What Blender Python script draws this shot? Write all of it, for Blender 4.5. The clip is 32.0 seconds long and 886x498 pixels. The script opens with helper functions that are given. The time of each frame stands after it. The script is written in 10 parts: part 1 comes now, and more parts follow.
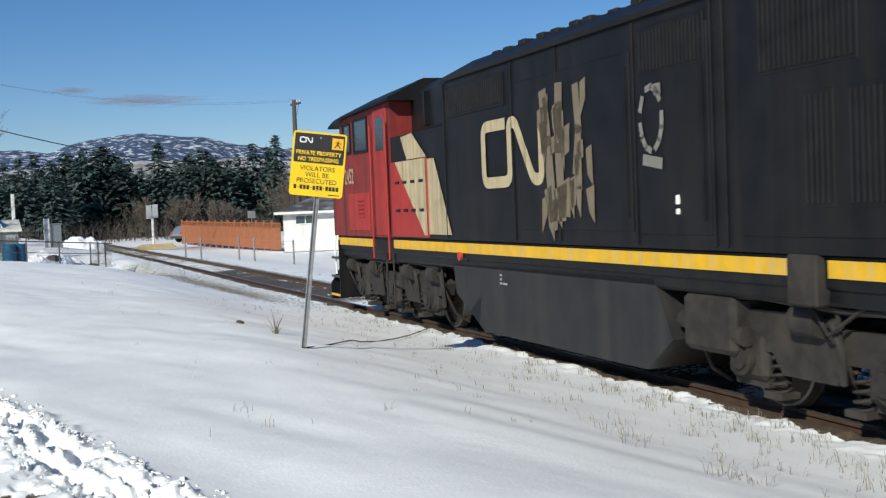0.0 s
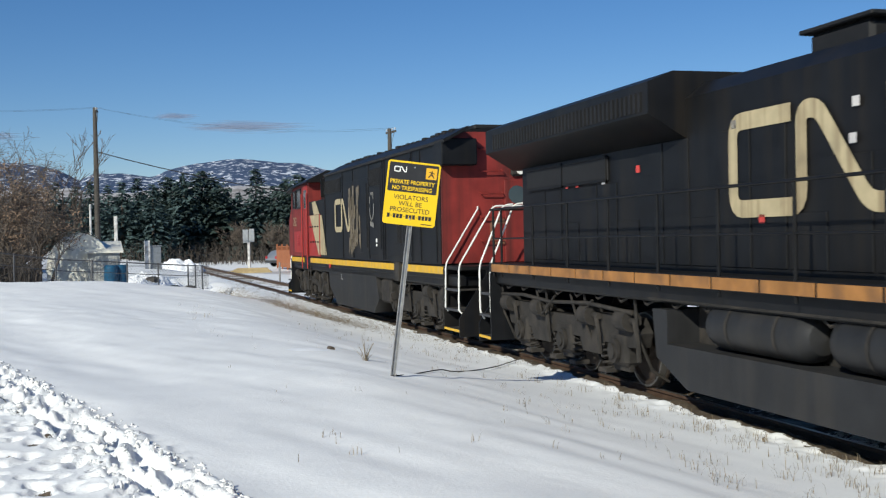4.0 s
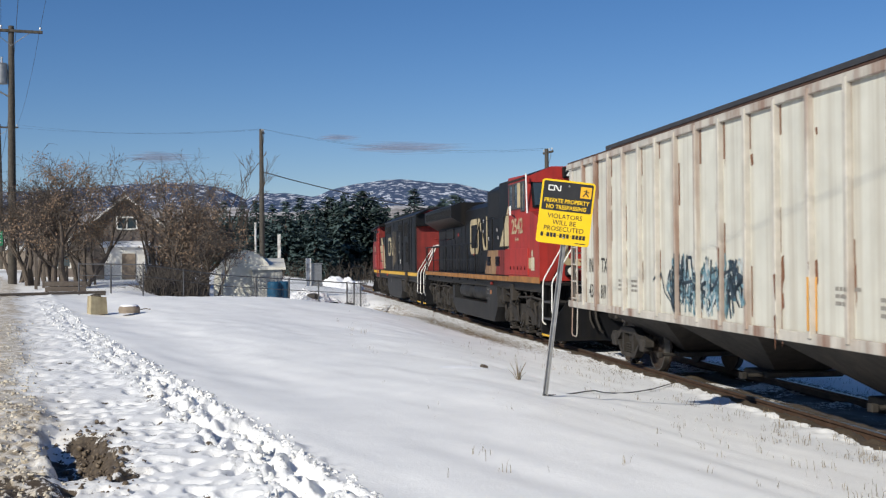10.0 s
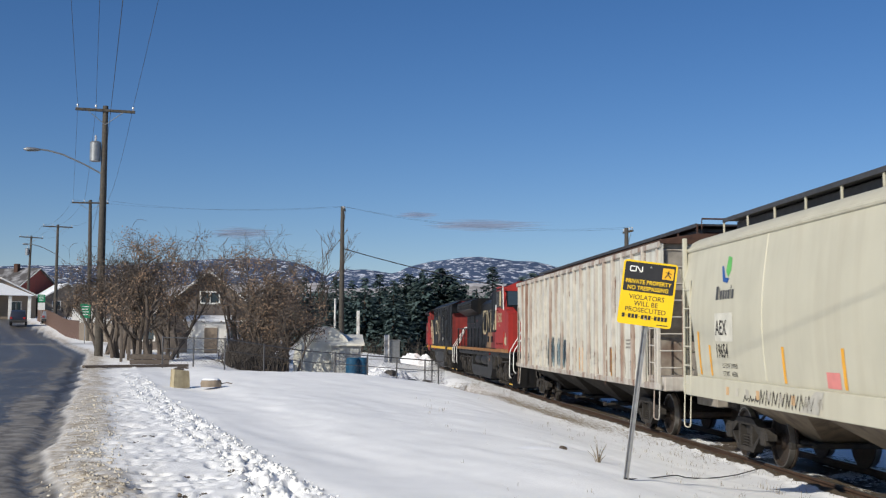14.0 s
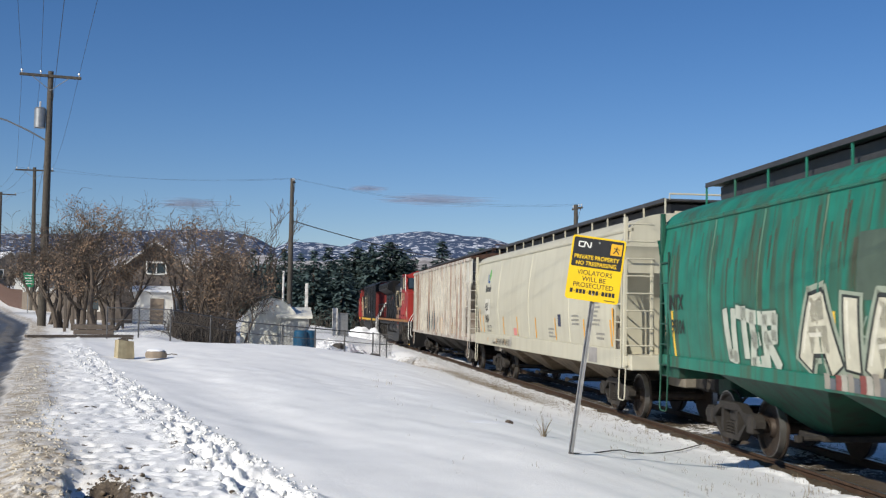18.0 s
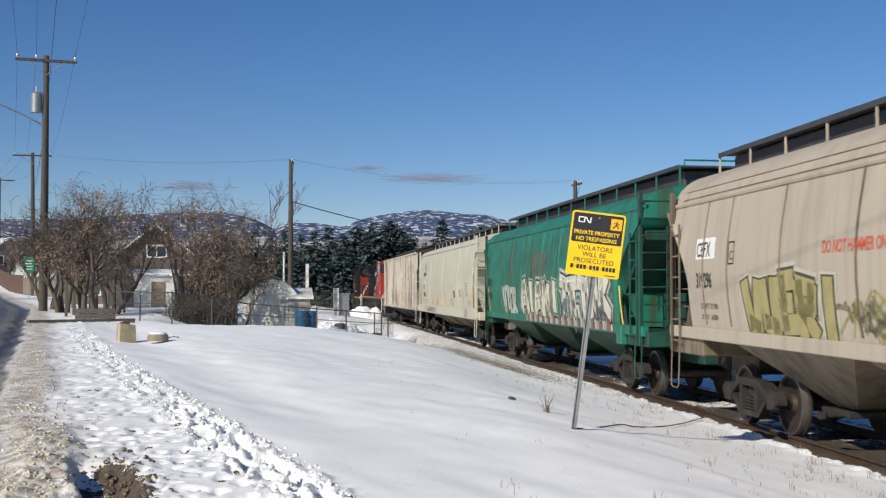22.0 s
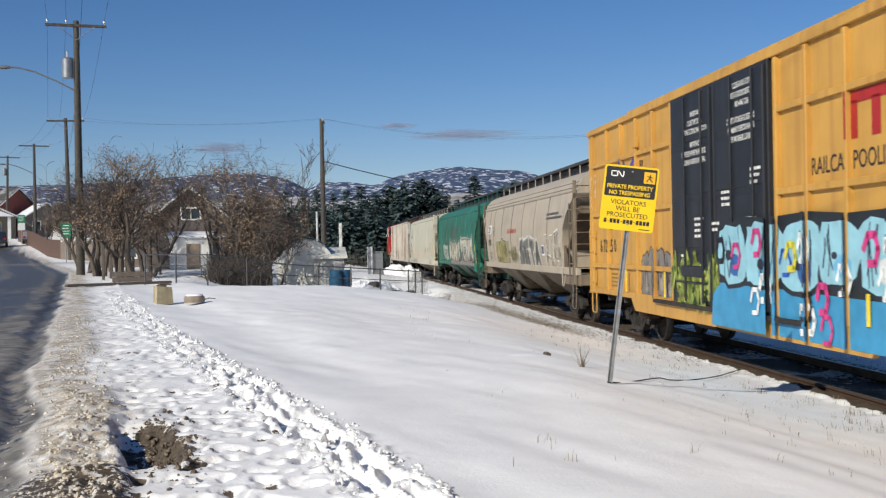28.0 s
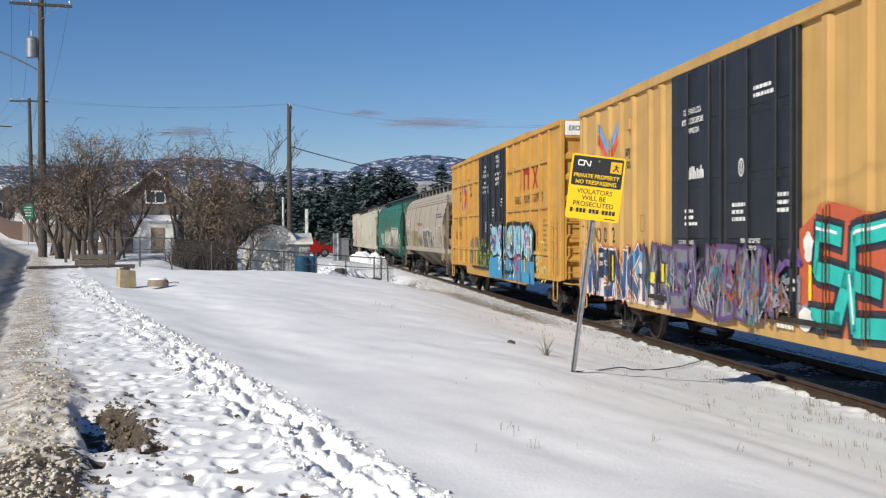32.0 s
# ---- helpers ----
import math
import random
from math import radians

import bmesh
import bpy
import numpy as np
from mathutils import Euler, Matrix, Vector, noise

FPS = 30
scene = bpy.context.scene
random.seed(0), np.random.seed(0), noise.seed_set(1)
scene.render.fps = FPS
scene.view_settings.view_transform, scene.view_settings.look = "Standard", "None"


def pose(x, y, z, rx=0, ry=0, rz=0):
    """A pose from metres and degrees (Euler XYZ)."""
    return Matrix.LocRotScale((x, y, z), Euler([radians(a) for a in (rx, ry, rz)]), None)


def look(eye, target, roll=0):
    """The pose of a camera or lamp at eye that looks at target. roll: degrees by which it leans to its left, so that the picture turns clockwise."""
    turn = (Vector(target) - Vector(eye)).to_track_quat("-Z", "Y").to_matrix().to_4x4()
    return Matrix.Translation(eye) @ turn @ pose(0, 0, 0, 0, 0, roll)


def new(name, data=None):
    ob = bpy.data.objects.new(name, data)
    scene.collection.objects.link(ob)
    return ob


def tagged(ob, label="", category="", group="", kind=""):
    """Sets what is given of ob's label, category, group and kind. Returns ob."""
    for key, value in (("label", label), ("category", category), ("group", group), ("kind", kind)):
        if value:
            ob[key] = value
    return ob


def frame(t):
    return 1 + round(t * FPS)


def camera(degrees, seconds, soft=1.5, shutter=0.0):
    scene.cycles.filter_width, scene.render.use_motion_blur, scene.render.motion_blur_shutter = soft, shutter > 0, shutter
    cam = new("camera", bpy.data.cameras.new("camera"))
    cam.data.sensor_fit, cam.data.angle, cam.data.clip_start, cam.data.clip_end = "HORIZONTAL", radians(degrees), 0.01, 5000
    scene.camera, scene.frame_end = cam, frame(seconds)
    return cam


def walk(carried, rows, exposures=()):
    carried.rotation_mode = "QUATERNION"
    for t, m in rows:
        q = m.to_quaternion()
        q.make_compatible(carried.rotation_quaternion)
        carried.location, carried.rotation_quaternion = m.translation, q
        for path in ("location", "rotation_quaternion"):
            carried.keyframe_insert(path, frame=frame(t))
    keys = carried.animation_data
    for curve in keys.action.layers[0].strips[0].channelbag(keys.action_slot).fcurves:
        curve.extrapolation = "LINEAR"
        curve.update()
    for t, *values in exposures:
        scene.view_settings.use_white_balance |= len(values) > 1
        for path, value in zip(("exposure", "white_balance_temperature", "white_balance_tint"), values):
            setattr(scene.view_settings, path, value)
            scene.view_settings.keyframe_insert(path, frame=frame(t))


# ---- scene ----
cam = camera(42.81, 32.0, soft=1.25, shutter=0.3)
PATH = [
    (0.0, pose(-0.020, -0.009, 2.155, 87.765, 2.306, -20.040)),
    (0.5, pose(-0.025, -0.005, 2.173, 88.315, 1.395, -18.456)),
    (1.0, pose(-0.025, -0.003, 2.169, 88.277, 0.917, -17.237)),
    (1.5, pose(-0.022, -0.003, 2.175, 88.697, 1.079, -17.491)),
    (2.0, pose(-0.019, -0.004, 2.180, 89.128, 1.850, -18.253)),
    (2.5, pose(-0.014, -0.005, 2.179, 89.226, 1.921, -18.060)),
    (4.5, pose(-0.015, -0.000, 2.173, 89.384, 0.914, -14.891)),
    (5.0, pose(-0.017, 0.003, 2.174, 89.222, 0.499, -15.212)),
    (5.5, pose(-0.017, 0.006, 2.168, 88.481, -0.601, -14.200)),
    (6.0, pose(-0.015, 0.007, 2.159, 87.905, -0.891, -12.014)),
    (6.5, pose(-0.016, 0.012, 2.173, 87.882, 0.326, -12.408)),
    (7.0, pose(-0.011, 0.014, 2.176, 89.063, 1.566, -13.750)),
    (7.5, pose(0.007, 0.012, 2.171, 90.038, 1.291, -12.695)),
    (8.0, pose(0.022, 0.010, 2.164, 90.442, 1.110, -10.637)),
    (8.5, pose(0.031, 0.004, 2.164, 90.574, 0.778, -9.124)),
    (9.0, pose(0.033, -0.004, 2.162, 90.404, 0.436, -7.743)),
    (9.5, pose(0.027, -0.012, 2.155, 90.284, 0.469, -7.024)),
    (10.0, pose(0.019, -0.019, 2.152, 90.521, 0.506, -7.445)),
    (10.5, pose(0.015, -0.029, 2.155, 91.244, 0.380, -7.056)),
    (11.0, pose(0.012, -0.039, 2.160, 91.811, 0.582, -6.029)),
    (11.5, pose(0.008, -0.048, 2.161, 91.832, 0.520, -5.215)),
    (12.0, pose(0.007, -0.060, 2.163, 91.948, 0.414, -4.891)),
    (12.5, pose(0.002, -0.067, 2.163, 92.618, 0.281, -4.840)),
    (13.0, pose(-0.005, -0.077, 2.166, 93.600, -0.009, -4.708)),
    (13.5, pose(-0.018, -0.083, 2.169, 94.402, -0.254, -4.176)),
    (14.0, pose(-0.022, -0.083, 2.170, 94.455, -0.331, -3.525)),
    (14.5, pose(-0.018, -0.082, 2.168, 94.260, -0.369, -3.902)),
    (16.5, pose(-0.011, -0.044, 2.160, 93.761, 0.627, -3.326)),
    (17.0, pose(-0.009, -0.032, 2.159, 93.703, 0.138, -3.686)),
    (17.5, pose(-0.006, -0.015, 2.159, 93.414, -0.878, -5.106)),
    (18.0, pose(-0.003, -0.005, 2.157, 93.191, -1.038, -6.115)),
    (18.5, pose(0.001, -0.005, 2.155, 93.425, -0.448, -5.899)),
    (19.0, pose(0.005, -0.005, 2.158, 93.622, 0.110, -6.108)),
    (19.5, pose(0.001, 0.001, 2.150, 93.408, -0.293, -6.325)),
    (20.0, pose(-0.003, 0.004, 2.148, 93.019, -0.730, -6.391)),
    (20.5, pose(-0.003, 0.009, 2.148, 92.571, -0.871, -6.382)),
    (21.0, pose(-0.001, 0.015, 2.147, 92.246, -0.695, -6.320)),
    (21.5, pose(-0.002, 0.017, 2.148, 92.106, -0.328, -6.162)),
    (22.0, pose(0.003, 0.017, 2.149, 92.099, -0.054, -6.062)),
    (22.5, pose(0.005, 0.019, 2.149, 91.772, -0.203, -6.291)),
    (23.0, pose(-0.000, 0.022, 2.154, 91.069, -0.233, -6.083)),
    (23.5, pose(-0.002, 0.026, 2.146, 90.852, -0.233, -5.401)),
    (24.0, pose(-0.002, 0.031, 2.146, 90.632, 0.139, -4.940)),
    (24.5, pose(0.000, 0.031, 2.143, 90.349, 0.698, -4.807)),
    (25.0, pose(-0.002, 0.031, 2.141, 90.081, 1.291, -4.581)),
    (25.5, pose(-0.000, 0.028, 2.137, 89.909, 1.310, -4.213)),
    (27.5, pose(0.001, 0.029, 2.148, 90.089, 1.244, -3.746)),
    (28.0, pose(0.004, 0.032, 2.157, 89.920, 1.060, -4.382)),
    (28.5, pose(0.003, 0.041, 2.151, 89.852, 0.551, -5.319)),
    (29.0, pose(0.002, 0.047, 2.147, 89.856, 0.092, -5.716)),
    (29.5, pose(0.003, 0.050, 2.145, 89.690, 0.080, -5.711)),
    (30.0, pose(0.006, 0.051, 2.142, 89.581, 0.395, -5.843)),
    (30.5, pose(0.012, 0.051, 2.142, 89.507, 0.620, -6.038)),
    (31.0, pose(0.011, 0.050, 2.137, 89.577, 0.492, -6.053)),
    (31.5, pose(0.008, 0.049, 2.139, 89.504, 0.383, -6.004)),
    (32.0, pose(0.009, 0.050, 2.141, 89.303, 0.174, -6.087)),
]
walk(cam, PATH, exposures=((0.0, 0.0, 6500, 3), (6.5, 0.0, 6500, 3), (9.0, -0.05, 6680, 7), (14.0, -0.05, 6720, 8), (17.0, 0.0, 6720, 8), (23.5, 0.0, 6760, 8), (27.0, -0.03, 6780, 8), (32.0, 0.0, 6720, 8)))

# ---- sky and sun ----
SUN_EL, SUN_TO = 31.0, Vector((-0.715, -0.70, 0)).normalized()
world = bpy.data.worlds.new("sky")
scene.world = world
world.use_nodes = True
wn = world.node_tree
sky = wn.nodes.new("ShaderNodeTexSky")
sky.sky_type, sky.sun_disc = "NISHITA", False
sky.sun_elevation, sky.sun_rotation = radians(SUN_EL), math.atan2(SUN_TO.x, SUN_TO.y)
sky.altitude, sky.air_density, sky.dust_density, sky.ozone_density = 900, 1.0, 0.15, 3.5
deep = wn.nodes.new("ShaderNodeHueSaturation")
deep.inputs["Saturation"].default_value = 1.22
blue = wn.nodes.new("ShaderNodeMix")
blue.data_type, blue.blend_type = "RGBA", "MULTIPLY"
blue.inputs[0].default_value, blue.inputs[7].default_value = 1.0, (0.97, 0.955, 1.12, 1)
wn.links.new(sky.outputs[0], deep.inputs["Color"])
wn.links.new(deep.outputs[0], blue.inputs[6])
wn.links.new(blue.outputs[2], wn.nodes["Background"].inputs[0])
wn.nodes["Background"].inputs[1].default_value = 0.078
sun = new("sun", bpy.data.lights.new("sun", "SUN"))
sun.data.energy, sun.data.angle, sun.data.color = 4.7, radians(0.53), (1.0, 0.95, 0.86)
sun.matrix_world = look(SUN_TO * 50 * math.cos(radians(SUN_EL)) + Vector((0, 0, 50 * math.sin(radians(SUN_EL)))), (0, 0, 0))

# ---- helpers for meshes and materials ----
MATS = {}


def mat(name, color, rough=0.6, metal=0.0, vary=0.15, scale=6.0, bump=0.2, bscale=60.0, dark=None, streak=0.0, spec=0.4, detail=6.0, darkscale=1.3, darkamt=0.5):
    """A paint, metal, wood or stone: grain at one scale, stains of a second colour at another, fine relief."""
    if name in MATS:
        return MATS[name]
    m = bpy.data.materials.new(name)
    m.use_nodes = True
    nt = m.node_tree
    N, Lk = nt.nodes, nt.links
    b = N["Principled BSDF"]
    b.inputs["Roughness"].default_value, b.inputs["Metallic"].default_value = rough, metal
    b.inputs["Specular IOR Level"].default_value = spec
    tc = N.new("ShaderNodeTexCoord")
    n1 = N.new("ShaderNodeTexNoise")
    n1.inputs["Scale"].default_value, n1.inputs["Detail"].default_value = scale, detail
    Lk.new(tc.outputs["Object"], n1.inputs["Vector"])
    ramp = N.new("ShaderNodeMapRange")
    ramp.inputs[1].default_value, ramp.inputs[2].default_value = 0.3, 0.7
    ramp.inputs[3].default_value, ramp.inputs[4].default_value = 1 - vary, 1 + vary
    Lk.new(n1.outputs[0], ramp.inputs[0])
    mul = N.new("ShaderNodeMix")
    mul.data_type, mul.blend_type = "RGBA", "MULTIPLY"
    mul.inputs[0].default_value = 1
    mul.inputs[6].default_value = (*color, 1)
    Lk.new(ramp.outputs[0], mul.inputs[7])
    out = mul.outputs[2]
    if dark:
        n2 = N.new("ShaderNodeTexNoise")
        n2.inputs["Scale"].default_value, n2.inputs["Detail"].default_value = darkscale, 8
        mp = N.new("ShaderNodeMapping")
        if streak:
            mp.inputs["Scale"].default_value = (1 + streak, 1 + streak, 0.12)
        Lk.new(tc.outputs["Object"], mp.inputs[0])
        Lk.new(mp.outputs[0], n2.inputs["Vector"])
        r2 = N.new("ShaderNodeMapRange")
        r2.inputs[1].default_value, r2.inputs[2].default_value = 0.47, 0.70
        r2.inputs[3].default_value, r2.inputs[4].default_value = 0.0, darkamt
        Lk.new(n2.outputs[0], r2.inputs[0])
        mx = N.new("ShaderNodeMix")
        mx.data_type = "RGBA"
        Lk.new(r2.outputs[0], mx.inputs[0])
        Lk.new(out, mx.inputs[6])
        mx.inputs[7].default_value = (*dark, 1)
        out = mx.outputs[2]
    Lk.new(out, b.inputs["Base Color"])
    if bump:
        n3 = N.new("ShaderNodeTexNoise")
        n3.inputs["Scale"].default_value, n3.inputs["Detail"].default_value = bscale, 3
        Lk.new(tc.outputs["Object"], n3.inputs["Vector"])
        bp = N.new("ShaderNodeBump")
        bp.inputs["Strength"].default_value, bp.inputs["Distance"].default_value = bump, 0.02
        Lk.new(n3.outputs[0], bp.inputs["Height"])
        Lk.new(bp.outputs[0], b.inputs["Normal"])
    MATS[name] = m
    return m


class Mesh:
    """Collects the faces of one part."""

    def __init__(self):
        self.v, self.f = [], []

    def add(self, verts, faces):
        n = len(self.v)
        self.v.extend([tuple(p) for p in verts])
        self.f.extend([tuple(i + n for i in q) for q in faces])
        return self

    def box(self, x0, x1, y0, y1, z0, z1, ch=0.0, m=None):
        if ch <= 0:
            P = [(x, y, z) for x in (x0, x1) for y in (y0, y1) for z in (z0, z1)]
            F = [(0, 1, 3, 2), (4, 6, 7, 5), (0, 4, 5, 1), (2, 3, 7, 6), (0, 2, 6, 4), (1, 5, 7, 3)]
        else:
            P, idx = [], {}
            for i, x in enumerate((x0, x1)):
                for j, y in enumerate((y0, y1)):
                    for k, z in enumerate((z0, z1)):
                        sx, sy, sz = (1, -1)[i] * ch, (1, -1)[j] * ch, (1, -1)[k] * ch
                        for a, q in enumerate(((x, y + sy, z + sz), (x + sx, y, z + sz), (x + sx, y + sy, z))):
                            idx[(i, j, k, a)] = len(P)
                            P.append(q)
            F = []
            for i in (0, 1):
                F.append([idx[(i, j, k, 0)] for j, k in ((0, 0), (0, 1), (1, 1), (1, 0))])
                F.append([idx[(j, i, k, 1)] for j, k in ((0, 0), (0, 1), (1, 1), (1, 0))])
                F.append([idx[(j, k, i, 2)] for j, k in ((0, 0), (0, 1), (1, 1), (1, 0))])
            for i in (0, 1):
                for j in (0, 1):
                    F.append([idx[(i, j, 0, 0)], idx[(i, j, 1, 0)], idx[(i, j, 1, 1)], idx[(i, j, 0, 1)]])
                    F.append([idx[(i, 0, j, 0)], idx[(i, 1, j, 0)], idx[(i, 1, j, 2)], idx[(i, 0, j, 2)]])
                    F.append([idx[(0, i, j, 1)], idx[(1, i, j, 1)], idx[(1, i, j, 2)], idx[(0, i, j, 2)]])
                    for k in (0, 1):
                        F.append([idx[(i, j, k, a)] for a in (0, 1, 2)])
        if m is not None:
            P = [m @ Vector(q) for q in P]
        return self.add(P, F)

    def cyl(self, a, b, r, n=12, r2=None, caps=True):
        a, b = Vector(a), Vector(b)
        w = (b - a).normalized()
        u = w.orthogonal().normalized()
        t = w.cross(u)
        r2 = r if r2 is None else r2
        P = []
        for c, q in ((a, r), (b, r2)):
            for i in range(n):
                an = 2 * math.pi * i / n
                P.append(c + q * (u * math.cos(an) + t * math.sin(an)))
        F = [(i, (i + 1) % n, n + (i + 1) % n, n + i) for i in range(n)]
        if caps:
            F += [tuple(range(n))[::-1], tuple(range(n, 2 * n))]
        return self.add(P, F)

    def tube(self, pts, r, n=8):
        pts = [Vector(q) for q in pts]
        P, F = [], []
        u = None
        for i, q in enumerate(pts):
            d = (pts[min(i + 1, len(pts) - 1)] - pts[max(i - 1, 0)]).normalized()
            if u is None:
                u = d.orthogonal().normalized()
            u = (u - d * u.dot(d)).normalized()
            t = d.cross(u)
            rr = r[i] if isinstance(r, (list, tuple)) else r
            P += [q + rr * (u * math.cos(2 * math.pi * k / n) + t * math.sin(2 * math.pi * k / n)) for k in range(n)]
        for i in range(len(pts) - 1):
            F += [(i * n + k, i * n + (k + 1) % n, (i + 1) * n + (k + 1) % n, (i + 1) * n + k) for k in range(n)]
        F += [tuple(range(n))[::-1], tuple(range((len(pts) - 1) * n, len(pts) * n))]
        return self.add(P, F)

    def prism(self, poly, axis, a, b):
        """A polygon of (p, q) pairs pushed along an axis from a to b: x: (y, z); y: (x, z); z: (x, y)."""
        def put(p, q, s):
            return (s, p, q) if axis == "x" else (p, s, q) if axis == "y" else (p, q, s)
        n = len(poly)
        P = [put(p, q, a) for p, q in poly] + [put(p, q, b) for p, q in poly]
        F = [(i, (i + 1) % n, n + (i + 1) % n, n + i) for i in range(n)] + [tuple(range(n))[::-1], tuple(range(n, 2 * n))]
        return self.add(P, F)

    def loft(self, rings, close=True, caps=True):
        n = len(rings[0])
        P = [q for ring in rings for q in ring]
        F = []
        for i in range(len(rings) - 1):
            for k in range(n if close else n - 1):
                F.append((i * n + k, i * n + (k + 1) % n, (i + 1) * n + (k + 1) % n, (i + 1) * n + k))
        if caps and close:
            F += [tuple(range(n))[::-1], tuple(range((len(rings) - 1) * n, len(rings) * n))]
        return self.add(P, F)

    def data(self, name, material, smooth=35):
        me = bpy.data.meshes.new(name)
        me.from_pydata(self.v, [], self.f)
        bm = bmesh.new()
        bm.from_mesh(me)
        bmesh.ops.recalc_face_normals(bm, faces=bm.faces)
        for e in bm.edges:
            e.smooth = len(e.link_faces) == 2 and e.calc_face_angle(9) < radians(smooth)
        for q in bm.faces:
            q.smooth = True
        bm.to_mesh(me)
        bm.free()
        if material:
            me.materials.append(material)
        return me


def part(name, mesh, material, parent=None, label="", at=None):
    ob = new(name, mesh.data(name, material) if isinstance(mesh, Mesh) else mesh)
    if parent:
        ob.parent = parent
    if at is not None:
        ob.matrix_basis = at
    if label:
        ob["label"] = label
    return ob


def empty(name, m=None):
    ob = new(name)
    if m is not None:
        ob.matrix_world = m
    return ob


def smooth(a, b, v):
    q = np.clip((np.asarray(v, float) - a) / (b - a), 0, 1)
    return q * q * (3 - 2 * q)


def grain(x, y, size, seed=0):
    """Smooth value noise in -1..1 over the plane."""
    x, y = np.asarray(x, float) / size, np.asarray(y, float) / size
    i, j = np.floor(x).astype(np.int64), np.floor(y).astype(np.int64)
    u, v = x - i, y - j
    u, v = u * u * (3 - 2 * u), v * v * (3 - 2 * v)

    def h(a, b):
        q = (a * 374761393 + b * 668265263 + seed * 974634777) & 0x7FFFFFFF
        q = ((q ^ (q >> 13)) * 1274126177) & 0x7FFFFFFF
        return ((q ^ (q >> 16)) & 0xFFFF) / 32767.5 - 1
    return (h(i, j) * (1 - u) + h(i + 1, j) * u) * (1 - v) + (h(i, j + 1) * (1 - u) + h(i + 1, j + 1) * u) * v


# ---- the track's line: a left-hand curve that runs out straight ----
TRK_S = np.linspace(-150, 420, 2281)
_ds = TRK_S[1] - TRK_S[0]
_i0 = int(np.searchsorted(TRK_S, 0))
TRK_TH = np.cumsum(np.interp(TRK_S, (-30, 0, 12, 24, 36, 50, 70, 100), (0.00234, 0.0026, 0.00303, 0.00079, -0.0009, 0.00078, 0.0, 0.0))) * _ds
TRK_TH = TRK_TH - TRK_TH[_i0] + radians(-1.583)
TRK_X, TRK_Y = np.cumsum(-np.sin(TRK_TH)) * _ds, np.cumsum(np.cos(TRK_TH)) * _ds
TRK_X, TRK_Y = TRK_X - TRK_X[_i0] + 7.654, TRK_Y - TRK_Y[_i0]


def track(s):
    return np.interp(s, TRK_S, TRK_X), np.interp(s, TRK_S, TRK_Y), np.interp(s, TRK_S, TRK_TH)


def side(x, y):
    """Metres to the left of the track's centre line."""
    return (np.interp(y, TRK_Y, TRK_X) - x) * np.cos(np.interp(y, TRK_Y, TRK_TH))


def kerb(x, y):
    """Metres to the right of the road's edge."""
    return (x + 2.9) * 0.9728 + (y - 10.9) * 0.2317


def land(x, y):
    """Height of the land without the fine relief of the snow."""
    x, y = np.asarray(x, float), np.asarray(y, float)
    d, u = side(x, y), kerb(x, y)
    far = np.clip(y, -20, 130)
    z = -0.16 + 0.145 * smooth(0.82, 1.05, d) + 0.475 * smooth(1.25, 5.6, d)
    z = z + 0.0125 * far * smooth(2.5, 9, d) * (1 - smooth(60, 78, y) * smooth(-14, -4, x))
    drop = smooth(38.5, 46, y + 0.22 * x) * smooth(2.0, 4.5, d) * smooth(-7, -2.5, x)
    z = z - 1.15 * drop * (1 - smooth(62, 76, y))
    z = z + 0.05 * np.clip(y - 112, 0, 90) * smooth(-24, -34, x)
    z = z - 0.25 * smooth(-2.2, -6, d) * (1 - smooth(84, 100, y)) + 0.2 * smooth(100, 125, y)
    return z


def ground_z(x, y):
    return float(land(x, y))

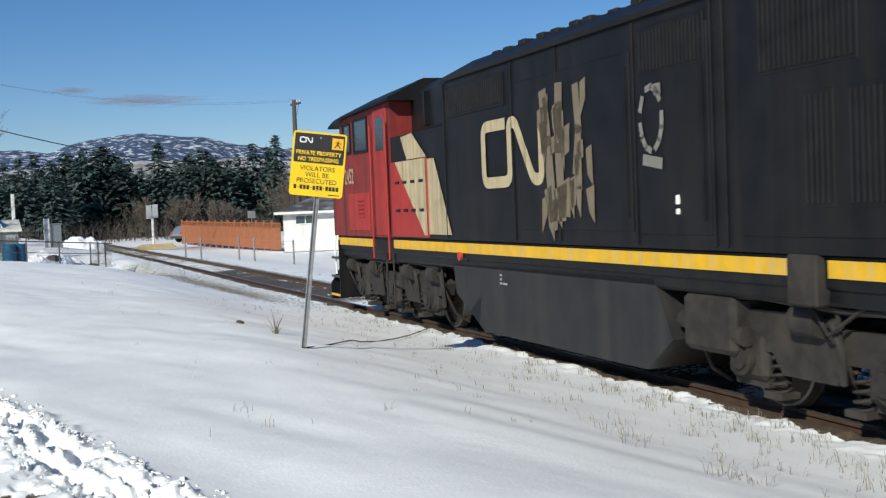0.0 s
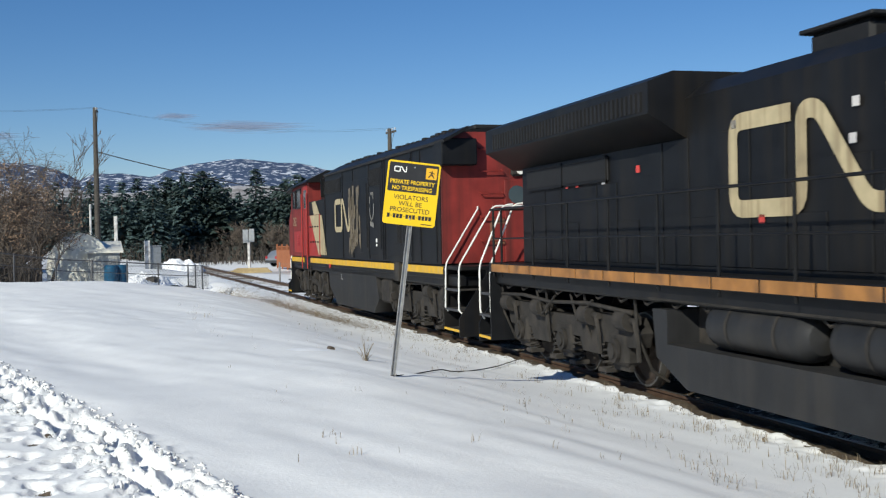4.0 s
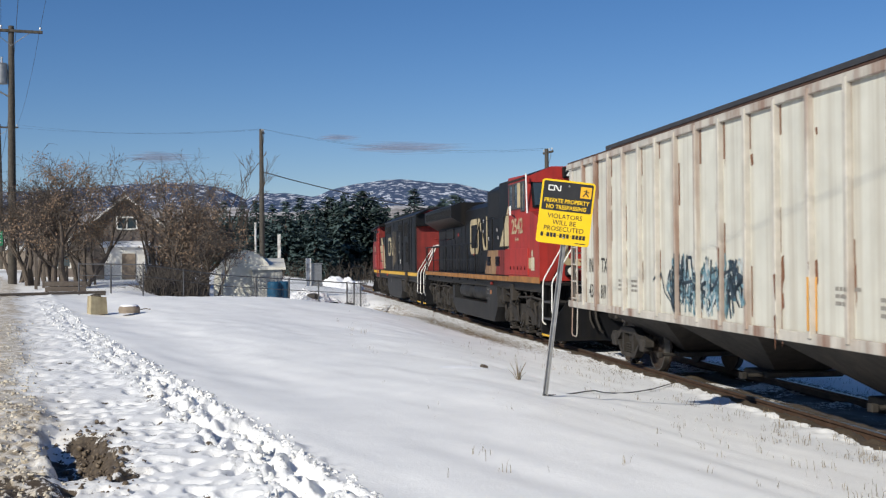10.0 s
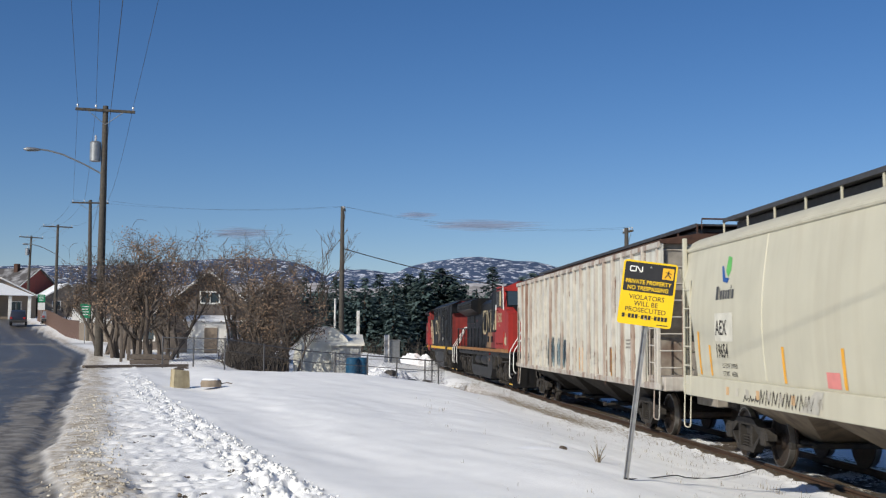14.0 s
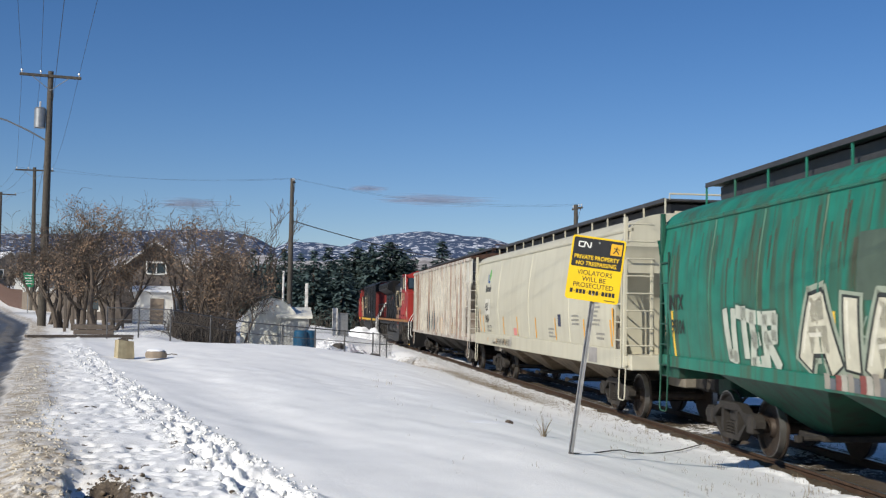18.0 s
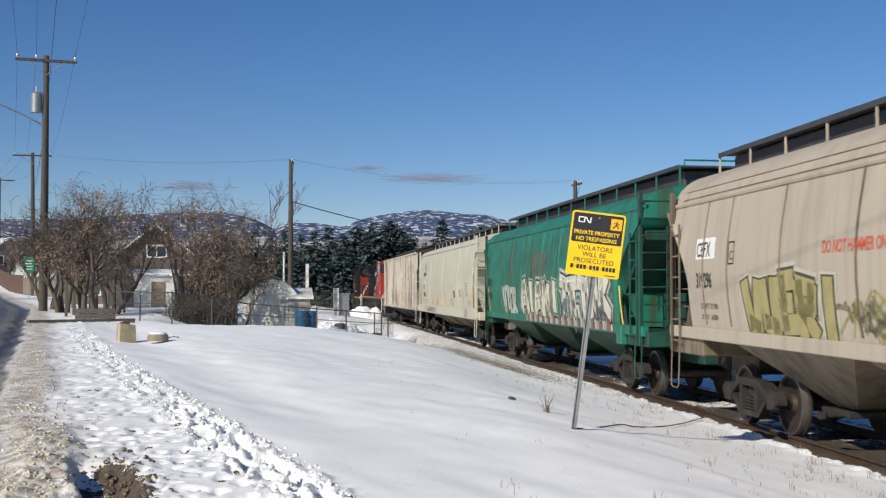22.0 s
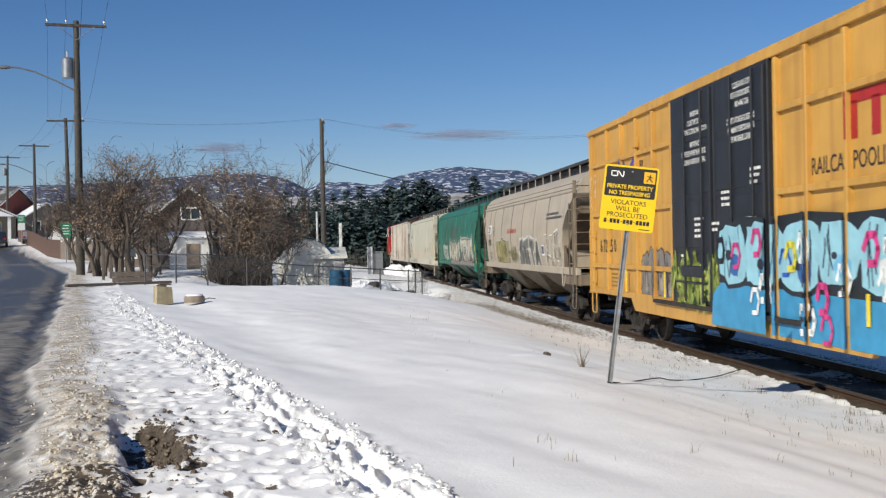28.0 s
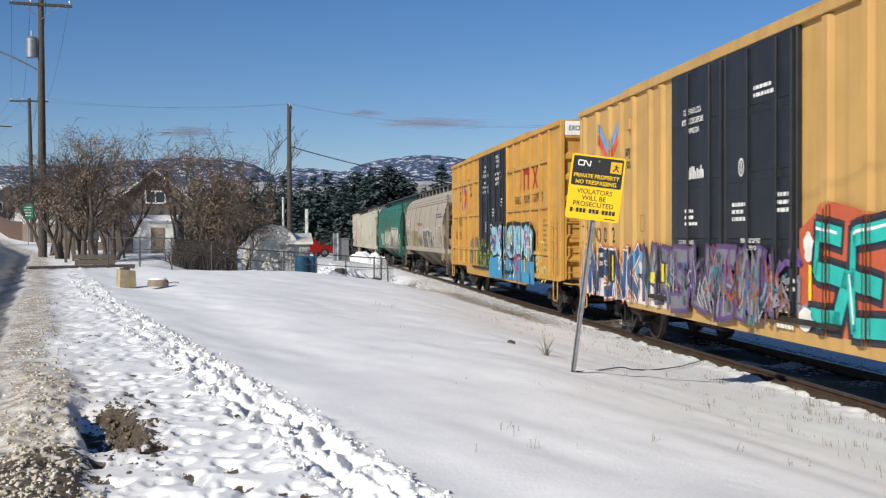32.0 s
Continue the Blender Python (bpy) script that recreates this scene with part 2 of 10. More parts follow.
# ---- ground: one sheet of snow, soil and road out to the horizon ----
def ground_material():
    m = bpy.data.materials.new("snow_ground")
    m.use_nodes = True
    nt = m.node_tree
    N, Lk = nt.nodes, nt.links
    b = N["Principled BSDF"]
    geo = N.new("ShaderNodeNewGeometry")

    def noise_at(scale, detail=5, rough=0.55):
        n = N.new("ShaderNodeTexNoise")
        n.inputs["Scale"].default_value, n.inputs["Detail"].default_value, n.inputs["Roughness"].default_value = scale, detail, rough
        Lk.new(geo.outputs["Position"], n.inputs["Vector"])
        return n.outputs[0]

    def span(v, a, c, lo=0.0, hi=1.0):
        r = N.new("ShaderNodeMapRange")
        for i, q in enumerate((a, c, lo, hi)):
            r.inputs[i + 1].default_value = q
        Lk.new(v, r.inputs[0])
        return r.outputs[0]

    def mix(fac, c1, c2):
        x = N.new("ShaderNodeMix")
        x.data_type = "RGBA"
        Lk.new(fac, x.inputs[0])
        for k, c in ((6, c1), (7, c2)):
            if isinstance(c, tuple):
                x.inputs[k].default_value = (*c, 1)
            else:
                Lk.new(c, x.inputs[k])
        return x.outputs[2]

    def attr(name):
        a = N.new("ShaderNodeAttribute")
        a.attribute_name = name
        return a.outputs["Fac"]

    def op(kind, a, c):
        x = N.new("ShaderNodeMath")
        x.operation = kind
        for k, v in ((0, a), (1, c)):
            if isinstance(v, (int, float)):
                x.inputs[k].default_value = v
            else:
                Lk.new(v, x.inputs[k])
        return x.outputs[0]
    fine, mid, big = noise_at(38, 4), noise_at(7, 6), noise_at(1.1, 5)
    snow = mix(span(big, 0.35, 0.65), (0.89, 0.89, 0.885), (0.82, 0.82, 0.82))
    snow = mix(span(fine, 0.64, 0.75, 0, 0.06), snow, (0.6, 0.58, 0.54))
    dirty = op("MULTIPLY", attr("dirty"), span(noise_at(5.0, 8, 0.7), 0.36, 0.58, 0.25, 1.0))
    col = mix(dirty, snow, mix(span(noise_at(13, 7, 0.7), 0.42, 0.66), (0.50, 0.42, 0.31), (0.17, 0.13, 0.085)))
    soil = op("GREATER_THAN", op("ADD", attr("soil"), op("MULTIPLY", op("SUBTRACT", noise_at(11, 7, 0.72), 0.5), 1.5)), 0.55)
    col = mix(soil, col, mix(span(fine, 0.3, 0.7), (0.05, 0.038, 0.028), (0.13, 0.10, 0.07)))
    grass = op("GREATER_THAN", op("ADD", attr("straw"), op("MULTIPLY", op("SUBTRACT", noise_at(9, 8, 0.75), 0.5), 2.6)), 0.6)
    col = mix(grass, col, mix(span(fine, 0.3, 0.7), (0.16, 0.12, 0.07), (0.30, 0.23, 0.14)))
    road = attr("road")
    ice = op("GREATER_THAN", op("ADD", span(mid, 0.3, 0.75, 0, 0.85), op("MULTIPLY", attr("ice"), 0.9)), 0.62)
    rc = mix(ice, mix(span(fine, 0.3, 0.7), (0.045, 0.043, 0.043), (0.10, 0.092, 0.084)), mix(span(noise_at(3.2, 7, 0.65), 0.38, 0.62), (0.27, 0.25, 0.22), (0.11, 0.098, 0.085)))
    col = mix(road, col, rc)
    Lk.new(col, b.inputs["Base Color"])
    wet = op("MULTIPLY", road, op("SUBTRACT", 1.0, ice))
    Lk.new(span(wet, 0, 1, 0.62, 0.42), b.inputs["Roughness"])
    b.inputs["Specular IOR Level"].default_value = 0.35
    bp = N.new("ShaderNodeBump")
    bp.inputs["Strength"].default_value, bp.inputs["Distance"].default_value = 0.42, 0.02
    rough = op("MULTIPLY", op("ADD", noise_at(22, 6, 0.7), op("MULTIPLY", fine, 0.6)), op("MULTIPLY", attr("tramp"), 4.0))
    h = op("ADD", rough, op("ADD", op("MULTIPLY", fine, 0.30), op("MULTIPLY", mid, 0.55)))
    Lk.new(h, bp.inputs["Height"])
    Lk.new(bp.outputs[0], b.inputs["Normal"])
    return m


def clod_material(name, pale, tan, dark):
    """Crumbled snow and ice, each lump with its own share of dirt."""
    m = bpy.data.materials.new(name)
    m.use_nodes = True
    N, Lk = m.node_tree.nodes, m.node_tree.links
    geo, ramp, n, mx = N.new("ShaderNodeNewGeometry"), N.new("ShaderNodeValToRGB"), N.new("ShaderNodeTexNoise"), N.new("ShaderNodeMix")
    e = ramp.color_ramp.elements
    e[0].color, e[1].color = (*pale, 1), (*dark, 1)
    e.new(0.6).color = (*tan, 1)
    Lk.new(geo.outputs["Random Per Island"], ramp.inputs[0])
    n.inputs["Scale"].default_value, n.inputs["Detail"].default_value = 30, 5
    Lk.new(geo.outputs["Position"], n.inputs["Vector"])
    mx.data_type = "RGBA"
    mr = N.new("ShaderNodeMapRange")
    for i, q in enumerate((0.45, 0.65, 0.0, 0.6)):
        mr.inputs[i + 1].default_value = q
    Lk.new(n.outputs[0], mr.inputs[0])
    Lk.new(mr.outputs[0], mx.inputs[0])
    Lk.new(ramp.outputs[0], mx.inputs[6])
    mx.inputs[7].default_value = (*tan, 1)
    b = N["Principled BSDF"]
    Lk.new(mx.outputs[2], b.inputs["Base Color"])
    b.inputs["Roughness"].default_value = 0.6
    bp = N.new("ShaderNodeBump")
    bp.inputs["Strength"].default_value, bp.inputs["Distance"].default_value = 0.5, 0.01
    Lk.new(n.outputs[0], bp.inputs["Height"])
    Lk.new(bp.outputs[0], b.inputs["Normal"])
    return m


def make_clods(az, r, z):
    """Crumbled lumps: dirty ones on the bank and round the hole, white ones kicked up beside the deep steps."""
    rng = np.random.RandomState(12)
    ball = bmesh.new()
    bmesh.ops.create_icosphere(ball, subdivisions=2, radius=1.0)
    bv = np.array([v.co[:] for v in ball.verts])
    bf = np.array([[v.index for v in f.verts] for f in ball.faces])
    ball.free()
    mids = ((5, 9, 13, 21, 27, 39), (2.42, 2.22, 2.04, 1.64, 1.42, 1.30))
    for name, label, count, material in (
            ("bank_clods", "crumbled dirty snow and ice lumps along the roadside bank", 2600, clod_material("dirty_snow_lumps", (0.62, 0.58, 0.50), (0.54, 0.48, 0.38), (0.44, 0.37, 0.28))),
            ("soil_clods", "dark crumbs of soil round the washed-out hole", 420, clod_material("soil_lumps", (0.22, 0.17, 0.12), (0.12, 0.09, 0.06), (0.07, 0.05, 0.035))),
            ("step_clods", "white snow lumps kicked up along the footprints", 1300, clod_material("white_snow_lumps", (0.82, 0.82, 0.81), (0.79, 0.79, 0.78), (0.74, 0.73, 0.71)))):
        V, F = [], []
        for k in range(count):
            py = 6.4 * (4.2 ** (rng.rand() ** 1.25))
            s = 0.008 + 0.024 * rng.rand() ** 3
            if name == "bank_clods":
                pu = 0.20 + 0.24 * rng.randn()
                if pu < -0.42 or pu > 0.75:
                    continue
                s *= 0.75 - 0.5 * abs(pu - 0.25)
            elif name == "soil_clods":
                py = 9.5 + 0.75 * rng.randn()
                pu = 0.90 + 0.13 * rng.randn()
                s *= 0.8
            else:
                py = 6.4 * (5.5 ** rng.rand())
                pu = float(np.interp(py, *mids)) + rng.choice((-0.24, 0.24, 0.30, 0.02)) + 0.06 * rng.randn()
            px = (pu - (py - 10.9) * 0.2317) / 0.9728 - 2.9
            i = min(int(np.searchsorted(r, math.hypot(px, py))), len(r) - 1)
            j = min(int(np.searchsorted(az, math.degrees(math.atan2(-px, py)))), len(az) - 1)
            an = rng.uniform(0, 6.283)
            c, q = math.cos(an), math.sin(an)
            p = bv * (1 + 0.30 * rng.randn(len(bv), 1)) * s * np.array([rng.uniform(0.8, 1.6), rng.uniform(0.7, 1.1), rng.uniform(0.7, 1.2)])
            p = np.stack([p[:, 0] * c - p[:, 1] * q + px, p[:, 0] * q + p[:, 1] * c + py, p[:, 2] + z[i, j] - 0.15 * s], -1)
            F.append(bf + len(V) * len(bv))
            V.append(p)
        me = bpy.data.meshes.new(name)
        me.from_pydata(np.concatenate(V).tolist(), [], np.concatenate(F).tolist())
        me.polygons.foreach_set("use_smooth", np.ones(len(me.polygons), bool))
        me.materials.append(material)
        tagged(new(name, me), label, "snow" if name != "soil_clods" else "soil", kind="stuff")


def make_ground():
    az = np.concatenate([np.linspace(-180, -46, 60)[:-1], np.linspace(-46, 26, 560), np.linspace(26, 180, 60)[1:]])
    r = np.concatenate([[0.0], np.linspace(0.25, 5.1, 70), np.geomspace(5.2, 60, 600), np.geomspace(61.5, 3600, 90)])
    A, R = np.meshgrid(np.radians(az), r)
    x, y = -np.sin(A) * R, np.cos(A) * R
    z = land(x, y)
    u, d = kerb(x, y), side(x, y)
    near = 1 - smooth(45, 70, R)
    u = u + np.interp(y, (45, 60, 82, 102, 119, 134, 220), (0.0, 0.1, 1.9, 2.94, 4.94, 7.3, 18.0))
    wob = 0.16 * grain(x, y, 1.7, 3) + 0.07 * grain(x, y, 0.5, 4)
    uu = u + wob * near
    crust = 1 - 0.45 * smooth(10.5, 14, y)
    bank = smooth(-0.16, 0.06, uu) * (1 - smooth(0.36, 0.58, uu))
    # the trodden way: flat old snow, and a line of deep fresh steps along its outer edge
    line = u - np.interp(y, (5, 9, 13, 21, 27, 39), (2.42, 2.22, 2.04, 1.64, 1.42, 1.30)) + 0.07 * grain(x, y, 0.8, 5) + 0.05 * grain(x, y, 0.3, 6)
    steps = smooth(-0.42, -0.24, line) * (1 - smooth(0.22, 0.42, line)) * smooth(60, 44, y)
    flat = smooth(0.36, 0.58, uu) * (1 - smooth(-0.32, -0.2, line))
    field = smooth(0.2, 0.7, line) * smooth(1.8, 3.0, d)
    along, across = x * 0.40 - y * 0.917, x * 0.917 + y * 0.40
    z = z + field * (0.042 * grain(along / 2.2, across, 2.6, 7) + 0.018 * grain(along / 3.0, across, 0.9, 8) + 0.012 * grain(along / 3.5, across, 0.33, 9) + 0.02 * grain(x, y, 1.9, 10))
    z = z - 0.10 * np.exp(-((line - 1.5) / 0.8) ** 2) * smooth(11, 17, y) * near
    z = z + near * flat * (0.030 * grain(x, y, 0.8, 11) + 0.012 * grain(x, y, 0.22, 12) - 0.028 * smooth(0.45, 0.7, grain(x, y, 0.16, 13)))
    lump = np.maximum(0, grain(x, y, 0.15, 14) + 0.7 * grain(x, y, 0.07, 15))
    z = z + near * steps * (0.020 * lump + 0.020 * np.abs(grain(x, y, 0.07, 24)) + 0.012 * grain(x, y, 0.035, 29)) + near * 0.022 * lump * smooth(0.05, 0.2, line) * (1 - smooth(0.3, 0.5, line))
    z = z + near * bank * crust * (0.035 + 0.03 * grain(x, y, 0.36, 16) + 0.045 * smooth(20, 10, R) * np.abs(grain(x, y, 0.12, 17)) + smooth(13, 8, R) * (0.016 * grain(x, y, 0.055, 18) + 0.008 * grain(x, y, 0.028, 28)))
    road = (1 - smooth(-0.32, -0.16, uu)) * (u > -8.5)
    z = z - 0.06 * road + near * road * (0.012 * grain(x, y, 0.5, 19) + 0.012 * smooth(-1.5, -0.9, uu) * smooth(20, 12, R) * np.maximum(0, grain(x, y, 0.22, 20)))
    # a rut on the road's edge, and a washed-out hole in the bank
    z = z - near * 0.06 * np.exp(-((uu + 0.50) / 0.13) ** 2)
    ha, hb = (x + 1.84) * 0.249 - (y - 9.6) * 0.968, (x + 1.84) * 0.968 + (y - 9.6) * 0.249
    rag = 0.12 * grain(x, y, 0.3, 25) + 0.06 * grain(x, y, 0.1, 26)
    hole = smooth(-0.19, -0.10, hb + 0.4 * rag) * (1 - smooth(0.06, 0.36, hb + rag)) * np.exp(-(ha / 0.9) ** 4)
    rim = smooth(0.0, 0.10, hb + 0.6 * rag) * (1 - smooth(0.26, 0.48, hb + 1.8 * rag)) * np.exp(-((ha - 0.10) / 1.1) ** 4)
    z = z - 0.20 * hole + 0.07 * rim * (1 - hole) * np.abs(grain(x, y, 0.10, 27)) + 0.02 * rim * grain(x, y, 0.04, 30)
    # footprints: deep ones in the line of steps, faint marks on the flat
    rng = np.random.RandomState(4)
    dent = np.zeros_like(z)
    for k in range(980):
        py = 6.0 * (8.0 ** rng.rand())
        deep = k % 8 < 3
        mid = float(np.interp(py, (5, 9, 13, 21, 27, 39), (2.42, 2.22, 2.04, 1.64, 1.42, 1.30)))
        pu = mid + rng.choice((-0.13, 0.10)) + 0.05 * rng.randn() if deep else rng.uniform(0.62, mid - 0.2)
        px = (pu - (py - 10.9) * 0.2317) / 0.9728 - 2.9
        an = 0.23 + (0.18 if deep else 0.35) * rng.randn()
        rr = math.hypot(px, py)
        rows = (r > rr - 0.5) & (r < rr + 0.5)
        ba = math.degrees(math.atan2(-px, py))
        cols = np.abs(az - ba) < math.degrees(0.4 / rr)
        if not rows.any() or not cols.any():
            continue
        ix = np.ix_(rows, cols)
        ex, ey = x[ix] - px, y[ix] - py
        a, b = ex * math.cos(an) + ey * math.sin(an), -ex * math.sin(an) + ey * math.cos(an)
        if deep:
            q = (a / (0.055 + 0.02 * (k % 3) / 2)) ** 2 + (b / (0.15 + 0.05 * (k % 4) / 3)) ** 2
            z[ix] += -0.055 * np.exp(-q ** 2) + 0.008 * np.exp(-(np.sqrt(q) - 1.4) ** 2 * 6)
        else:
            q = (a / (0.05 + 0.04 * (k % 3) / 2)) ** 2 + (b / (0.045 + 0.05 * (k % 4) / 3)) ** 2
            z[ix] += -0.034 * np.exp(-q ** 2) + 0.004 * np.exp(-(np.sqrt(q) - 1.4) ** 2 * 6)
            dent[ix] = np.maximum(dent[ix], (0.30 + 0.45 * (k % 3 == 1)) * np.exp(-q))
    # ballast shoulder along the rails
    bal = smooth(1.75, 1.25, np.abs(d)) * smooth(0.62, 0.8, np.abs(d))
    z = z + near * bal * (0.03 * grain(x, y, 0.12, 21) + 0.02 * grain(x, y, 0.4, 22))
    z = z + near * smooth(0.70, 0.6, np.abs(d)) * (0.040 * grain(x, y, 0.6, 23) + 0.018 * grain(x, y, 0.2, 34) + 0.035)
    me = bpy.data.meshes.new("ground")
    nr, nc = x.shape
    co = np.stack([x, y, z], -1).reshape(-1, 3)
    i = np.arange(nr - 1)[:, None] * nc + np.arange(nc - 1)[None, :]
    F = np.stack([i, i + 1, i + nc + 1, i + nc], -1).reshape(-1, 4)
    me.vertices.add(len(co))
    me.vertices.foreach_set("co", co.ravel())
    me.loops.add(F.size)
    me.loops.foreach_set("vertex_index", F[:, ::-1].ravel())
    me.polygons.add(len(F))
    me.polygons.foreach_set("loop_start", np.arange(0, F.size, 4))
    me.polygons.foreach_set("use_smooth", np.ones(len(F), bool))
    me.update()
    soil = np.clip(0.40 * bank * smooth(-0.1, 0.6, grain(x, y, 0.5, 31)) * smooth(17, 10, y) + 0.66 * rim + 0.40 * hole + 1.1 * dent + 0.20 * flat * near * smooth(0.5, 0.9, grain(x, y, 0.5, 32)) + 0.62 * smooth(-0.6, -0.25, uu) * smooth(0.75, 0.4, uu) * smooth(9.3, 8.0, y), 0, 1)
    soil = np.maximum(soil, 0.80 * smooth(1.36, 1.18, d + 0.08 * grain(x, y, 0.5, 38)) * smooth(0.6, 0.85, d) * (y < 110))
    # besides bare ballast, this soil paints in the shade beneath the train
    soil = np.maximum(soil, 0.62 * smooth(-2.3, -1.4, d) * smooth(-0.6, -0.85, d) * (y < 110))
    soil = np.maximum(soil, (0.70 + 0.30 * grain(x, y, 0.9, 37)) * smooth(0.74, 0.62, np.abs(d)) * smooth(60, 40, y))
    straw = 0.62 * np.exp(-((d - 2.6 - 0.02 * (y - 30)) / 0.75) ** 2) * smooth(22, 30, y) * smooth(58, 46, y) + (0.16 + 0.26 * smooth(12, 24, y)) * smooth(3.2, 1.5, d) * smooth(1.0, 1.3, d) * (y < 60)
    straw = np.maximum(straw, 0.6 * smooth(1.0, 2.5, d) * smooth(12, 6, d) * smooth(44, 48, y) * smooth(60, 52, y))
    dirty = np.clip(1.0 * smooth(-0.4, -0.1, uu) * (1 - smooth(0.30, 0.62, uu + 0.12 * grain(x, y, 0.25, 39))) + 0.22 * flat * smooth(1.3, 0.5, uu) + 0.6 * rim + 0.7 * smooth(0.7, 0.5, np.abs(d)) * smooth(-0.3, 0.4, grain(x, y, 1.0, 33)), 0, 1)
    cross = np.exp(-((y - 86 - 0.05 * x) / 3.2) ** 4) * (x > -60)
    ice = np.clip(0.44 * smooth(-1.6, -1.1, uu) * smooth(28, 20, y) + 0.34 * np.exp(-((uu + 1.0) / 0.28) ** 2) - 0.12 * np.exp(-((uu + 0.52) / 0.13) ** 2) + 0.30 * np.exp(-((uu + 3.2) / 0.4) ** 2) * smooth(16, 24, y) + 0.20 * grain(x, y, 2.2, 35) * near, 0, 1)
    for name, v in (("tramp", np.clip(0.12 * flat + 0.22 * bank * smooth(16, 9, R) + 0.40 * steps * smooth(40, 15, R) + 0.3 * rim, 0, 1) * near), ("dirty", dirty), ("soil", soil), ("straw", straw), ("road", np.clip(road * smooth(-8.5, -8.2, u) + 0.55 * cross, 0, 1)), ("ice", np.clip(ice + 0.5 * cross, 0, 1))):
        a = me.attributes.new(name, "FLOAT", "POINT")
        a.data.foreach_set("value", np.ascontiguousarray(v, dtype=np.float32).ravel())
    me.materials.append(ground_material())
    make_clods(az, r, z)
    return tagged(new("ground", me), "snow-covered ground with trodden path, dirty bank and icy road edge", "ground", kind="structure")


make_ground()

# ---- the train: paints ----
SOOTRED = mat("sooty_red_paint", (0.20, 0.022, 0.018), 0.6, vary=0.2, scale=3, dark=(0.035, 0.012, 0.010), darkamt=0.8, bump=0.05, streak=2)
SOOT = mat("sooty_black_grille", (0.010, 0.010, 0.011), 0.7, vary=0.3, scale=5, bump=0.1)
RED = mat("red_paint", (0.34, 0.026, 0.020), 0.5, vary=0.14, scale=3, dark=(0.10, 0.02, 0.015), darkamt=0.55, bump=0.05, streak=2)
BLACK = mat("black_paint", (0.0085, 0.009, 0.0105), 0.48, vary=0.3, scale=2.5, dark=(0.019, 0.016, 0.013), darkamt=0.7, bump=0.05, streak=2, spec=0.18)
CREAM = mat("cream_paint", (0.46, 0.38, 0.23), 0.5, vary=0.12, scale=5, dark=(0.16, 0.10, 0.05), darkamt=0.65, bump=0.05, streak=3, darkscale=2.2)
YELLOW = mat("yellow_stripe_paint", (0.66, 0.38, 0.015), 0.5, vary=0.12, scale=4, dark=(0.45, 0.36, 0.22), darkamt=0.5, bump=0.05, streak=4, darkscale=2)
AMBER = mat("faded_orange_stripe_paint", (0.31, 0.14, 0.04), 0.6, vary=0.25, scale=4, dark=(0.13, 0.07, 0.035), darkamt=0.8, bump=0.05, darkscale=2.5)
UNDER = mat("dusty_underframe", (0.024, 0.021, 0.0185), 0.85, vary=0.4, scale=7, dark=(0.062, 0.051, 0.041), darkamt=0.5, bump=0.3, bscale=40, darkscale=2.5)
TANKM = mat("fuel_tank_grey", (0.017, 0.017, 0.018), 0.6, vary=0.25, scale=3, dark=(0.040, 0.035, 0.030), darkamt=0.55, bump=0.1, streak=1.5)
WHEEL = mat("wheel_steel", (0.050, 0.037, 0.029), 0.6, metal=0.3, vary=0.3, scale=9, bump=0.2)
TREAD = mat("bright_tread_steel", (0.26, 0.25, 0.235), 0.4, metal=0.8, vary=0.15, bump=0.0)
WHITE = mat("white_paint", (0.78, 0.77, 0.73), 0.45, vary=0.06, bump=0.03)
GLASS = mat("cab_glass", (0.035, 0.05, 0.06), 0.06, vary=0.05, bump=0.0, spec=0.8)
LAMP = mat("headlight_glass", (0.75, 0.74, 0.68), 0.15, vary=0.05, bump=0.0, spec=0.8)
GREENTAG = mat("green_spray_paint", (0.03, 0.22, 0.09), 0.6, bump=0.0)
H1P = mat("worn_white_hopper_paint", (0.56, 0.55, 0.485), 0.55, vary=0.08, scale=2.2, dark=(0.32, 0.26, 0.19), darkamt=0.45, bump=0.06, streak=5, darkscale=1.2)
H1R = mat("rusty_white_ribs", (0.46, 0.43, 0.38), 0.6, vary=0.15, scale=4, dark=(0.17, 0.065, 0.03), darkamt=0.95, bump=0.1, streak=1, darkscale=1.5)
RUST = mat("rust", (0.062, 0.030, 0.020), 0.85, vary=0.35, scale=8, dark=(0.06, 0.03, 0.02), darkamt=0.6, bump=0.3)
H2P = mat("pale_cream_hopper_paint", (0.50, 0.475, 0.375), 0.5, vary=0.05, scale=1.5, dark=(0.40, 0.36, 0.27), darkamt=0.35, bump=0.04, streak=4, darkscale=0.8)
H3P = mat("weathered_green_hopper_paint", (0.014, 0.165, 0.112), 0.5, vary=0.2, scale=2.5, dark=(0.055, 0.072, 0.038), darkamt=0.9, bump=0.05, streak=5, darkscale=0.9)
# green with the shade of the bays and ends mixed into it
H3D = mat("shade_darkened_green_paint", (0.010, 0.072, 0.046), 0.55, vary=0.3, scale=2, dark=(0.025, 0.022, 0.018), darkamt=0.9, bump=0.06, streak=3)
H4P = mat("grey_beige_hopper_paint", (0.42, 0.36, 0.28), 0.5, vary=0.05, scale=1.2, dark=(0.27, 0.23, 0.18), darkamt=0.45, bump=0.04, streak=4, darkscale=0.9)
# dusty beige, darkened further to stand for shade on bays and ends
H4D = mat("dusty_shaded_beige_paint", (0.19, 0.15, 0.105), 0.65, vary=0.2, scale=2, dark=(0.075, 0.052, 0.036), darkamt=0.85, bump=0.06, streak=2)
GALV = mat("galvanised_grating", (0.07, 0.07, 0.075), 0.6, metal=0.4, vary=0.15, bump=0.2)
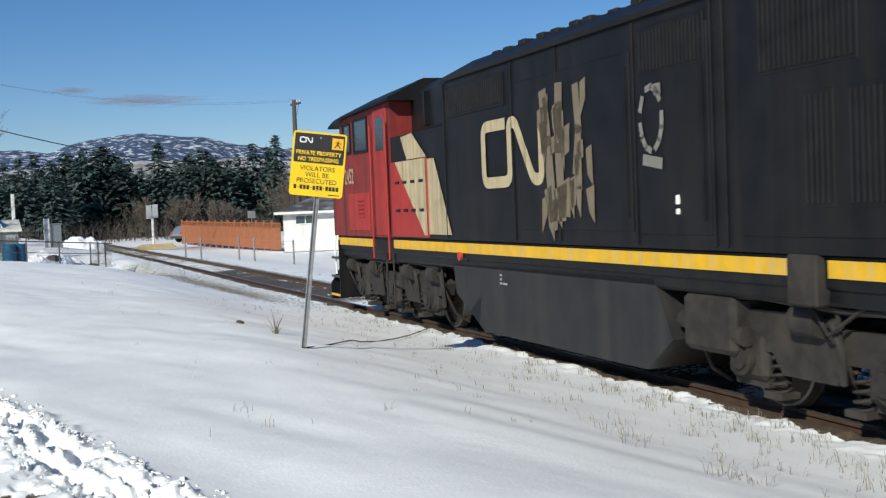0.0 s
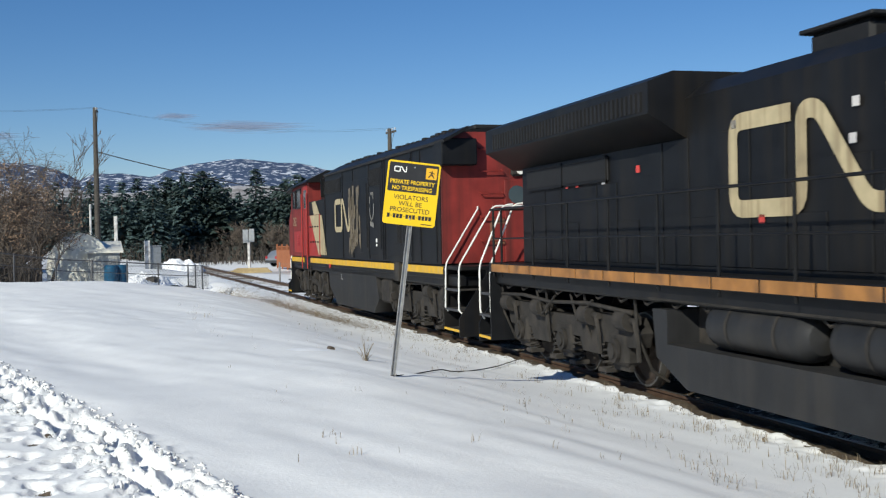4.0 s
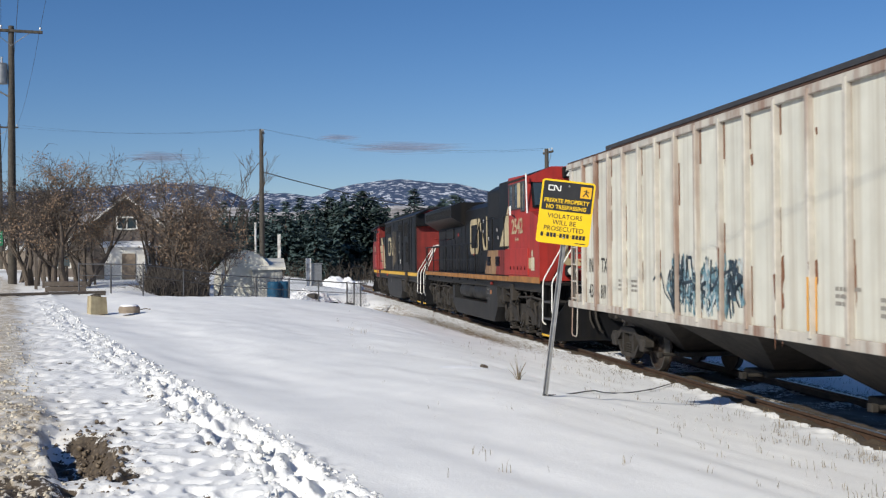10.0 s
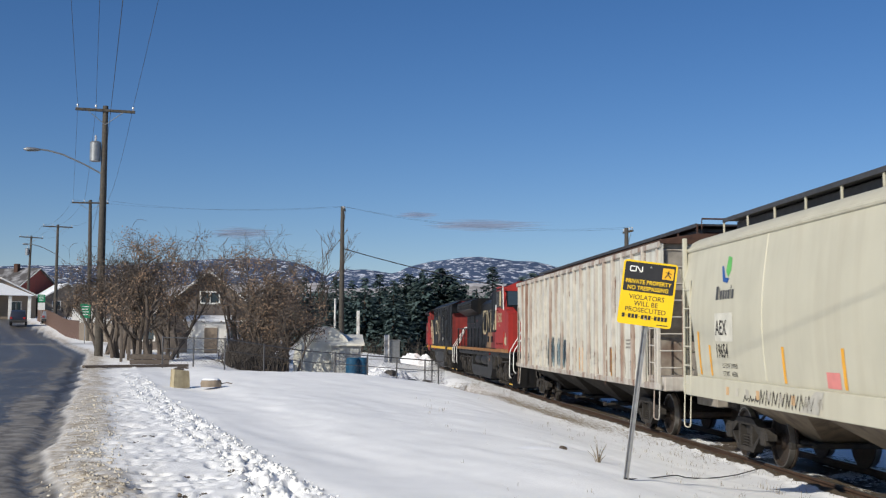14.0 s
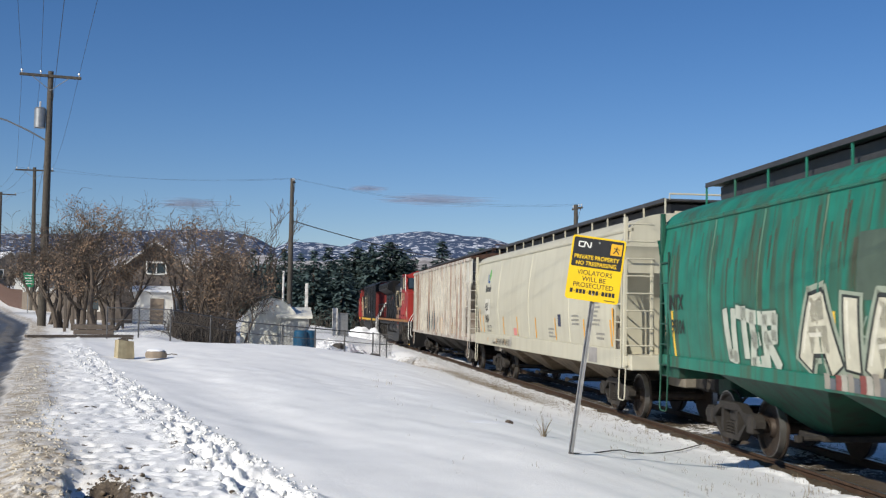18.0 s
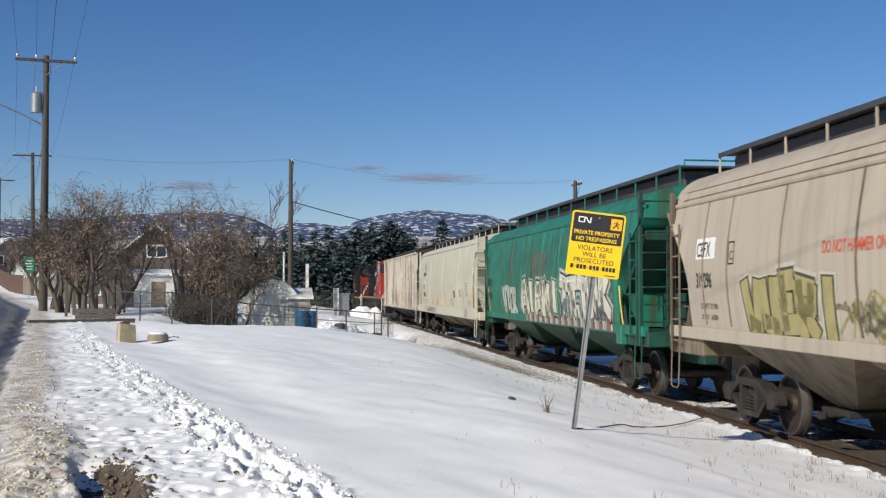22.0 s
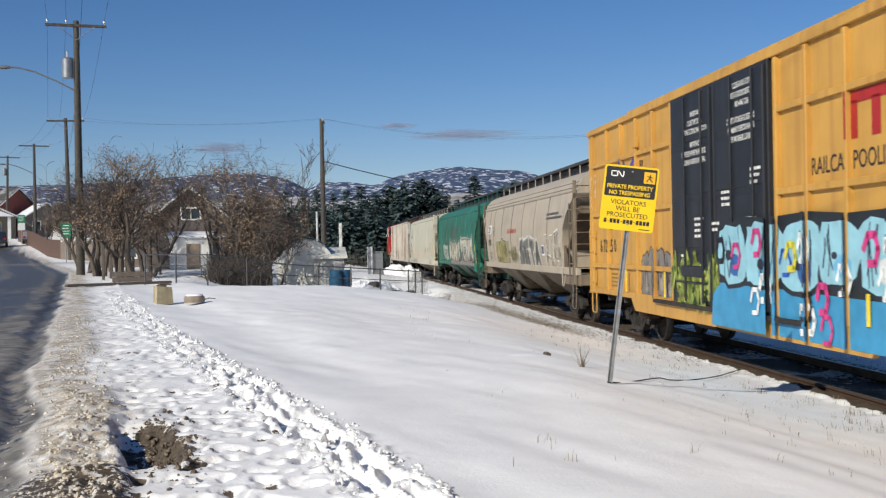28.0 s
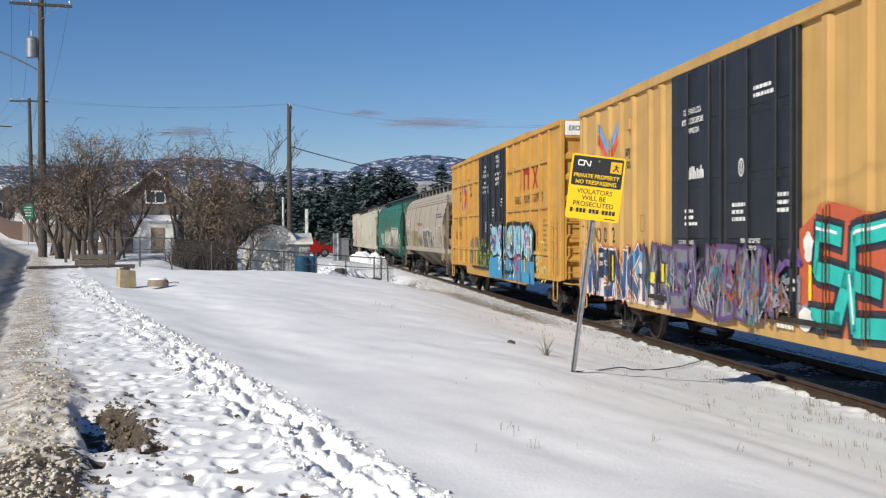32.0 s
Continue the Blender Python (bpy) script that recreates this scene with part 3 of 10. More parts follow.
BOXY = mat("boxcar_yellow_paint", (0.53, 0.29, 0.062), 0.5, vary=0.10, scale=1.5, dark=(0.36, 0.17, 0.045), darkamt=0.5, bump=0.04, streak=4, darkscale=1.1)
BOXT = mat("boxcar_tan_yellow_paint", (0.50, 0.30, 0.095), 0.5, vary=0.09, scale=1.5, dark=(0.38, 0.21, 0.075), darkamt=0.5, bump=0.04, streak=4, darkscale=1.1)
DOORB = mat("black_door_paint", (0.015, 0.017, 0.022), 0.5, vary=0.2, scale=3, dark=(0.05, 0.045, 0.04), darkamt=0.4, bump=0.05, streak=2)
INK = mat("black_lettering_paint", (0.03, 0.026, 0.022), 0.6, vary=0.15, scale=9, bump=0.0)
LETW = mat("white_lettering_paint", (0.72, 0.71, 0.66), 0.55, vary=0.1, scale=9, bump=0.0)
SPRAY = {}


def spray(r, g, b):
    k = (r, g, b)
    if k not in SPRAY:
        SPRAY[k] = mat("spray_paint_%d" % len(SPRAY), k, 0.5, vary=0.14, scale=4, bump=0.0)
    return SPRAY[k]


# ---- paint and lettering on the sides of cars ----
class Skin:
    """The near side of a car: x of the outer face for a length y and a height z, with the lengths and heights where it breaks."""

    def __init__(self, face, ycuts=(), zcuts=()):
        self.face, self.yc, self.zc = face, sorted(ycuts), sorted(zcuts)

    def lay(self, mesh, tri, lift):
        for ya, yb in zip([-99, *self.yc], [*self.yc, 99]):
            p = clip(clip(tri, 0, ya, 1), 0, yb, -1)
            if len(p) < 3:
                continue
            for za, zb in zip([-99, *self.zc], [*self.zc, 99]):
                q = clip(clip(p, 1, za, 1), 1, zb, -1)
                if len(q) < 3:
                    continue
                ym = sum(v[0] for v in q) / len(q)
                mesh.add([(self.face(ym, v[1]) - lift, v[0], v[1]) for v in q], [tuple(range(len(q)))])


def clip(poly, ax, val, sign):
    out = []
    for i, a in enumerate(poly):
        b = poly[(i + 1) % len(poly)]
        da, db = (a[ax] - val) * sign, (b[ax] - val) * sign
        if da >= 0:
            out.append(a)
        if (da > 0 > db) or (da < 0 < db):
            k = da / (da - db)
            out.append((a[0] + (b[0] - a[0]) * k, a[1] + (b[1] - a[1]) * k))
    return out


def triangles(poly):
    from mathutils.geometry import tessellate_polygon
    P = [Vector((a, b, 0)) for a, b in poly]
    return [[poly[i] for i in t] for t in tessellate_polygon([P])]


def letters(text, size, bold=0.0, wide=1.0):
    """Triangles of a line of text in its own plane, with its width."""
    cu = bpy.data.curves.new("text", "FONT")
    cu.body, cu.size, cu.offset, cu.resolution_u = text, size, bold, 3
    ob = bpy.data.objects.new("text", cu)
    scene.collection.objects.link(ob)
    bpy.context.view_layer.update()
    me = ob.evaluated_get(bpy.context.evaluated_depsgraph_get()).to_mesh()
    me.calc_loop_triangles()
    V = [(v.co.x * wide, v.co.y) for v in me.vertices]
    tr = [[V[i] for i in t.vertices] for t in me.loop_triangles]
    ob.evaluated_get(bpy.context.evaluated_depsgraph_get()).to_mesh_clear()
    bpy.data.objects.remove(ob)
    bpy.data.curves.remove(cu)
    return tr, max([v[0] for v in V] or [0])


def words(name, text, y, z, size, material, car, skin, label="", bold=0.0, wide=1.0, lift=0.006, slant=0.0):
    """Lettering that starts at length y and height z of the near side and reads towards the rear."""
    tr, w = letters(text, size, bold, wide)
    m = Mesh()
    for t in tr:
        skin.lay(m, [(y - a - slant * b, z + b) for a, b in t], lift)
    return part(name, m, material, car, label) if m.v else None


def paint(name, polys, material, car, skin, label="", lift=0.006):
    m = Mesh()
    for poly in polys:
        for t in triangles(poly):
            skin.lay(m, t, lift)
    return part(name, m, material, car, label) if m.v else None


def rect(y0, y1, z0, z1):
    return [(y0, z0), (y1, z0), (y1, z1), (y0, z1)]


def bars(name, y, z, rows, material, car, skin, rng, h=0.05, gap=0.04, width=0.6, lift=0.006):
    """Small stencilled lines too fine to read."""
    P = []
    for k in range(rows):
        a = y
        end = y - width * rng.uniform(0.6, 1.0)
        while a > end:
            w = rng.uniform(0.04, 0.16)
            P.append(rect(a - w, a, z - k * (h + gap), z - k * (h + gap) + h))
            a -= w + 0.025
    return tagged(paint(name, P, material, car, skin, lift=lift), kind="stuff")


def stroke(pts, w):
    """A brush stroke of width w along (y, z) points, as quads."""
    out = []
    for a, b in zip(pts, pts[1:]):
        d = Vector((b[0] - a[0], b[1] - a[1]))
        if d.length < 1e-6:
            continue
        n = Vector((-d.y, d.x)).normalized() * w / 2
        e = d.normalized() * w * 0.3
        out.append([(a[0] + n.x - e.x, a[1] + n.y - e.y), (a[0] - n.x - e.x, a[1] - n.y - e.y), (b[0] - n.x + e.x, b[1] - n.y + e.y), (b[0] + n.x + e.x, b[1] + n.y + e.y)])
    return out


GLYPHS = {  # strokes of tag letters on a unit square, x to the reader's right
    "A": ["0,0 .4,1 .6,1 1,0", ".25,.4 .8,.4"], "E": ["1,1 0,.95 .1,.5 .8,.5", ".1,.5 .05,0 1,.05"], "M": ["0,0 .1,1 .5,.4 .9,1 1,0"], "N": ["0,0 .1,1 .85,.05 1,1"],
    "S": ["1,.95 .2,1 .1,.6 .9,.45 .85,.05 0,0"], "T": ["0,1 1,.95", ".5,1 .55,0"], "R": ["0,0 .05,1 .9,.9 .85,.55 .1,.5 1,0"], "U": ["0,1 .1,.1 .8,0 1,1"], "V": ["0,1 .5,0 1,1"],
    "O": [".5,1 .05,.7 .1,.15 .6,0 1,.35 .9,.85 .5,1"], "K": ["0,0 .1,1", "1,1 .1,.5 1,0"], "I": [".5,0 .5,1"]}


def graffiti(text, y0, y1, z0, z1, rng, car, skin, fill, edge, shine=None, fat=0.34, label="", lift=0.006, jitter=0.12, back=None):
    """Fat bubble letters between y0 (front) and y1 (rear): a glow, an outline, a fill and highlights, each a layer of paint."""
    n = len(text)
    cell = (y0 - y1) / n
    for i, ch in enumerate(text):
        E, Fi, S, B = [], [], [], []
        dz = rng.uniform(-0.05, 0.08) * (z1 - z0)
        w = cell * fat
        for line in GLYPHS.get(ch, GLYPHS["I"]):
            pts = []
            for q in line.split():
                a, b = [float(v) for v in q.split(",")]
                pts.append((y0 - (i + 0.14 + 0.72 * a) * cell + rng.uniform(-1, 1) * jitter * cell * 0.5, z0 + dz + w * 0.4 + b * (z1 - z0 - w * 0.8) + rng.uniform(-1, 1) * jitter * 0.2))
            B += stroke(pts, w * 1.75)
            E += stroke(pts, w * 1.32)
            Fi += stroke(pts, w)
            S += stroke([(a + w * 0.22, b + w * 0.18) for a, b in pts[:2]], w * 0.16)
        up = lift + 0.0008 * (i % 2)
        root = paint("graffiti_letter", B, spray(*back), car, skin, label, up) if back else None
        o = paint("outline" if root else "graffiti_letter", E, spray(*edge), root or car, skin, "" if root else label, up + 0.002)
        paint("letter_fill", Fi, spray(*fill), root or o, skin, "", up + 0.004)
        if shine:
            tagged(paint("highlight", S, spray(*shine), root or o, skin, "", up + 0.006), kind="stuff")


def piece(n, y0, y1, z0, z1, rng, car, skin, fill, edge, ink, rim=0.07, label="", lift=0.006, wild=0.10, inner=None):
    """Fat sprayed letters packed side by side: each one a rounded block with a rim, thin inner lines and a counter."""
    cell = (y0 - y1) / n
    for i in range(n):
        cy, cz = y0 - (i + 0.5) * cell, (z0 + z1) / 2 + rng.uniform(-0.04, 0.04)
        hw, hh, lean = cell * rng.uniform(0.50, 0.60), (z1 - z0) / 2 * rng.uniform(0.86, 1.08), rng.uniform(-0.15, 0.15)
        bump = [1 + rng.uniform(-wild, wild) for k in range(18)]

        def blob(grow):
            P = []
            for k in range(18):
                t = 2 * math.pi * k / 18
                c, q = math.cos(t), math.sin(t)
                p = 0.55
                a, b = math.copysign(abs(c) ** p, c) * hw * bump[k], math.copysign(abs(q) ** p, q) * hh * bump[(k * 5) % 18]
                P.append((cy + a + lean * b + math.copysign(grow, c) * min(1, abs(c) * 2), cz + b + math.copysign(grow, q) * min(1, abs(q) * 2)))
            return P
        up = lift + 0.0012 * (i % 2)
        o = paint("graffiti_letter", [blob(rim)], spray(*edge), car, skin, label, up)
        paint("letter_fill", [blob(0)], spray(*fill), o, skin, "", up + 0.003)
        S = []
        for k in range(rng.randint(4, 6)):
            a = cy + rng.uniform(-0.7, 0.7) * hw
            S += stroke([(a + rng.uniform(-0.1, 0.1), cz + hh * rng.uniform(0.3, 0.95)), (a + rng.uniform(-0.1, 0.1) * hw, cz + rng.uniform(-0.2, 0.3) * hh), (a + rng.uniform(-0.3, 0.3) * hw, cz - hh * rng.uniform(0.4, 0.95))], rng.uniform(0.02, 0.045))
        r = rng.uniform(0.10, 0.2)
        ky, kz = cy + rng.uniform(-0.3, 0.3) * hw, cz + rng.uniform(-0.3, 0.3) * hh
        S += [[(ky + hw * r * math.cos(t) * 1.2, kz + hh * r * math.sin(t)) for t in np.linspace(0, 5.6, 8)]]
        tagged(paint("letter_line", S, spray(*ink), o, skin, "", up + 0.005), kind="stuff")
        if inner:
            c = rng.choice(inner)
            b = [(cy + hw * (0.35 * math.cos(t) + rng.uniform(-0.1, 0.1)) - 0.2 * hw, cz + hh * (0.4 * math.sin(t)) - 0.4 * hh) for t in np.linspace(0, 5.6, 9)]
            paint("letter_patch", [b], spray(*c), o, skin, "", up + 0.004)


def scribble(name, y0, y1, z0, z1, count, colors, rng, car, skin, w=0.03, lift=0.006, label=""):
    """A tangle of quick brush strokes."""
    for j, c in enumerate(colors):
        S = []
        for k in range(count):
            y, z = rng.uniform(y1, y0), rng.uniform(z0, z1)
            pts = [(y, z)]
            for m in range(3):
                y = y + rng.gauss(0, 0.16)
                z = z + (0.5 * (z0 + z1) - z) * rng.uniform(0.3, 1.5) + rng.gauss(0, 0.22) * (z1 - z0)
                z = min(max(z, z0), z1 + 0.05)
                pts.append((y, z))
            S += stroke(pts, w * rng.uniform(0.7, 1.5))
        tagged(paint(name, S, spray(*c), car, skin, label, lift + 0.002 * j), kind="stuff")


# ---- trucks and wheels ----
WHEELSETS = []


def wheelset_mesh(r, half=0.72):
    m = Mesh()
    for s in (-1, 1):
        rings = []
        for x, q in ((half - 0.075, r + 0.026), (half - 0.045, r + 0.026), (half - 0.035, r + 0.003), (half + 0.065, r - 0.004), (half + 0.065, r * 0.86), (half + 0.02, r * 0.80), (half + 0.005, r * 0.36), (half + 0.07, r * 0.30), (half + 0.07, 0.085), (half + 0.22, 0.08)):
            rings.append([(s * x, q * math.cos(2 * math.pi * k / 28), q * math.sin(2 * math.pi * k / 28)) for k in range(28)])
        m.loft(rings)
        m.cyl((s * (half + 0.22), 0, 0), (s * (half + 0.34), 0, 0), 0.11, 10)
        for k in range(3):
            an = k * 2.094
            m.cyl((s * (half + 0.34), 0.06 * math.cos(an), 0.06 * math.sin(an)), (s * (half + 0.36), 0.06 * math.cos(an), 0.06 * math.sin(an)), 0.02, 6)
    m.cyl((-half, 0, 0), (half, 0, 0), 0.085, 12)
    return m.data("wheelset", WHEEL)


WHEEL_DATA = {}


def wheelset(car, y, r):
    if r not in WHEEL_DATA:
        WHEEL_DATA[r] = wheelset_mesh(r)
        m = Mesh()
        m.loft([[(x, (r + 0.004 - dz) * math.cos(2 * math.pi * k / 28), (r + 0.004 - dz) * math.sin(2 * math.pi * k / 28)) for k in range(28)] for x, dz in ((0.69, 0), (0.787, 0.006), (0.788, 0.012), (0.787, r * 0.06))], caps=False)
        WHEEL_DATA[(r, "t")] = m.data("tread", TREAD)
    w = part("wheelset", WHEEL_DATA[r], None, car, "steel wheels on an axle", pose(0, y, r))
    for turn in (0, 180):
        part("tread", WHEEL_DATA[(r, "t")], None, w, "bright worn tread", pose(0, 0, 0, 0, 0, turn))
    WHEELSETS.append((w, y, r))
    return w


FRAME_DATA = {}


def freight_truck(car, y):
    """A two-axle truck: cast side frames, bolster, coil springs, brake beam."""
    if not FRAME_DATA:
        m = Mesh()
        for s in (-1, 1):
            x0, x1 = s * 0.92, s * 1.08
            a, b = min(x0, x1), max(x0, x1)
            top = [(-1.12, 0.56), (-0.98, 0.66), (-0.62, 0.66), (-0.38, 0.78), (0.38, 0.78), (0.62, 0.66), (0.98, 0.66), (1.12, 0.56), (1.12, 0.46), (0.74, 0.46), (0.42, 0.66), (-0.42, 0.66), (-0.74, 0.46), (-1.12, 0.46)]
            m.prism(top, "x", a, b)
            low = [(-0.74, 0.50), (-0.40, 0.20), (0.40, 0.20), (0.74, 0.50), (0.66, 0.50), (0.34, 0.28), (-0.34, 0.28), (-0.66, 0.50)]
            m.prism(low, "x", a, b)
            for k in (-1, 1):
                m.prism([(k * 0.26, 0.27), (k * 0.36, 0.27), (k * 0.36, 0.68), (k * 0.26, 0.68)], "x", a, b)
                m.box(a - 0.02, b + 0.02, k * 0.89 - 0.13, k * 0.89 + 0.13, 0.36, 0.62, 0.02)
        m.box(-1.0, 1.0, -0.2, 0.2, 0.46, 0.72, 0.03)
        FRAME_DATA["frame"] = m.data("truck_frame", UNDER)
        pts = [(0.055 * math.cos(an), 0.055 * math.sin(an), 0.28 + 0.026 * an / 6.28 * 1.9) for an in np.linspace(0, 6.28 * 4, 30)]
        FRAME_DATA["spring"] = Mesh().tube(pts, 0.014, 5).data("spring", UNDER)
        br = Mesh()
        for k in (-1, 1):
            br.box(-0.8, 0.8, k * 0.34 - 0.04, k * 0.34 + 0.04, 0.30, 0.38, 0.01)
            for s in (-1, 1):
                br.prism([(k * 0.40, 0.24), (k * 0.46, 0.30), (k * 0.46, 0.58), (k * 0.40, 0.62)], "x", s * 0.68, s * 0.78)
        FRAME_DATA["brake"] = br.data("brake_beam", UNDER)
    part("truck_frame", FRAME_DATA["frame"], None, car, "dusty cast steel truck frame", pose(0, y, 0))
    for x in (-1.0, 1.0):
        for k in (-0.15, 0.0, 0.15):
            part("spring", FRAME_DATA["spring"], None, car, "", pose(x, y + k, 0))
    part("brake_beam", FRAME_DATA["brake"], None, car, "", pose(0, y, 0))
    for k in (-0.89, 0.89):
        wheelset(car, y + k, 0.457)


LOCO_TRUCK = {}


def loco_truck(car, y, turn):
    """A three-axle truck with its brake gear, boxes, springs and sand pipes."""
    if not LOCO_TRUCK:
        m = Mesh()
        for s in (-1, 1):
            a, b = (s * 1.02, s * 1.20) if s > 0 else (-1.20, -1.02)
            m.prism([(-2.75, 0.82), (-2.55, 1.02), (-1.25, 1.02), (-1.0, 0.92), (0.75, 0.92), (1.0, 1.02), (2.55, 1.02), (2.75, 0.82), (2.65, 0.62), (2.35, 0.60), (2.2, 0.62), (1.60, 0.62), (1.45, 0.42), (0.70, 0.42), (0.55, 0.62), (-0.6, 0.62), (-0.72, 0.42), (-1.4, 0.42), (-1.55, 0.62), (-2.2, 0.62), (-2.35, 0.60), (-2.65, 0.62)], "x", a, b)
            for k in (-2.0, 0.0, 2.0):
                m.box(a - 0.03, b + 0.04, k - 0.31, k + 0.31, 0.32, 0.80, 0.06)
                m.cyl((s * 1.24, k, 0.53), (s * 1.29, k, 0.53), 0.17, 16).cyl((s * 1.29, k, 0.53), (s * 1.32, k, 0.53), 0.11, 14)
                m.prism([(k - 0.34, 0.68), (k + 0.34, 0.68), (k + 0.26, 0.25), (k - 0.26, 0.25)], "x", a + 0.05, b - 0.06)
        m.box(-1.1, 1.1, -1.1, -0.8, 0.6, 0.95, 0.03).box(-1.1, 1.1, 0.8, 1.1, 0.6, 0.95, 0.03)
        LOCO_TRUCK["frame"] = m.data("truck_frame", UNDER)
        pts = [(1.14 + 0.085 * math.cos(an), 0.085 * math.sin(an), 0.24 + 0.085 * an / 6.28) for an in np.linspace(0, 6.28 * 4, 34)]
        LOCO_TRUCK["spring"] = Mesh().tube(pts, 0.02, 5).box(1.02, 1.26, -0.13, 0.13, 0.18, 0.25, 0.01).data("spring", UNDER)
        cy = Mesh().cyl((1.24, -0.2, 0.98), (1.24, 0.15, 0.98), 0.15, 14).cyl((1.24, 0.15, 0.98), (1.24, 0.36, 0.98), 0.05, 8)
        cy.tube([(1.27, 0.30, 0.98), (1.28, 0.42, 0.75), (1.25, 0.40, 0.45)], 0.035, 6)
        LOCO_TRUCK["brake"] = cy.data("brake_cylinder", UNDER)
        LOCO_TRUCK["shoe"] = Mesh().prism([(0.34, 0.60), (0.46, 0.62), (0.48, 0.30), (0.38, 0.28)], "x", 0.66, 0.80).data("brake_shoe", UNDER)
        LOCO_TRUCK["line"] = Mesh().tube([(1.3, -2.8, 1.12), (1.32, -1.6, 1.16), (1.3, -0.4, 1.10), (1.32, 1.2, 1.16), (1.3, 2.7, 1.10)], 0.03, 6).data("air_line", UNDER)
        LOCO_TRUCK["pipe"] = Mesh().tube([(1.28, 0, 1.3), (1.27, 0.05, 0.8), (1.05, 0.02, 0.32), (0.8, 0, 0.16)], 0.022, 6).data("sand_pipe", UNDER)
        LOCO_TRUCK["hose"] = Mesh().tube([(1.3, -0.4, 1.26), (1.36, 0.0, 0.89), (1.32, 0.5, 1.21)], 0.02, 5).data("hose", UNDER)
    rot = pose(0, y, 0, 0, 0, turn)
    part("truck_frame", LOCO_TRUCK["frame"], None, car, "dusty grey three-axle truck frame", rot)
    for flip in (0, 180):
        for name, key, places in (("spring", "spring", (-1.55, -0.42, 0.42, 1.55)), ("brake_cylinder", "brake", (-2.5, -0.95, 1.1, 2.4)), ("brake_shoe", "shoe", (-2.5, -0.95, 1.1, 2.4)), ("sand_pipe", "pipe", (-2.85, -0.6, 1.0, 2.75)), ("air_line", "line", (0.0,)), ("hose", "hose", (-0.6, 0.9))):
            for k in places:
                part(name, LOCO_TRUCK[key], None, car, "", pose(0, y, 0, 0, 0, turn + flip) @ pose(0, k, 0))
    for k in (-2.0, 0.0, 2.0):
        wheelset(car, y + k, 0.53)


def coupler(car, y, sgn):
    m = Mesh()
    m.box(-0.11, 0.11, min(y, y + sgn * 0.6), max(y, y + sgn * 0.6), 0.72, 0.98, 0.03)
    m.box(-0.2, 0.16, min(y + sgn * 0.5, y + sgn * 0.88), max(y + sgn * 0.5, y + sgn * 0.88), 0.70, 1.02, 0.06)
    part("coupler", m, UNDER, car, "steel knuckle coupler")
    h = Mesh()
    h.tube([(0.35, y + sgn * 0.05, 0.95), (0.36, y + sgn * 0.3, 0.70), (0.25, y + sgn * 0.6, 0.42), (0.12, y + sgn * 0.85, 0.48)], 0.028, 7)
    part("air_hose", h, INK, car, "black rubber air hose")


def ladder(car, x, y, z0, z1, w, n, material, along="y", name="ladder", r=0.016):
    """Two stiles and n rungs; along: the way in which a rung runs."""
    d = Vector((0, w / 2, 0)) if along == "y" else Vector((w / 2, 0, 0))
    c = Vector((x, y, 0))
    m = Mesh()
    for s in (-1, 1):
        q = c + d * s
        m.box(q.x - 0.016, q.x + 0.016, q.y - 0.016, q.y + 0.016, z0, z1, 0.004)
    root = part(name, m, material, car)
    for k in range(n):
        z = z0 + (z1 - z0) * (k + 0.5) / n
        a, b = c - d, c + d
        part("rung", Mesh().cyl((a.x, a.y, z), (b.x, b.y, z), r, 6), material, root)
    return root


def rail_run(name, pts, r, material, car, label=""):
    """A bent handrail of round bar, its corners eased."""
    P = [Vector(p) for p in pts]
    out = [P[0]]
    for a, b, c in zip(P, P[1:], P[2:]):
        k = min(0.09, (b - a).length * 0.4, (c - b).length * 0.4)
        out += [b + (a - b).normalized() * k, b * 0.72 + ((a - b).normalized() * k * 0.28 + (c - b).normalized() * k * 0.28) + b * 0.28, b + (c - b).normalized() * k]
    out.append(P[-1])
    return part(name, Mesh().tube(out, r, 8), material, car, label)

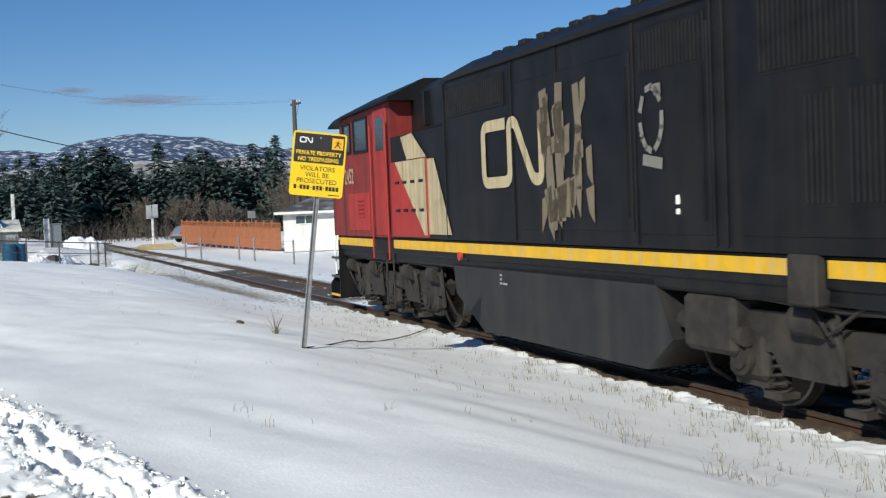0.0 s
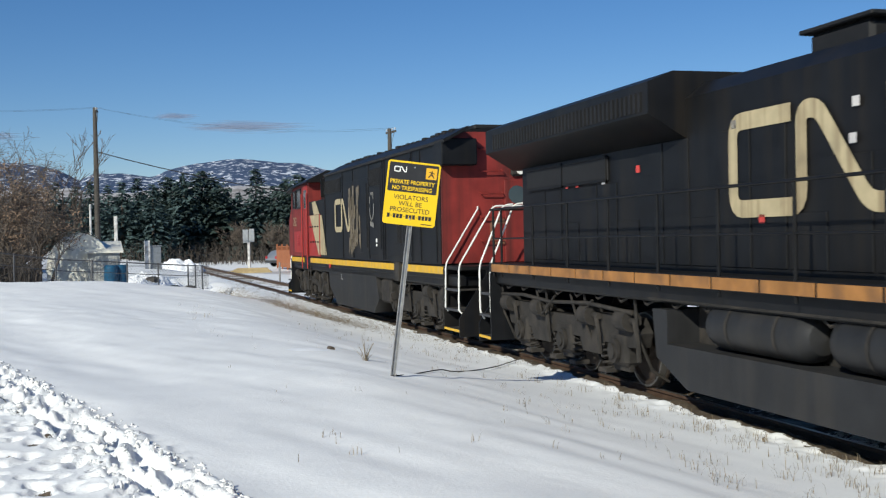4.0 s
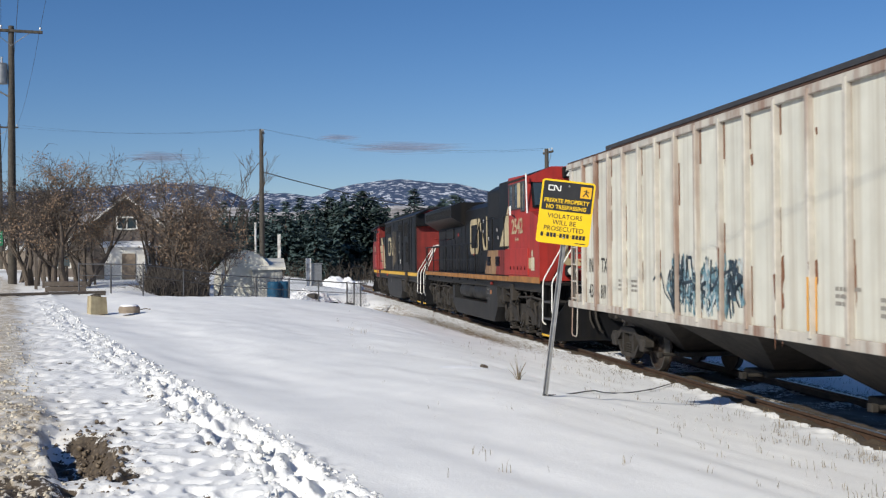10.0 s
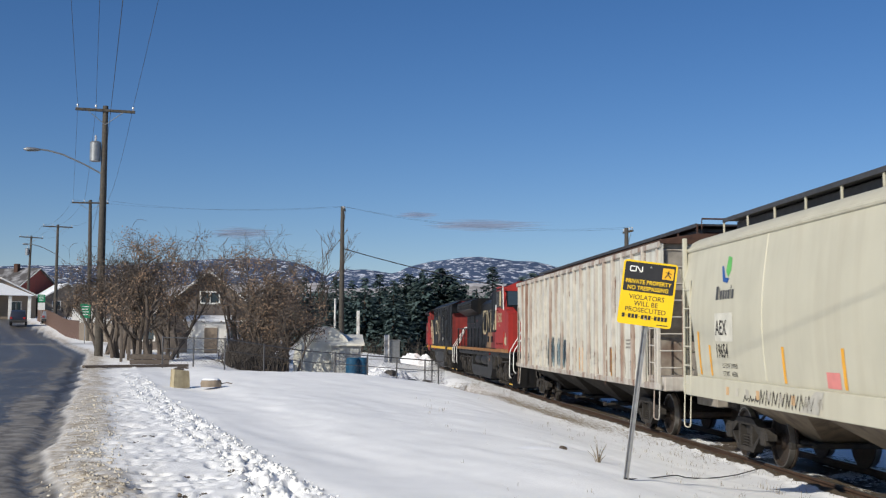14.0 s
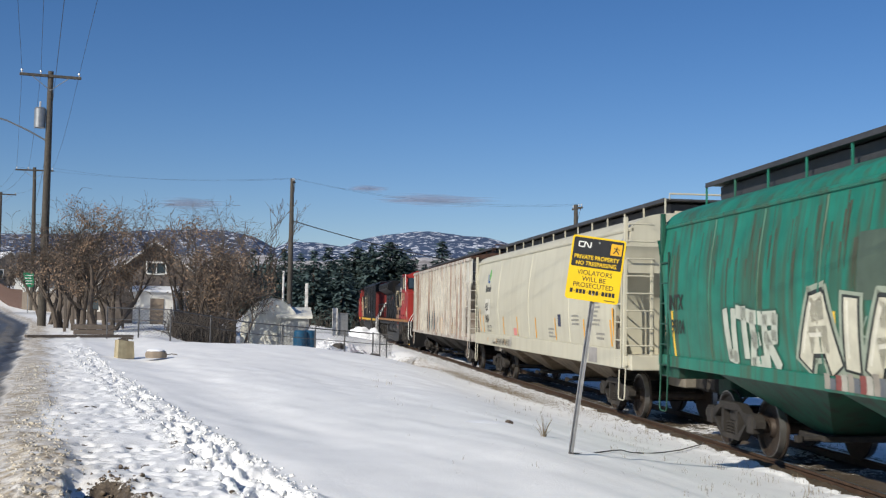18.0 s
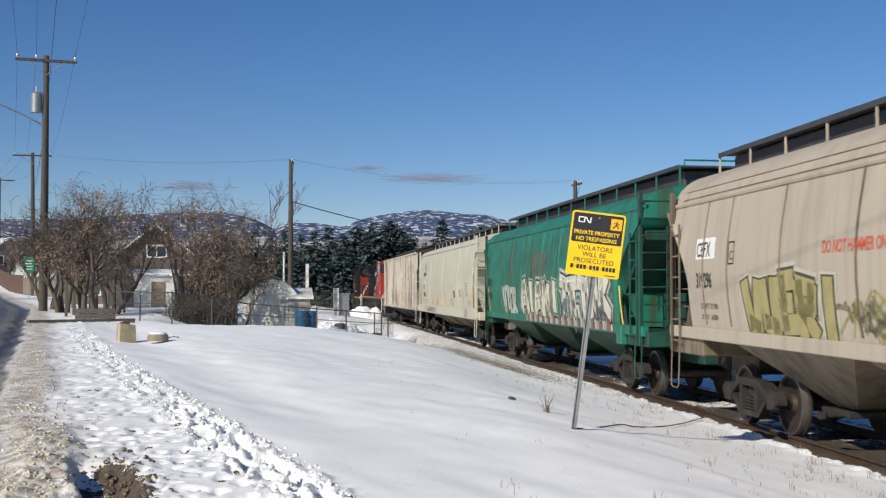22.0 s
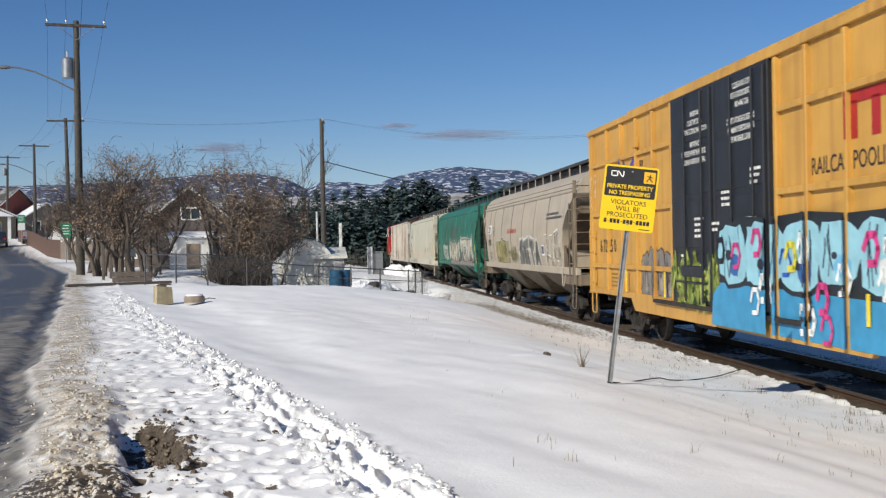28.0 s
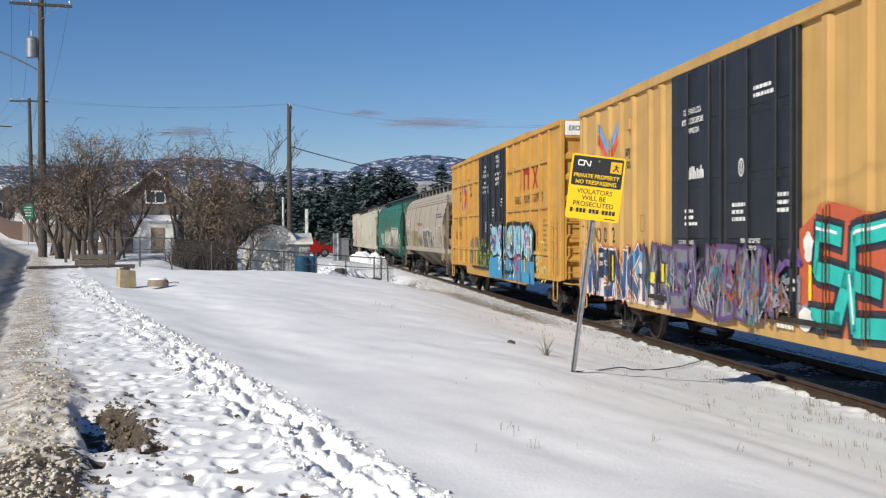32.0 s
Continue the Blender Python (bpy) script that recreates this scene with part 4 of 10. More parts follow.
# ---- track ----
def make_track():
    steel = mat("rail_steel", (0.10, 0.062, 0.042), 0.6, metal=0.3, vary=0.25, scale=5, bump=0.1)
    head = mat("polished_rail_head", (0.42, 0.40, 0.38), 0.35, metal=0.9, vary=0.1, bump=0.0)
    wood = mat("old_tie_wood", (0.075, 0.058, 0.045), 0.9, vary=0.35, scale=12, bump=0.4, bscale=30, dark=(0.45, 0.44, 0.43), darkamt=0.5, darkscale=3)
    t = empty("railway_track")
    tagged(t, "single railway track with rusty rails in the snow", "railway track", kind="structure")
    prof = [(-0.036, 0), (0.036, 0), (0.036, -0.035), (0.009, -0.05), (0.009, -0.14), (0.07, -0.16), (0.07, -0.172), (-0.07, -0.172), (-0.07, -0.16), (-0.009, -0.14), (-0.009, -0.05), (-0.036, -0.035)]
    for o in (-0.755, 0.755):
        rings, top = [], []
        for s in np.arange(-110, 220, 1.5):
            X, Y, T = track(s)
            rings.append([(X + (o + a) * math.cos(T), Y + (o + a) * math.sin(T), b - 0.002) for a, b in prof])
            top.append([(X + (o + a) * math.cos(T), Y + (o + a) * math.sin(T), b) for a, b in ((-0.026, -0.001), (0.026, -0.001), (0.024, 0.001), (-0.024, 0.001))])
        r = part("rail", Mesh().loft(rings), steel, t, "rusty steel rail")
        part("rail_head", Mesh().loft(top), head, r, "polished running surface")
    tie = Mesh().box(-1.28, 1.28, -0.11, 0.11, -0.17, 0.0, 0.012).data("sleeper", wood)
    rng = random.Random(2)
    for k in range(250):
        s = -18 + 0.53 * k
        X, Y, T = track(s)
        ob = new("sleeper", tie)
        ob.parent = t
        ob.matrix_basis = pose(X, Y, -0.150 + rng.uniform(-0.012, 0.008), rng.uniform(-0.5, 0.5), 0, math.degrees(T) + rng.uniform(-1.2, 1.2))


make_track()


def spot(bearing, metres):
    """Place at a bearing (degrees to the left of straight ahead) and a distance from the stand by the road."""
    return -math.sin(radians(bearing)) * metres, math.cos(radians(bearing)) * metres


def ground_pose(bearing, metres, turn=0.0, dz=0.0):
    x, y = spot(bearing, metres)
    return pose(x, y, ground_z(x, y) + dz, 0, 0, turn)


# ---- the yellow sign ----
def make_sign():
    pan = mat("sign_yellow", (0.80, 0.52, 0.012), 0.4, vary=0.05, scale=4, bump=0.02)
    blk = mat("sign_black", (0.02, 0.02, 0.022), 0.45, vary=0.2, scale=8, bump=0.02)
    zinc = mat("galvanised_post", (0.33, 0.33, 0.33), 0.5, metal=0.7, vary=0.2, scale=9, bump=0.15, dark=(0.14, 0.12, 0.10), darkamt=0.5)
    x, y = 2.97, 13.30
    s = empty("warning_sign", Matrix.Translation((x, y, 0.43)) @ pose(0, 0, 0, 0, 0, -12.5) @ pose(0, 0, 0, 1.5, 7.4, 0))
    tagged(s, "yellow and black private property warning sign on leaning steel post", "sign")
    # U-channel post
    part("post", Mesh().prism([(-0.032, 0.0), (-0.022, 0.0), (-0.012, 0.028), (0.012, 0.028), (0.022, 0.0), (0.032, 0.0), (0.018, 0.036), (-0.018, 0.036)], "z", -0.35, 2.62), zinc, s, "galvanised channel post")
    w0, w1, z0, z1, rad = -0.335, 0.300, 1.90, 2.665, 0.035

    def rounded(a0, a1, b0, b1, r):
        P = []
        for cx, cz, st in ((a1 - r, b1 - r, 0), (a0 + r, b1 - r, 90), (a0 + r, b0 + r, 180), (a1 - r, b0 + r, 270)):
            P += [(cx + r * math.cos(radians(st + q)), cz + r * math.sin(radians(st + q))) for q in (0, 30, 60, 90)]
        return P
    p = part("panel", Mesh().prism(rounded(w0, w1, z0, z1, rad), "y", -0.010, -0.004), pan, s, "yellow sheet metal panel")
    part("black_field", Mesh().prism(rounded(w0 + 0.022, w1 - 0.022, 2.295, z1 - 0.022, 0.015), "y", -0.0125, -0.010), blk, p)
    part("icon", Mesh().prism(rounded(0.13, 0.262, 2.475, 2.61, 0.006), "y", -0.0145, -0.0125), spray(0.80, 0.42, 0.02), p, "orange square with dark bars")
    ic = Mesh()
    for q in stroke([(0.165, 2.50), (0.195, 2.54), (0.20, 2.575)], 0.014) + stroke([(0.195, 2.54), (0.228, 2.50)], 0.014) + stroke([(0.168, 2.56), (0.232, 2.548)], 0.010):
        ic.prism(q, "y", -0.0155, -0.0145)
    part("icon_bar", ic, blk, p)
    lg = Mesh()
    for q in band([(-a, b) for a, b in logo_strokes(0, 0, 0.056, 0.066)], 0.013):
        lg.prism([(-0.25 + a, 2.535 + b) for a, b in q], "y", -0.0145, -0.0125)
    part("logo", lg, WHITE, p, "white railway mark")

    def line(text, cx, z, size, material, w=1.0, bold=0.004, yy=-0.0135):
        tr, wd = letters(text, size, bold, w)
        m = Mesh()
        for t in tr:
            m.add([(cx - wd / 2 + a, yy, z + b) for a, b in t], [(0, 1, 2)])
        part("lettering", m, material, p)
    line("PRIVATE PROPERTY", -0.02, 2.392, 0.068, pan, 0.90, 0.0015)
    line("NO TRESPASSING", -0.02, 2.318, 0.068, pan, 0.90, 0.0015)
    line("VIOLATORS", -0.02, 2.205, 0.080, blk, 0.98, 0.0005, -0.0115)
    line("WILL BE", -0.02, 2.130, 0.080, blk, 0.98, 0.0005, -0.0115)
    line("PROSECUTED", -0.02, 2.055, 0.080, blk, 0.98, 0.0005, -0.0115)
    m = Mesh()
    a = -0.285
    for n in (1, 0, 3, 0, 3, 0, 4):
        if n == 0:
            m.box(a, a + 0.022, -0.0125, -0.0100, 2.000, 2.006)
            a += 0.030
        for k in range(n):
            m.box(a, a + 0.032, -0.0125, -0.0100, 1.978, 2.028)
            a += 0.041
    part("lettering", m, blk, p, "plain bars of a number line")
    part("lettering", Mesh().box(0.13, 0.26, -0.0125, -0.0100, 1.925, 1.935), blk, p)
    for z in (1.98, 2.60):
        part("bolt", Mesh().cyl((-0.01, -0.018, z), (-0.01, -0.004, z), 0.012, 8), zinc, s)


# ---- poles, wires, street furniture ----
POLE = mat("weathered_pole_wood", (0.075, 0.066, 0.055), 0.85, vary=0.3, scale=9, bump=0.35, bscale=25, dark=(0.04, 0.035, 0.03), darkamt=0.6, streak=4, darkscale=2)
STEEL = mat("grey_steel", (0.28, 0.29, 0.30), 0.45, metal=0.6, vary=0.15, bump=0.1)
PORC = mat("insulator", (0.45, 0.45, 0.46), 0.3, vary=0.1, bump=0.0)
CABLE = mat("black_cable", (0.02, 0.02, 0.022), 0.6, vary=0.1, bump=0.0)


def utility_pole(bearing, metres, top, turn, label, lean=0.0, arm=2.8, arms=1, lamp=False, can=False, base=None):
    x, y = spot(bearing, metres)
    z = ground_z(x, y) if base is None else base
    h = top - z
    p = empty("utility_pole", pose(x, y, z, 0, lean, turn))
    tagged(p, label, "utility pole", "utility poles along the road")
    part("pole", Mesh().tube([(0, 0, -0.5), (0, 0, h * 0.5), (0, 0, h)], [0.21, 0.175, 0.13], 14), POLE, p, "weathered wooden pole")
    tips = []
    for k in range(arms):
        za = h - 0.25 - 1.0 * k
        c = part("crossarm", Mesh().box(-arm / 2, arm / 2, -0.17, -0.05, za - 0.06, za + 0.07, 0.01), POLE, p)
        part("arm_brace", Mesh().cyl((-arm * 0.3, -0.14, za - 0.05), (0, -0.16, za - 0.7), 0.018, 6).cyl((arm * 0.3, -0.14, za - 0.05), (0, -0.16, za - 0.7), 0.018, 6), STEEL, p)
        for a in (-arm / 2 + 0.1, -arm * 0.16, arm / 2 - 0.1):
            part("insulator", Mesh().cyl((a, -0.11, za + 0.07), (a, -0.11, za + 0.2), 0.025, 8).cyl((a, -0.11, za + 0.16), (a, -0.11, za + 0.25), 0.06, 10, 0.045), PORC, c, "grey insulator")
            if k == 0:
                tips.append(p.matrix_world @ Vector((a, -0.11, za + 0.25)))
    if can:
        t = part("transformer", Mesh().cyl((-0.42, 0, h - 2.75), (-0.42, 0, h - 1.85), 0.26, 18).cyl((-0.42, 0, h - 1.85), (-0.42, 0, h - 1.78), 0.27, 18, 0.2), STEEL, p, "grey cylindrical transformer")
        part("bushing", Mesh().cyl((-0.42, -0.1, h - 1.8), (-0.42, -0.14, h - 1.5), 0.045, 8), PORC, t)
        part("bracket", Mesh().box(-0.2, 0.0, -0.05, 0.05, h - 2.5, h - 2.1, 0.01), STEEL, t)
    if lamp:
        zl = h - 3.35
        pts = [(-0.1, 0, zl), (-0.9, 0, zl + 0.42), (-1.9, 0, zl + 0.85), (-2.6, 0, zl + 1.02), (-3.0, 0, zl + 1.05)]
        a = part("lamp_arm", Mesh().tube(pts, 0.04, 8), STEEL, p, "curved steel lamp arm")
        part("lamp_head", Mesh().loft([[(-2.95 - 0.75 * q, w * math.cos(t), zl + 1.03 + hh * math.sin(t)) for t in np.linspace(0, 6.283, 11)[:-1]] for q, w, hh in ((0, 0.06, 0.05), (0.3, 0.14, 0.09), (0.75, 0.16, 0.1), (1.0, 0.05, 0.04))]), STEEL, a, "grey cobra-head street light")
    bpy.context.view_layer.update()
    m = p.matrix_world
    n = len(tips)
    return p, [m @ Vector((a, -0.11, h - 0.25 + 0.25)) for a in (-arm / 2 + 0.1, -arm * 0.16, arm / 2 - 0.1)], m @ Vector((0, -0.15, h - 3.2))


def wire(a, b, sag, r=0.008, label="thin black overhead wire strung between wooden poles"):
    a, b = Vector(a), Vector(b)
    pts = []
    for k in range(17):
        q = k / 16
        v = a.lerp(b, q)
        v.z -= sag * 4 * q * (1 - q)
        pts.append(v)
    w = part("overhead_wire", Mesh().tube(pts, r, 5), CABLE)
    tagged(w, label, "wire", "overhead wires between the poles")


def make_poles():
    p1, t1, c1 = utility_pole(13.40, 57, 13.35, 13, "tall wooden utility pole with transformer and street light", arm=2.8, lamp=True, can=True)
    p2, t2, c2 = utility_pole(13.85, 100, 13.6, 13, "wooden utility pole with crossarm beside the road", arm=3.0, lean=-1.0)
    p3, t3, c3 = utility_pole(15.42, 134, 14.55, 20, "distant wooden utility pole with crossarm and lamp", arm=3.2, lamp=True)
    p4, t4, c4 = utility_pole(16.7, 168, 16.0, 20, "distant wooden utility pole with transformer", arm=3.2, can=True, lean=1.5)
    p5, t5, c5 = utility_pole(1.62, 80, 11.35, 80, "plain leaning wooden pole beyond the yard", arm=0.7, lean=-0.6, base=0.0)
    p6, t6, c6 = utility_pole(-12.75, 76, 9.5, 100, "wooden pole behind the garage", arm=1.6, base=-0.3)
    p0, t0, c0 = utility_pole(194.6, 34.0, 12.3, 13, "wooden utility pole on the road's edge", arm=2.8)
    for a, b in ((t0, t1), (t1, t2), (t2, t3), (t3, t4)):
        for k in range(3):
            wire(a[k], b[k], 0.7, 0.008)
    wire(c1, c2, 0.6, 0.012)
    wire(c0, c1, 0.7, 0.008)
    for k in (0, 2):
        wire(t2[k], t5[k], 0.5, 0.005)
        wire(t5[k], t6[k], 0.7, 0.005)
    q = Vector(c5)
    q.z += 0.2
    wire(q, (28, 78, 4.4), 1.2, 0.035, "thick black sagging cable hung from a pole")


def green_sign(bearing, metres, zc, w, h, label, white=False):
    x, y = spot(bearing, metres)
    z = ground_z(x, y)
    s = empty("street_sign", pose(x, y, z, 0, 0, bearing))
    tagged(s, label, "sign")
    part("post", Mesh().cyl((0, 0.03, 0), (0, 0.03, zc - z + h / 2), 0.035, 8), STEEL, s)
    g = part("panel", Mesh().box(-w / 2, w / 2, -0.012, 0.0, zc - z - h / 2, zc - z + h / 2, 0.004), mat("sign_green", (0.01, 0.22, 0.10), 0.4, vary=0.05, bump=0.0), s, "green panel")
    m = Mesh()
    for k in range(4):
        m.box(-w * 0.36, w * (0.36 - 0.1 * (k % 2)), -0.016, -0.012, zc - z + h * (0.28 - 0.19 * k), zc - z + h * (0.34 - 0.19 * k))
    part("lettering", m, WHITE, g)
    if white:
        part("panel", Mesh().box(-w / 2, w / 2, -0.012, 0.0, zc - z - h * 1.5, zc - z - h * 0.56, 0.004), WHITE, s, "white panel")


def make_street():
    green_sign(14.05, 88, 3.95, 0.72, 1.05, "green street sign with white lines on a post")
    green_sign(16.05, 140, 6.4, 0.8, 0.9, "small green and white street sign", True)
    # board fence along the far side of the yard
    wood = mat("grey_fence_wood", (0.20, 0.165, 0.13), 0.85, vary=0.25, scale=8, bump=0.3, streak=3, dark=(0.10, 0.08, 0.065), darkamt=0.5)
    brown = mat("brown_fence_wood", (0.11, 0.065, 0.05), 0.85, vary=0.25, scale=8, bump=0.3, streak=3, dark=(0.10, 0.06, 0.045), darkamt=0.5)
    for name, (b0, r0), (b1, r1), h, m, label in (("board_fence", (14.3, 104), (9.6, 74), 1.5, wood, "long low grey wooden board fence"), ("board_fence", (16.2, 150), (14.3, 106), 1.7, brown, "brown wooden board fence along the road")):
        xa, ya = spot(b0, r0)
        xb, yb = spot(b1, r1)
        n = int(math.hypot(xb - xa, yb - ya) / 0.6)
        f = empty(name)
        tagged(f, label, "fence")
        for k in range(n):
            q = (k + 0.5) / n
            x, y = xa + (xb - xa) * q, ya + (yb - ya) * q
            part("board", Mesh().box(-0.29, 0.29, -0.02, 0.02, -0.1, h, 0.008), m, f, "", pose(x, y, ground_z(x, y), 0, 0, math.degrees(math.atan2(yb - ya, xb - xa))))


def make_yard():
    """What lies at the end of the trodden path: block, slab, planter, gate posts, chain-link fence."""
    conc = mat("stained_concrete", (0.40, 0.34, 0.22), 0.85, vary=0.2, scale=6, bump=0.3, dark=(0.20, 0.15, 0.08), darkamt=0.6, streak=2)
    slabm = mat("grey_stone", (0.25, 0.20, 0.15), 0.85, vary=0.2, scale=6, bump=0.3)
    snow = mat("snow_cap", (0.82, 0.83, 0.86), 0.6, vary=0.04, bump=0.15)
    plank = mat("old_planks", (0.12, 0.098, 0.08), 0.9, vary=0.25, scale=7, bump=0.35, dark=(0.08, 0.06, 0.05), darkamt=0.5)
    b = empty("concrete_block", ground_pose(9.55, 31.8, 28))
    tagged(b, "stained yellowish concrete block standing in the snow", "block")
    part("block", Mesh().prism([(-0.23, -0.1), (0.23, -0.1), (0.20, 0.36), (-0.21, 0.40)], "y", -0.16, 0.16), conc, b)
    part("debris", Mesh().tube([(-0.18, 0, 0.40), (0.0, 0.04, 0.45), (0.22, -0.04, 0.43)], 0.025, 6).tube([(-0.08, -0.08, 0.40), (0.12, 0.08, 0.49)], 0.02, 6).box(-0.14, 0.08, -0.1, 0.08, 0.37, 0.42, 0.02), plank, b, "dark sticks on top")
    s = empty("stone_slab", ground_pose(8.05, 31.0, 10))
    tagged(s, "flat round stone with a cap of snow", "stone")
    part("stone", Mesh().loft([[(q * 0.27 * math.cos(t) * (1 + 0.1 * math.sin(3 * t)), q * 0.22 * math.sin(t), z * 0.8) for t in np.linspace(0, 6.283, 15)[:-1]] for q, z in ((1.0, -0.05), (1.04, 0.08), (0.95, 0.16), (0.8, 0.18))]), slabm, s)
    part("snow_cap", Mesh().loft([[(q * 0.24 * math.cos(t), q * 0.20 * math.sin(t), z * 0.8) for t in np.linspace(0, 6.283, 15)[:-1]] for q, z in ((0.98, 0.175), (0.9, 0.22), (0.55, 0.255), (0.1, 0.26))]), snow, s)
    part("twig", Mesh().tube([(0.26, 0.0, 0.04), (0.4, 0.04, 0.07), (0.55, 0.0, 0.05)], 0.014, 5), plank, s)
    pl = empty("timber_planter", ground_pose(11.0, 46, 10))
    tagged(pl, "low box of old timber planks by the fence", "planter")
    for k in range(2):
        part("plank", Mesh().box(-0.75, 0.75, -0.3, 0.3, 0.02 + 0.2 * k, 0.2 + 0.2 * k, 0.015), plank, pl)
    lg = empty("fallen_plank", ground_pose(11.6, 43, 35, 0.06))
    tagged(lg, "snow-dusted plank lying on the ground", "plank")
    part("plank", Mesh().box(-2.0, 2.0, -0.12, 0.12, -0.05, 0.05, 0.01), plank, lg)
    for a, h in ((12.35, 1.9), (12.0, 1.3), (11.25, 1.2), (11.1, 1.2), (10.95, 1.2)):
        p = empty("gate_post", ground_pose(a, 49 if a > 12 else 51, 15))
        tagged(p, "old upright wooden gate post", "post", "old gate posts in the yard")
        part("post", Mesh().box(-0.06, 0.06, -0.05, 0.05, -0.2, h * 0.78, 0.015), plank, p)
    # chain-link fence
    gal = mat("fence_pipe", (0.10, 0.10, 0.105), 0.5, metal=0.6, vary=0.2, bump=0.1)
    f = empty("chain_link_fence")
    tagged(f, "dark chain-link fence with pipe posts behind the snowfield", "fence")
    ends = [(10.4, 45.0), (7.4, 44.0), (3.6, 45.5), (0.3, 46.0), (-2.6, 47.5), (-3.6, 52.0)]
    base = [1.05, 1.0, 0.55, 0.35, 0.15, 0.0]
    P = [(*spot(a, r), z) for (a, r), z in zip(ends, base)]
    for (xa, ya, za), (xb, yb, zb) in zip(P, P[1:]):
        n = max(2, int(math.hypot(xb - xa, yb - ya) / 1.5))
        part("top_rail", Mesh().cyl((xa, ya, za + 1.05), (xb, yb, zb + 1.05), 0.024, 6), gal, f)
        part("mid_rail", Mesh().cyl((xa, ya, za + 0.62), (xb, yb, zb + 0.62), 0.016, 6), gal, f)
        for k in range(n):
            q = k / n
            x, y, z = xa + (xb - xa) * q, ya + (yb - ya) * q, za + (zb - za) * q
            part("fence_post", Mesh().cyl((x, y, z - 0.8), (x, y, z + 1.1), 0.03, 8), gal, f)
        w = Mesh()
        d = Vector((xb - xa, yb - ya, zb - za))
        k, L = 0.0, d.length
        while k < L:
            for sgn in (-1, 1):
                a0, a1 = k, k + sgn * 1.0
                a1 = min(max(a1, 0), L)
                hh = abs(a1 - a0)
                A, B = Vector((xa, ya, za)) + d * (a0 / L), Vector((xa, ya, za)) + d * (a1 / L)
                w.tube([(A.x, A.y, A.z + 0.02), (B.x, B.y, B.z + 0.02 + hh)], 0.0035, 3)
            k += 0.14
        tagged(part("wire_mesh", w, gal, f), kind="stuff")


# ---- buildings ----
SIDING_W = mat("white_siding", (0.70, 0.69, 0.66), 0.7, vary=0.08, scale=3, bump=0.1, dark=(0.5, 0.47, 0.42), darkamt=0.4, streak=2)
SIDING_G = mat("grey_brown_siding", (0.15, 0.125, 0.11), 0.8, vary=0.15, scale=4, bump=0.2, dark=(0.09, 0.075, 0.06), darkamt=0.5)
ROOFM = mat("dark_shingles", (0.07, 0.065, 0.065), 0.85, vary=0.25, scale=10, bump=0.4, dark=(0.75, 0.76, 0.8), darkamt=0.35, darkscale=0.8)
SNOWM = mat("roof_snow", (0.82, 0.83, 0.86), 0.6, vary=0.05, bump=0.15)
BRICKM = mat("red_barn_boards", (0.24, 0.055, 0.04), 0.75, vary=0.2, scale=5, bump=0.2, streak=3, dark=(0.14, 0.05, 0.04), darkamt=0.5)
CREAMW = mat("cream_stucco", (0.24, 0.19, 0.145), 0.8, vary=0.1, bump=0.15)


def house(name, bearing, metres, turn, w, d, eave, ridge, wall, roof, label, windows=(), base=None, snow_roof=False, overhang=0.35, gable_front=True):
    """A gabled house: walls, roof slabs, barge boards, framed windows (x, z, w, h) on its front gable."""
    x, y = spot(bearing, metres)
    z = ground_z(x, y) if base is None else base
    h = empty(name, pose(x, y, z, 0, 0, turn))
    tagged(h, label, "building")
    if gable_front:
        part("wall", Mesh().prism([(-w / 2, -0.6), (w / 2, -0.6), (w / 2, eave), (0, ridge - 0.12), (-w / 2, eave)], "y", 0, d), wall, h, "painted walls")
    else:
        part("wall", Mesh().prism([(0, -0.6), (d, -0.6), (d, eave), (d / 2, ridge - 0.12), (0, eave)], "x", -w / 2, w / 2), wall, h, "painted walls")
    k = (ridge - eave) / (w / 2 if gable_front else d / 2)
    o = overhang
    for s in (-1, 1):
        if gable_front:
            P = [(0, ridge), (s * (w / 2 + o), eave - o * k), (s * (w / 2 + o), eave - o * k - 0.16), (0, ridge - 0.18)]
            r = part("roof", Mesh().prism(P, "y", -o, d + o), roof, h, "sloping roof")
            part("barge_board", Mesh().prism([(0, ridge + 0.01), (s * (w / 2 + o), eave - o * k + 0.01), (s * (w / 2 + o), eave - o * k - 0.12), (0, ridge - 0.13)], "y", -o - 0.05, -o), SIDING_W, r, "white barge board")
        else:
            m = d / 2
            P = [(m, ridge), (m + s * (m + o), eave - o * k), (m + s * (m + o), eave - o * k - 0.16), (m, ridge - 0.18)]
            r = part("roof", Mesh().prism(P, "x", -w / 2 - o, w / 2 + o), roof, h, "sloping roof")
        if snow_roof:
            if gable_front:
                part("roof_snow", Mesh().prism([(0, ridge + 0.12), (s * (w / 2 + o - 0.1), eave - o * k + 0.1), (s * (w / 2 + o - 0.1), eave - o * k + 0.01), (0, ridge + 0.01)], "y", -o + 0.1, d), SNOWM, r, "snow on the roof")
    for wx, wz, ww, wh in windows:
        fr = Mesh()
        t = 0.09
        for a, b, c, e in ((wx - ww / 2 - t, wx + ww / 2 + t, wz - t, wz), (wx - ww / 2 - t, wx + ww / 2 + t, wz + wh, wz + wh + t), (wx - ww / 2 - t, wx - ww / 2, wz, wz + wh), (wx + ww / 2, wx + ww / 2 + t, wz, wz + wh), (wx - 0.03, wx + 0.03, wz, wz + wh)):
            fr.box(a, b, -0.06, 0.02, c, e, 0.008)
        win = part("window", fr, SIDING_W, h, "white framed window")
        part("pane", Mesh().box(wx - ww / 2, wx + ww / 2, -0.02, 0.01, wz, wz + wh), GLASS, win)
    return h


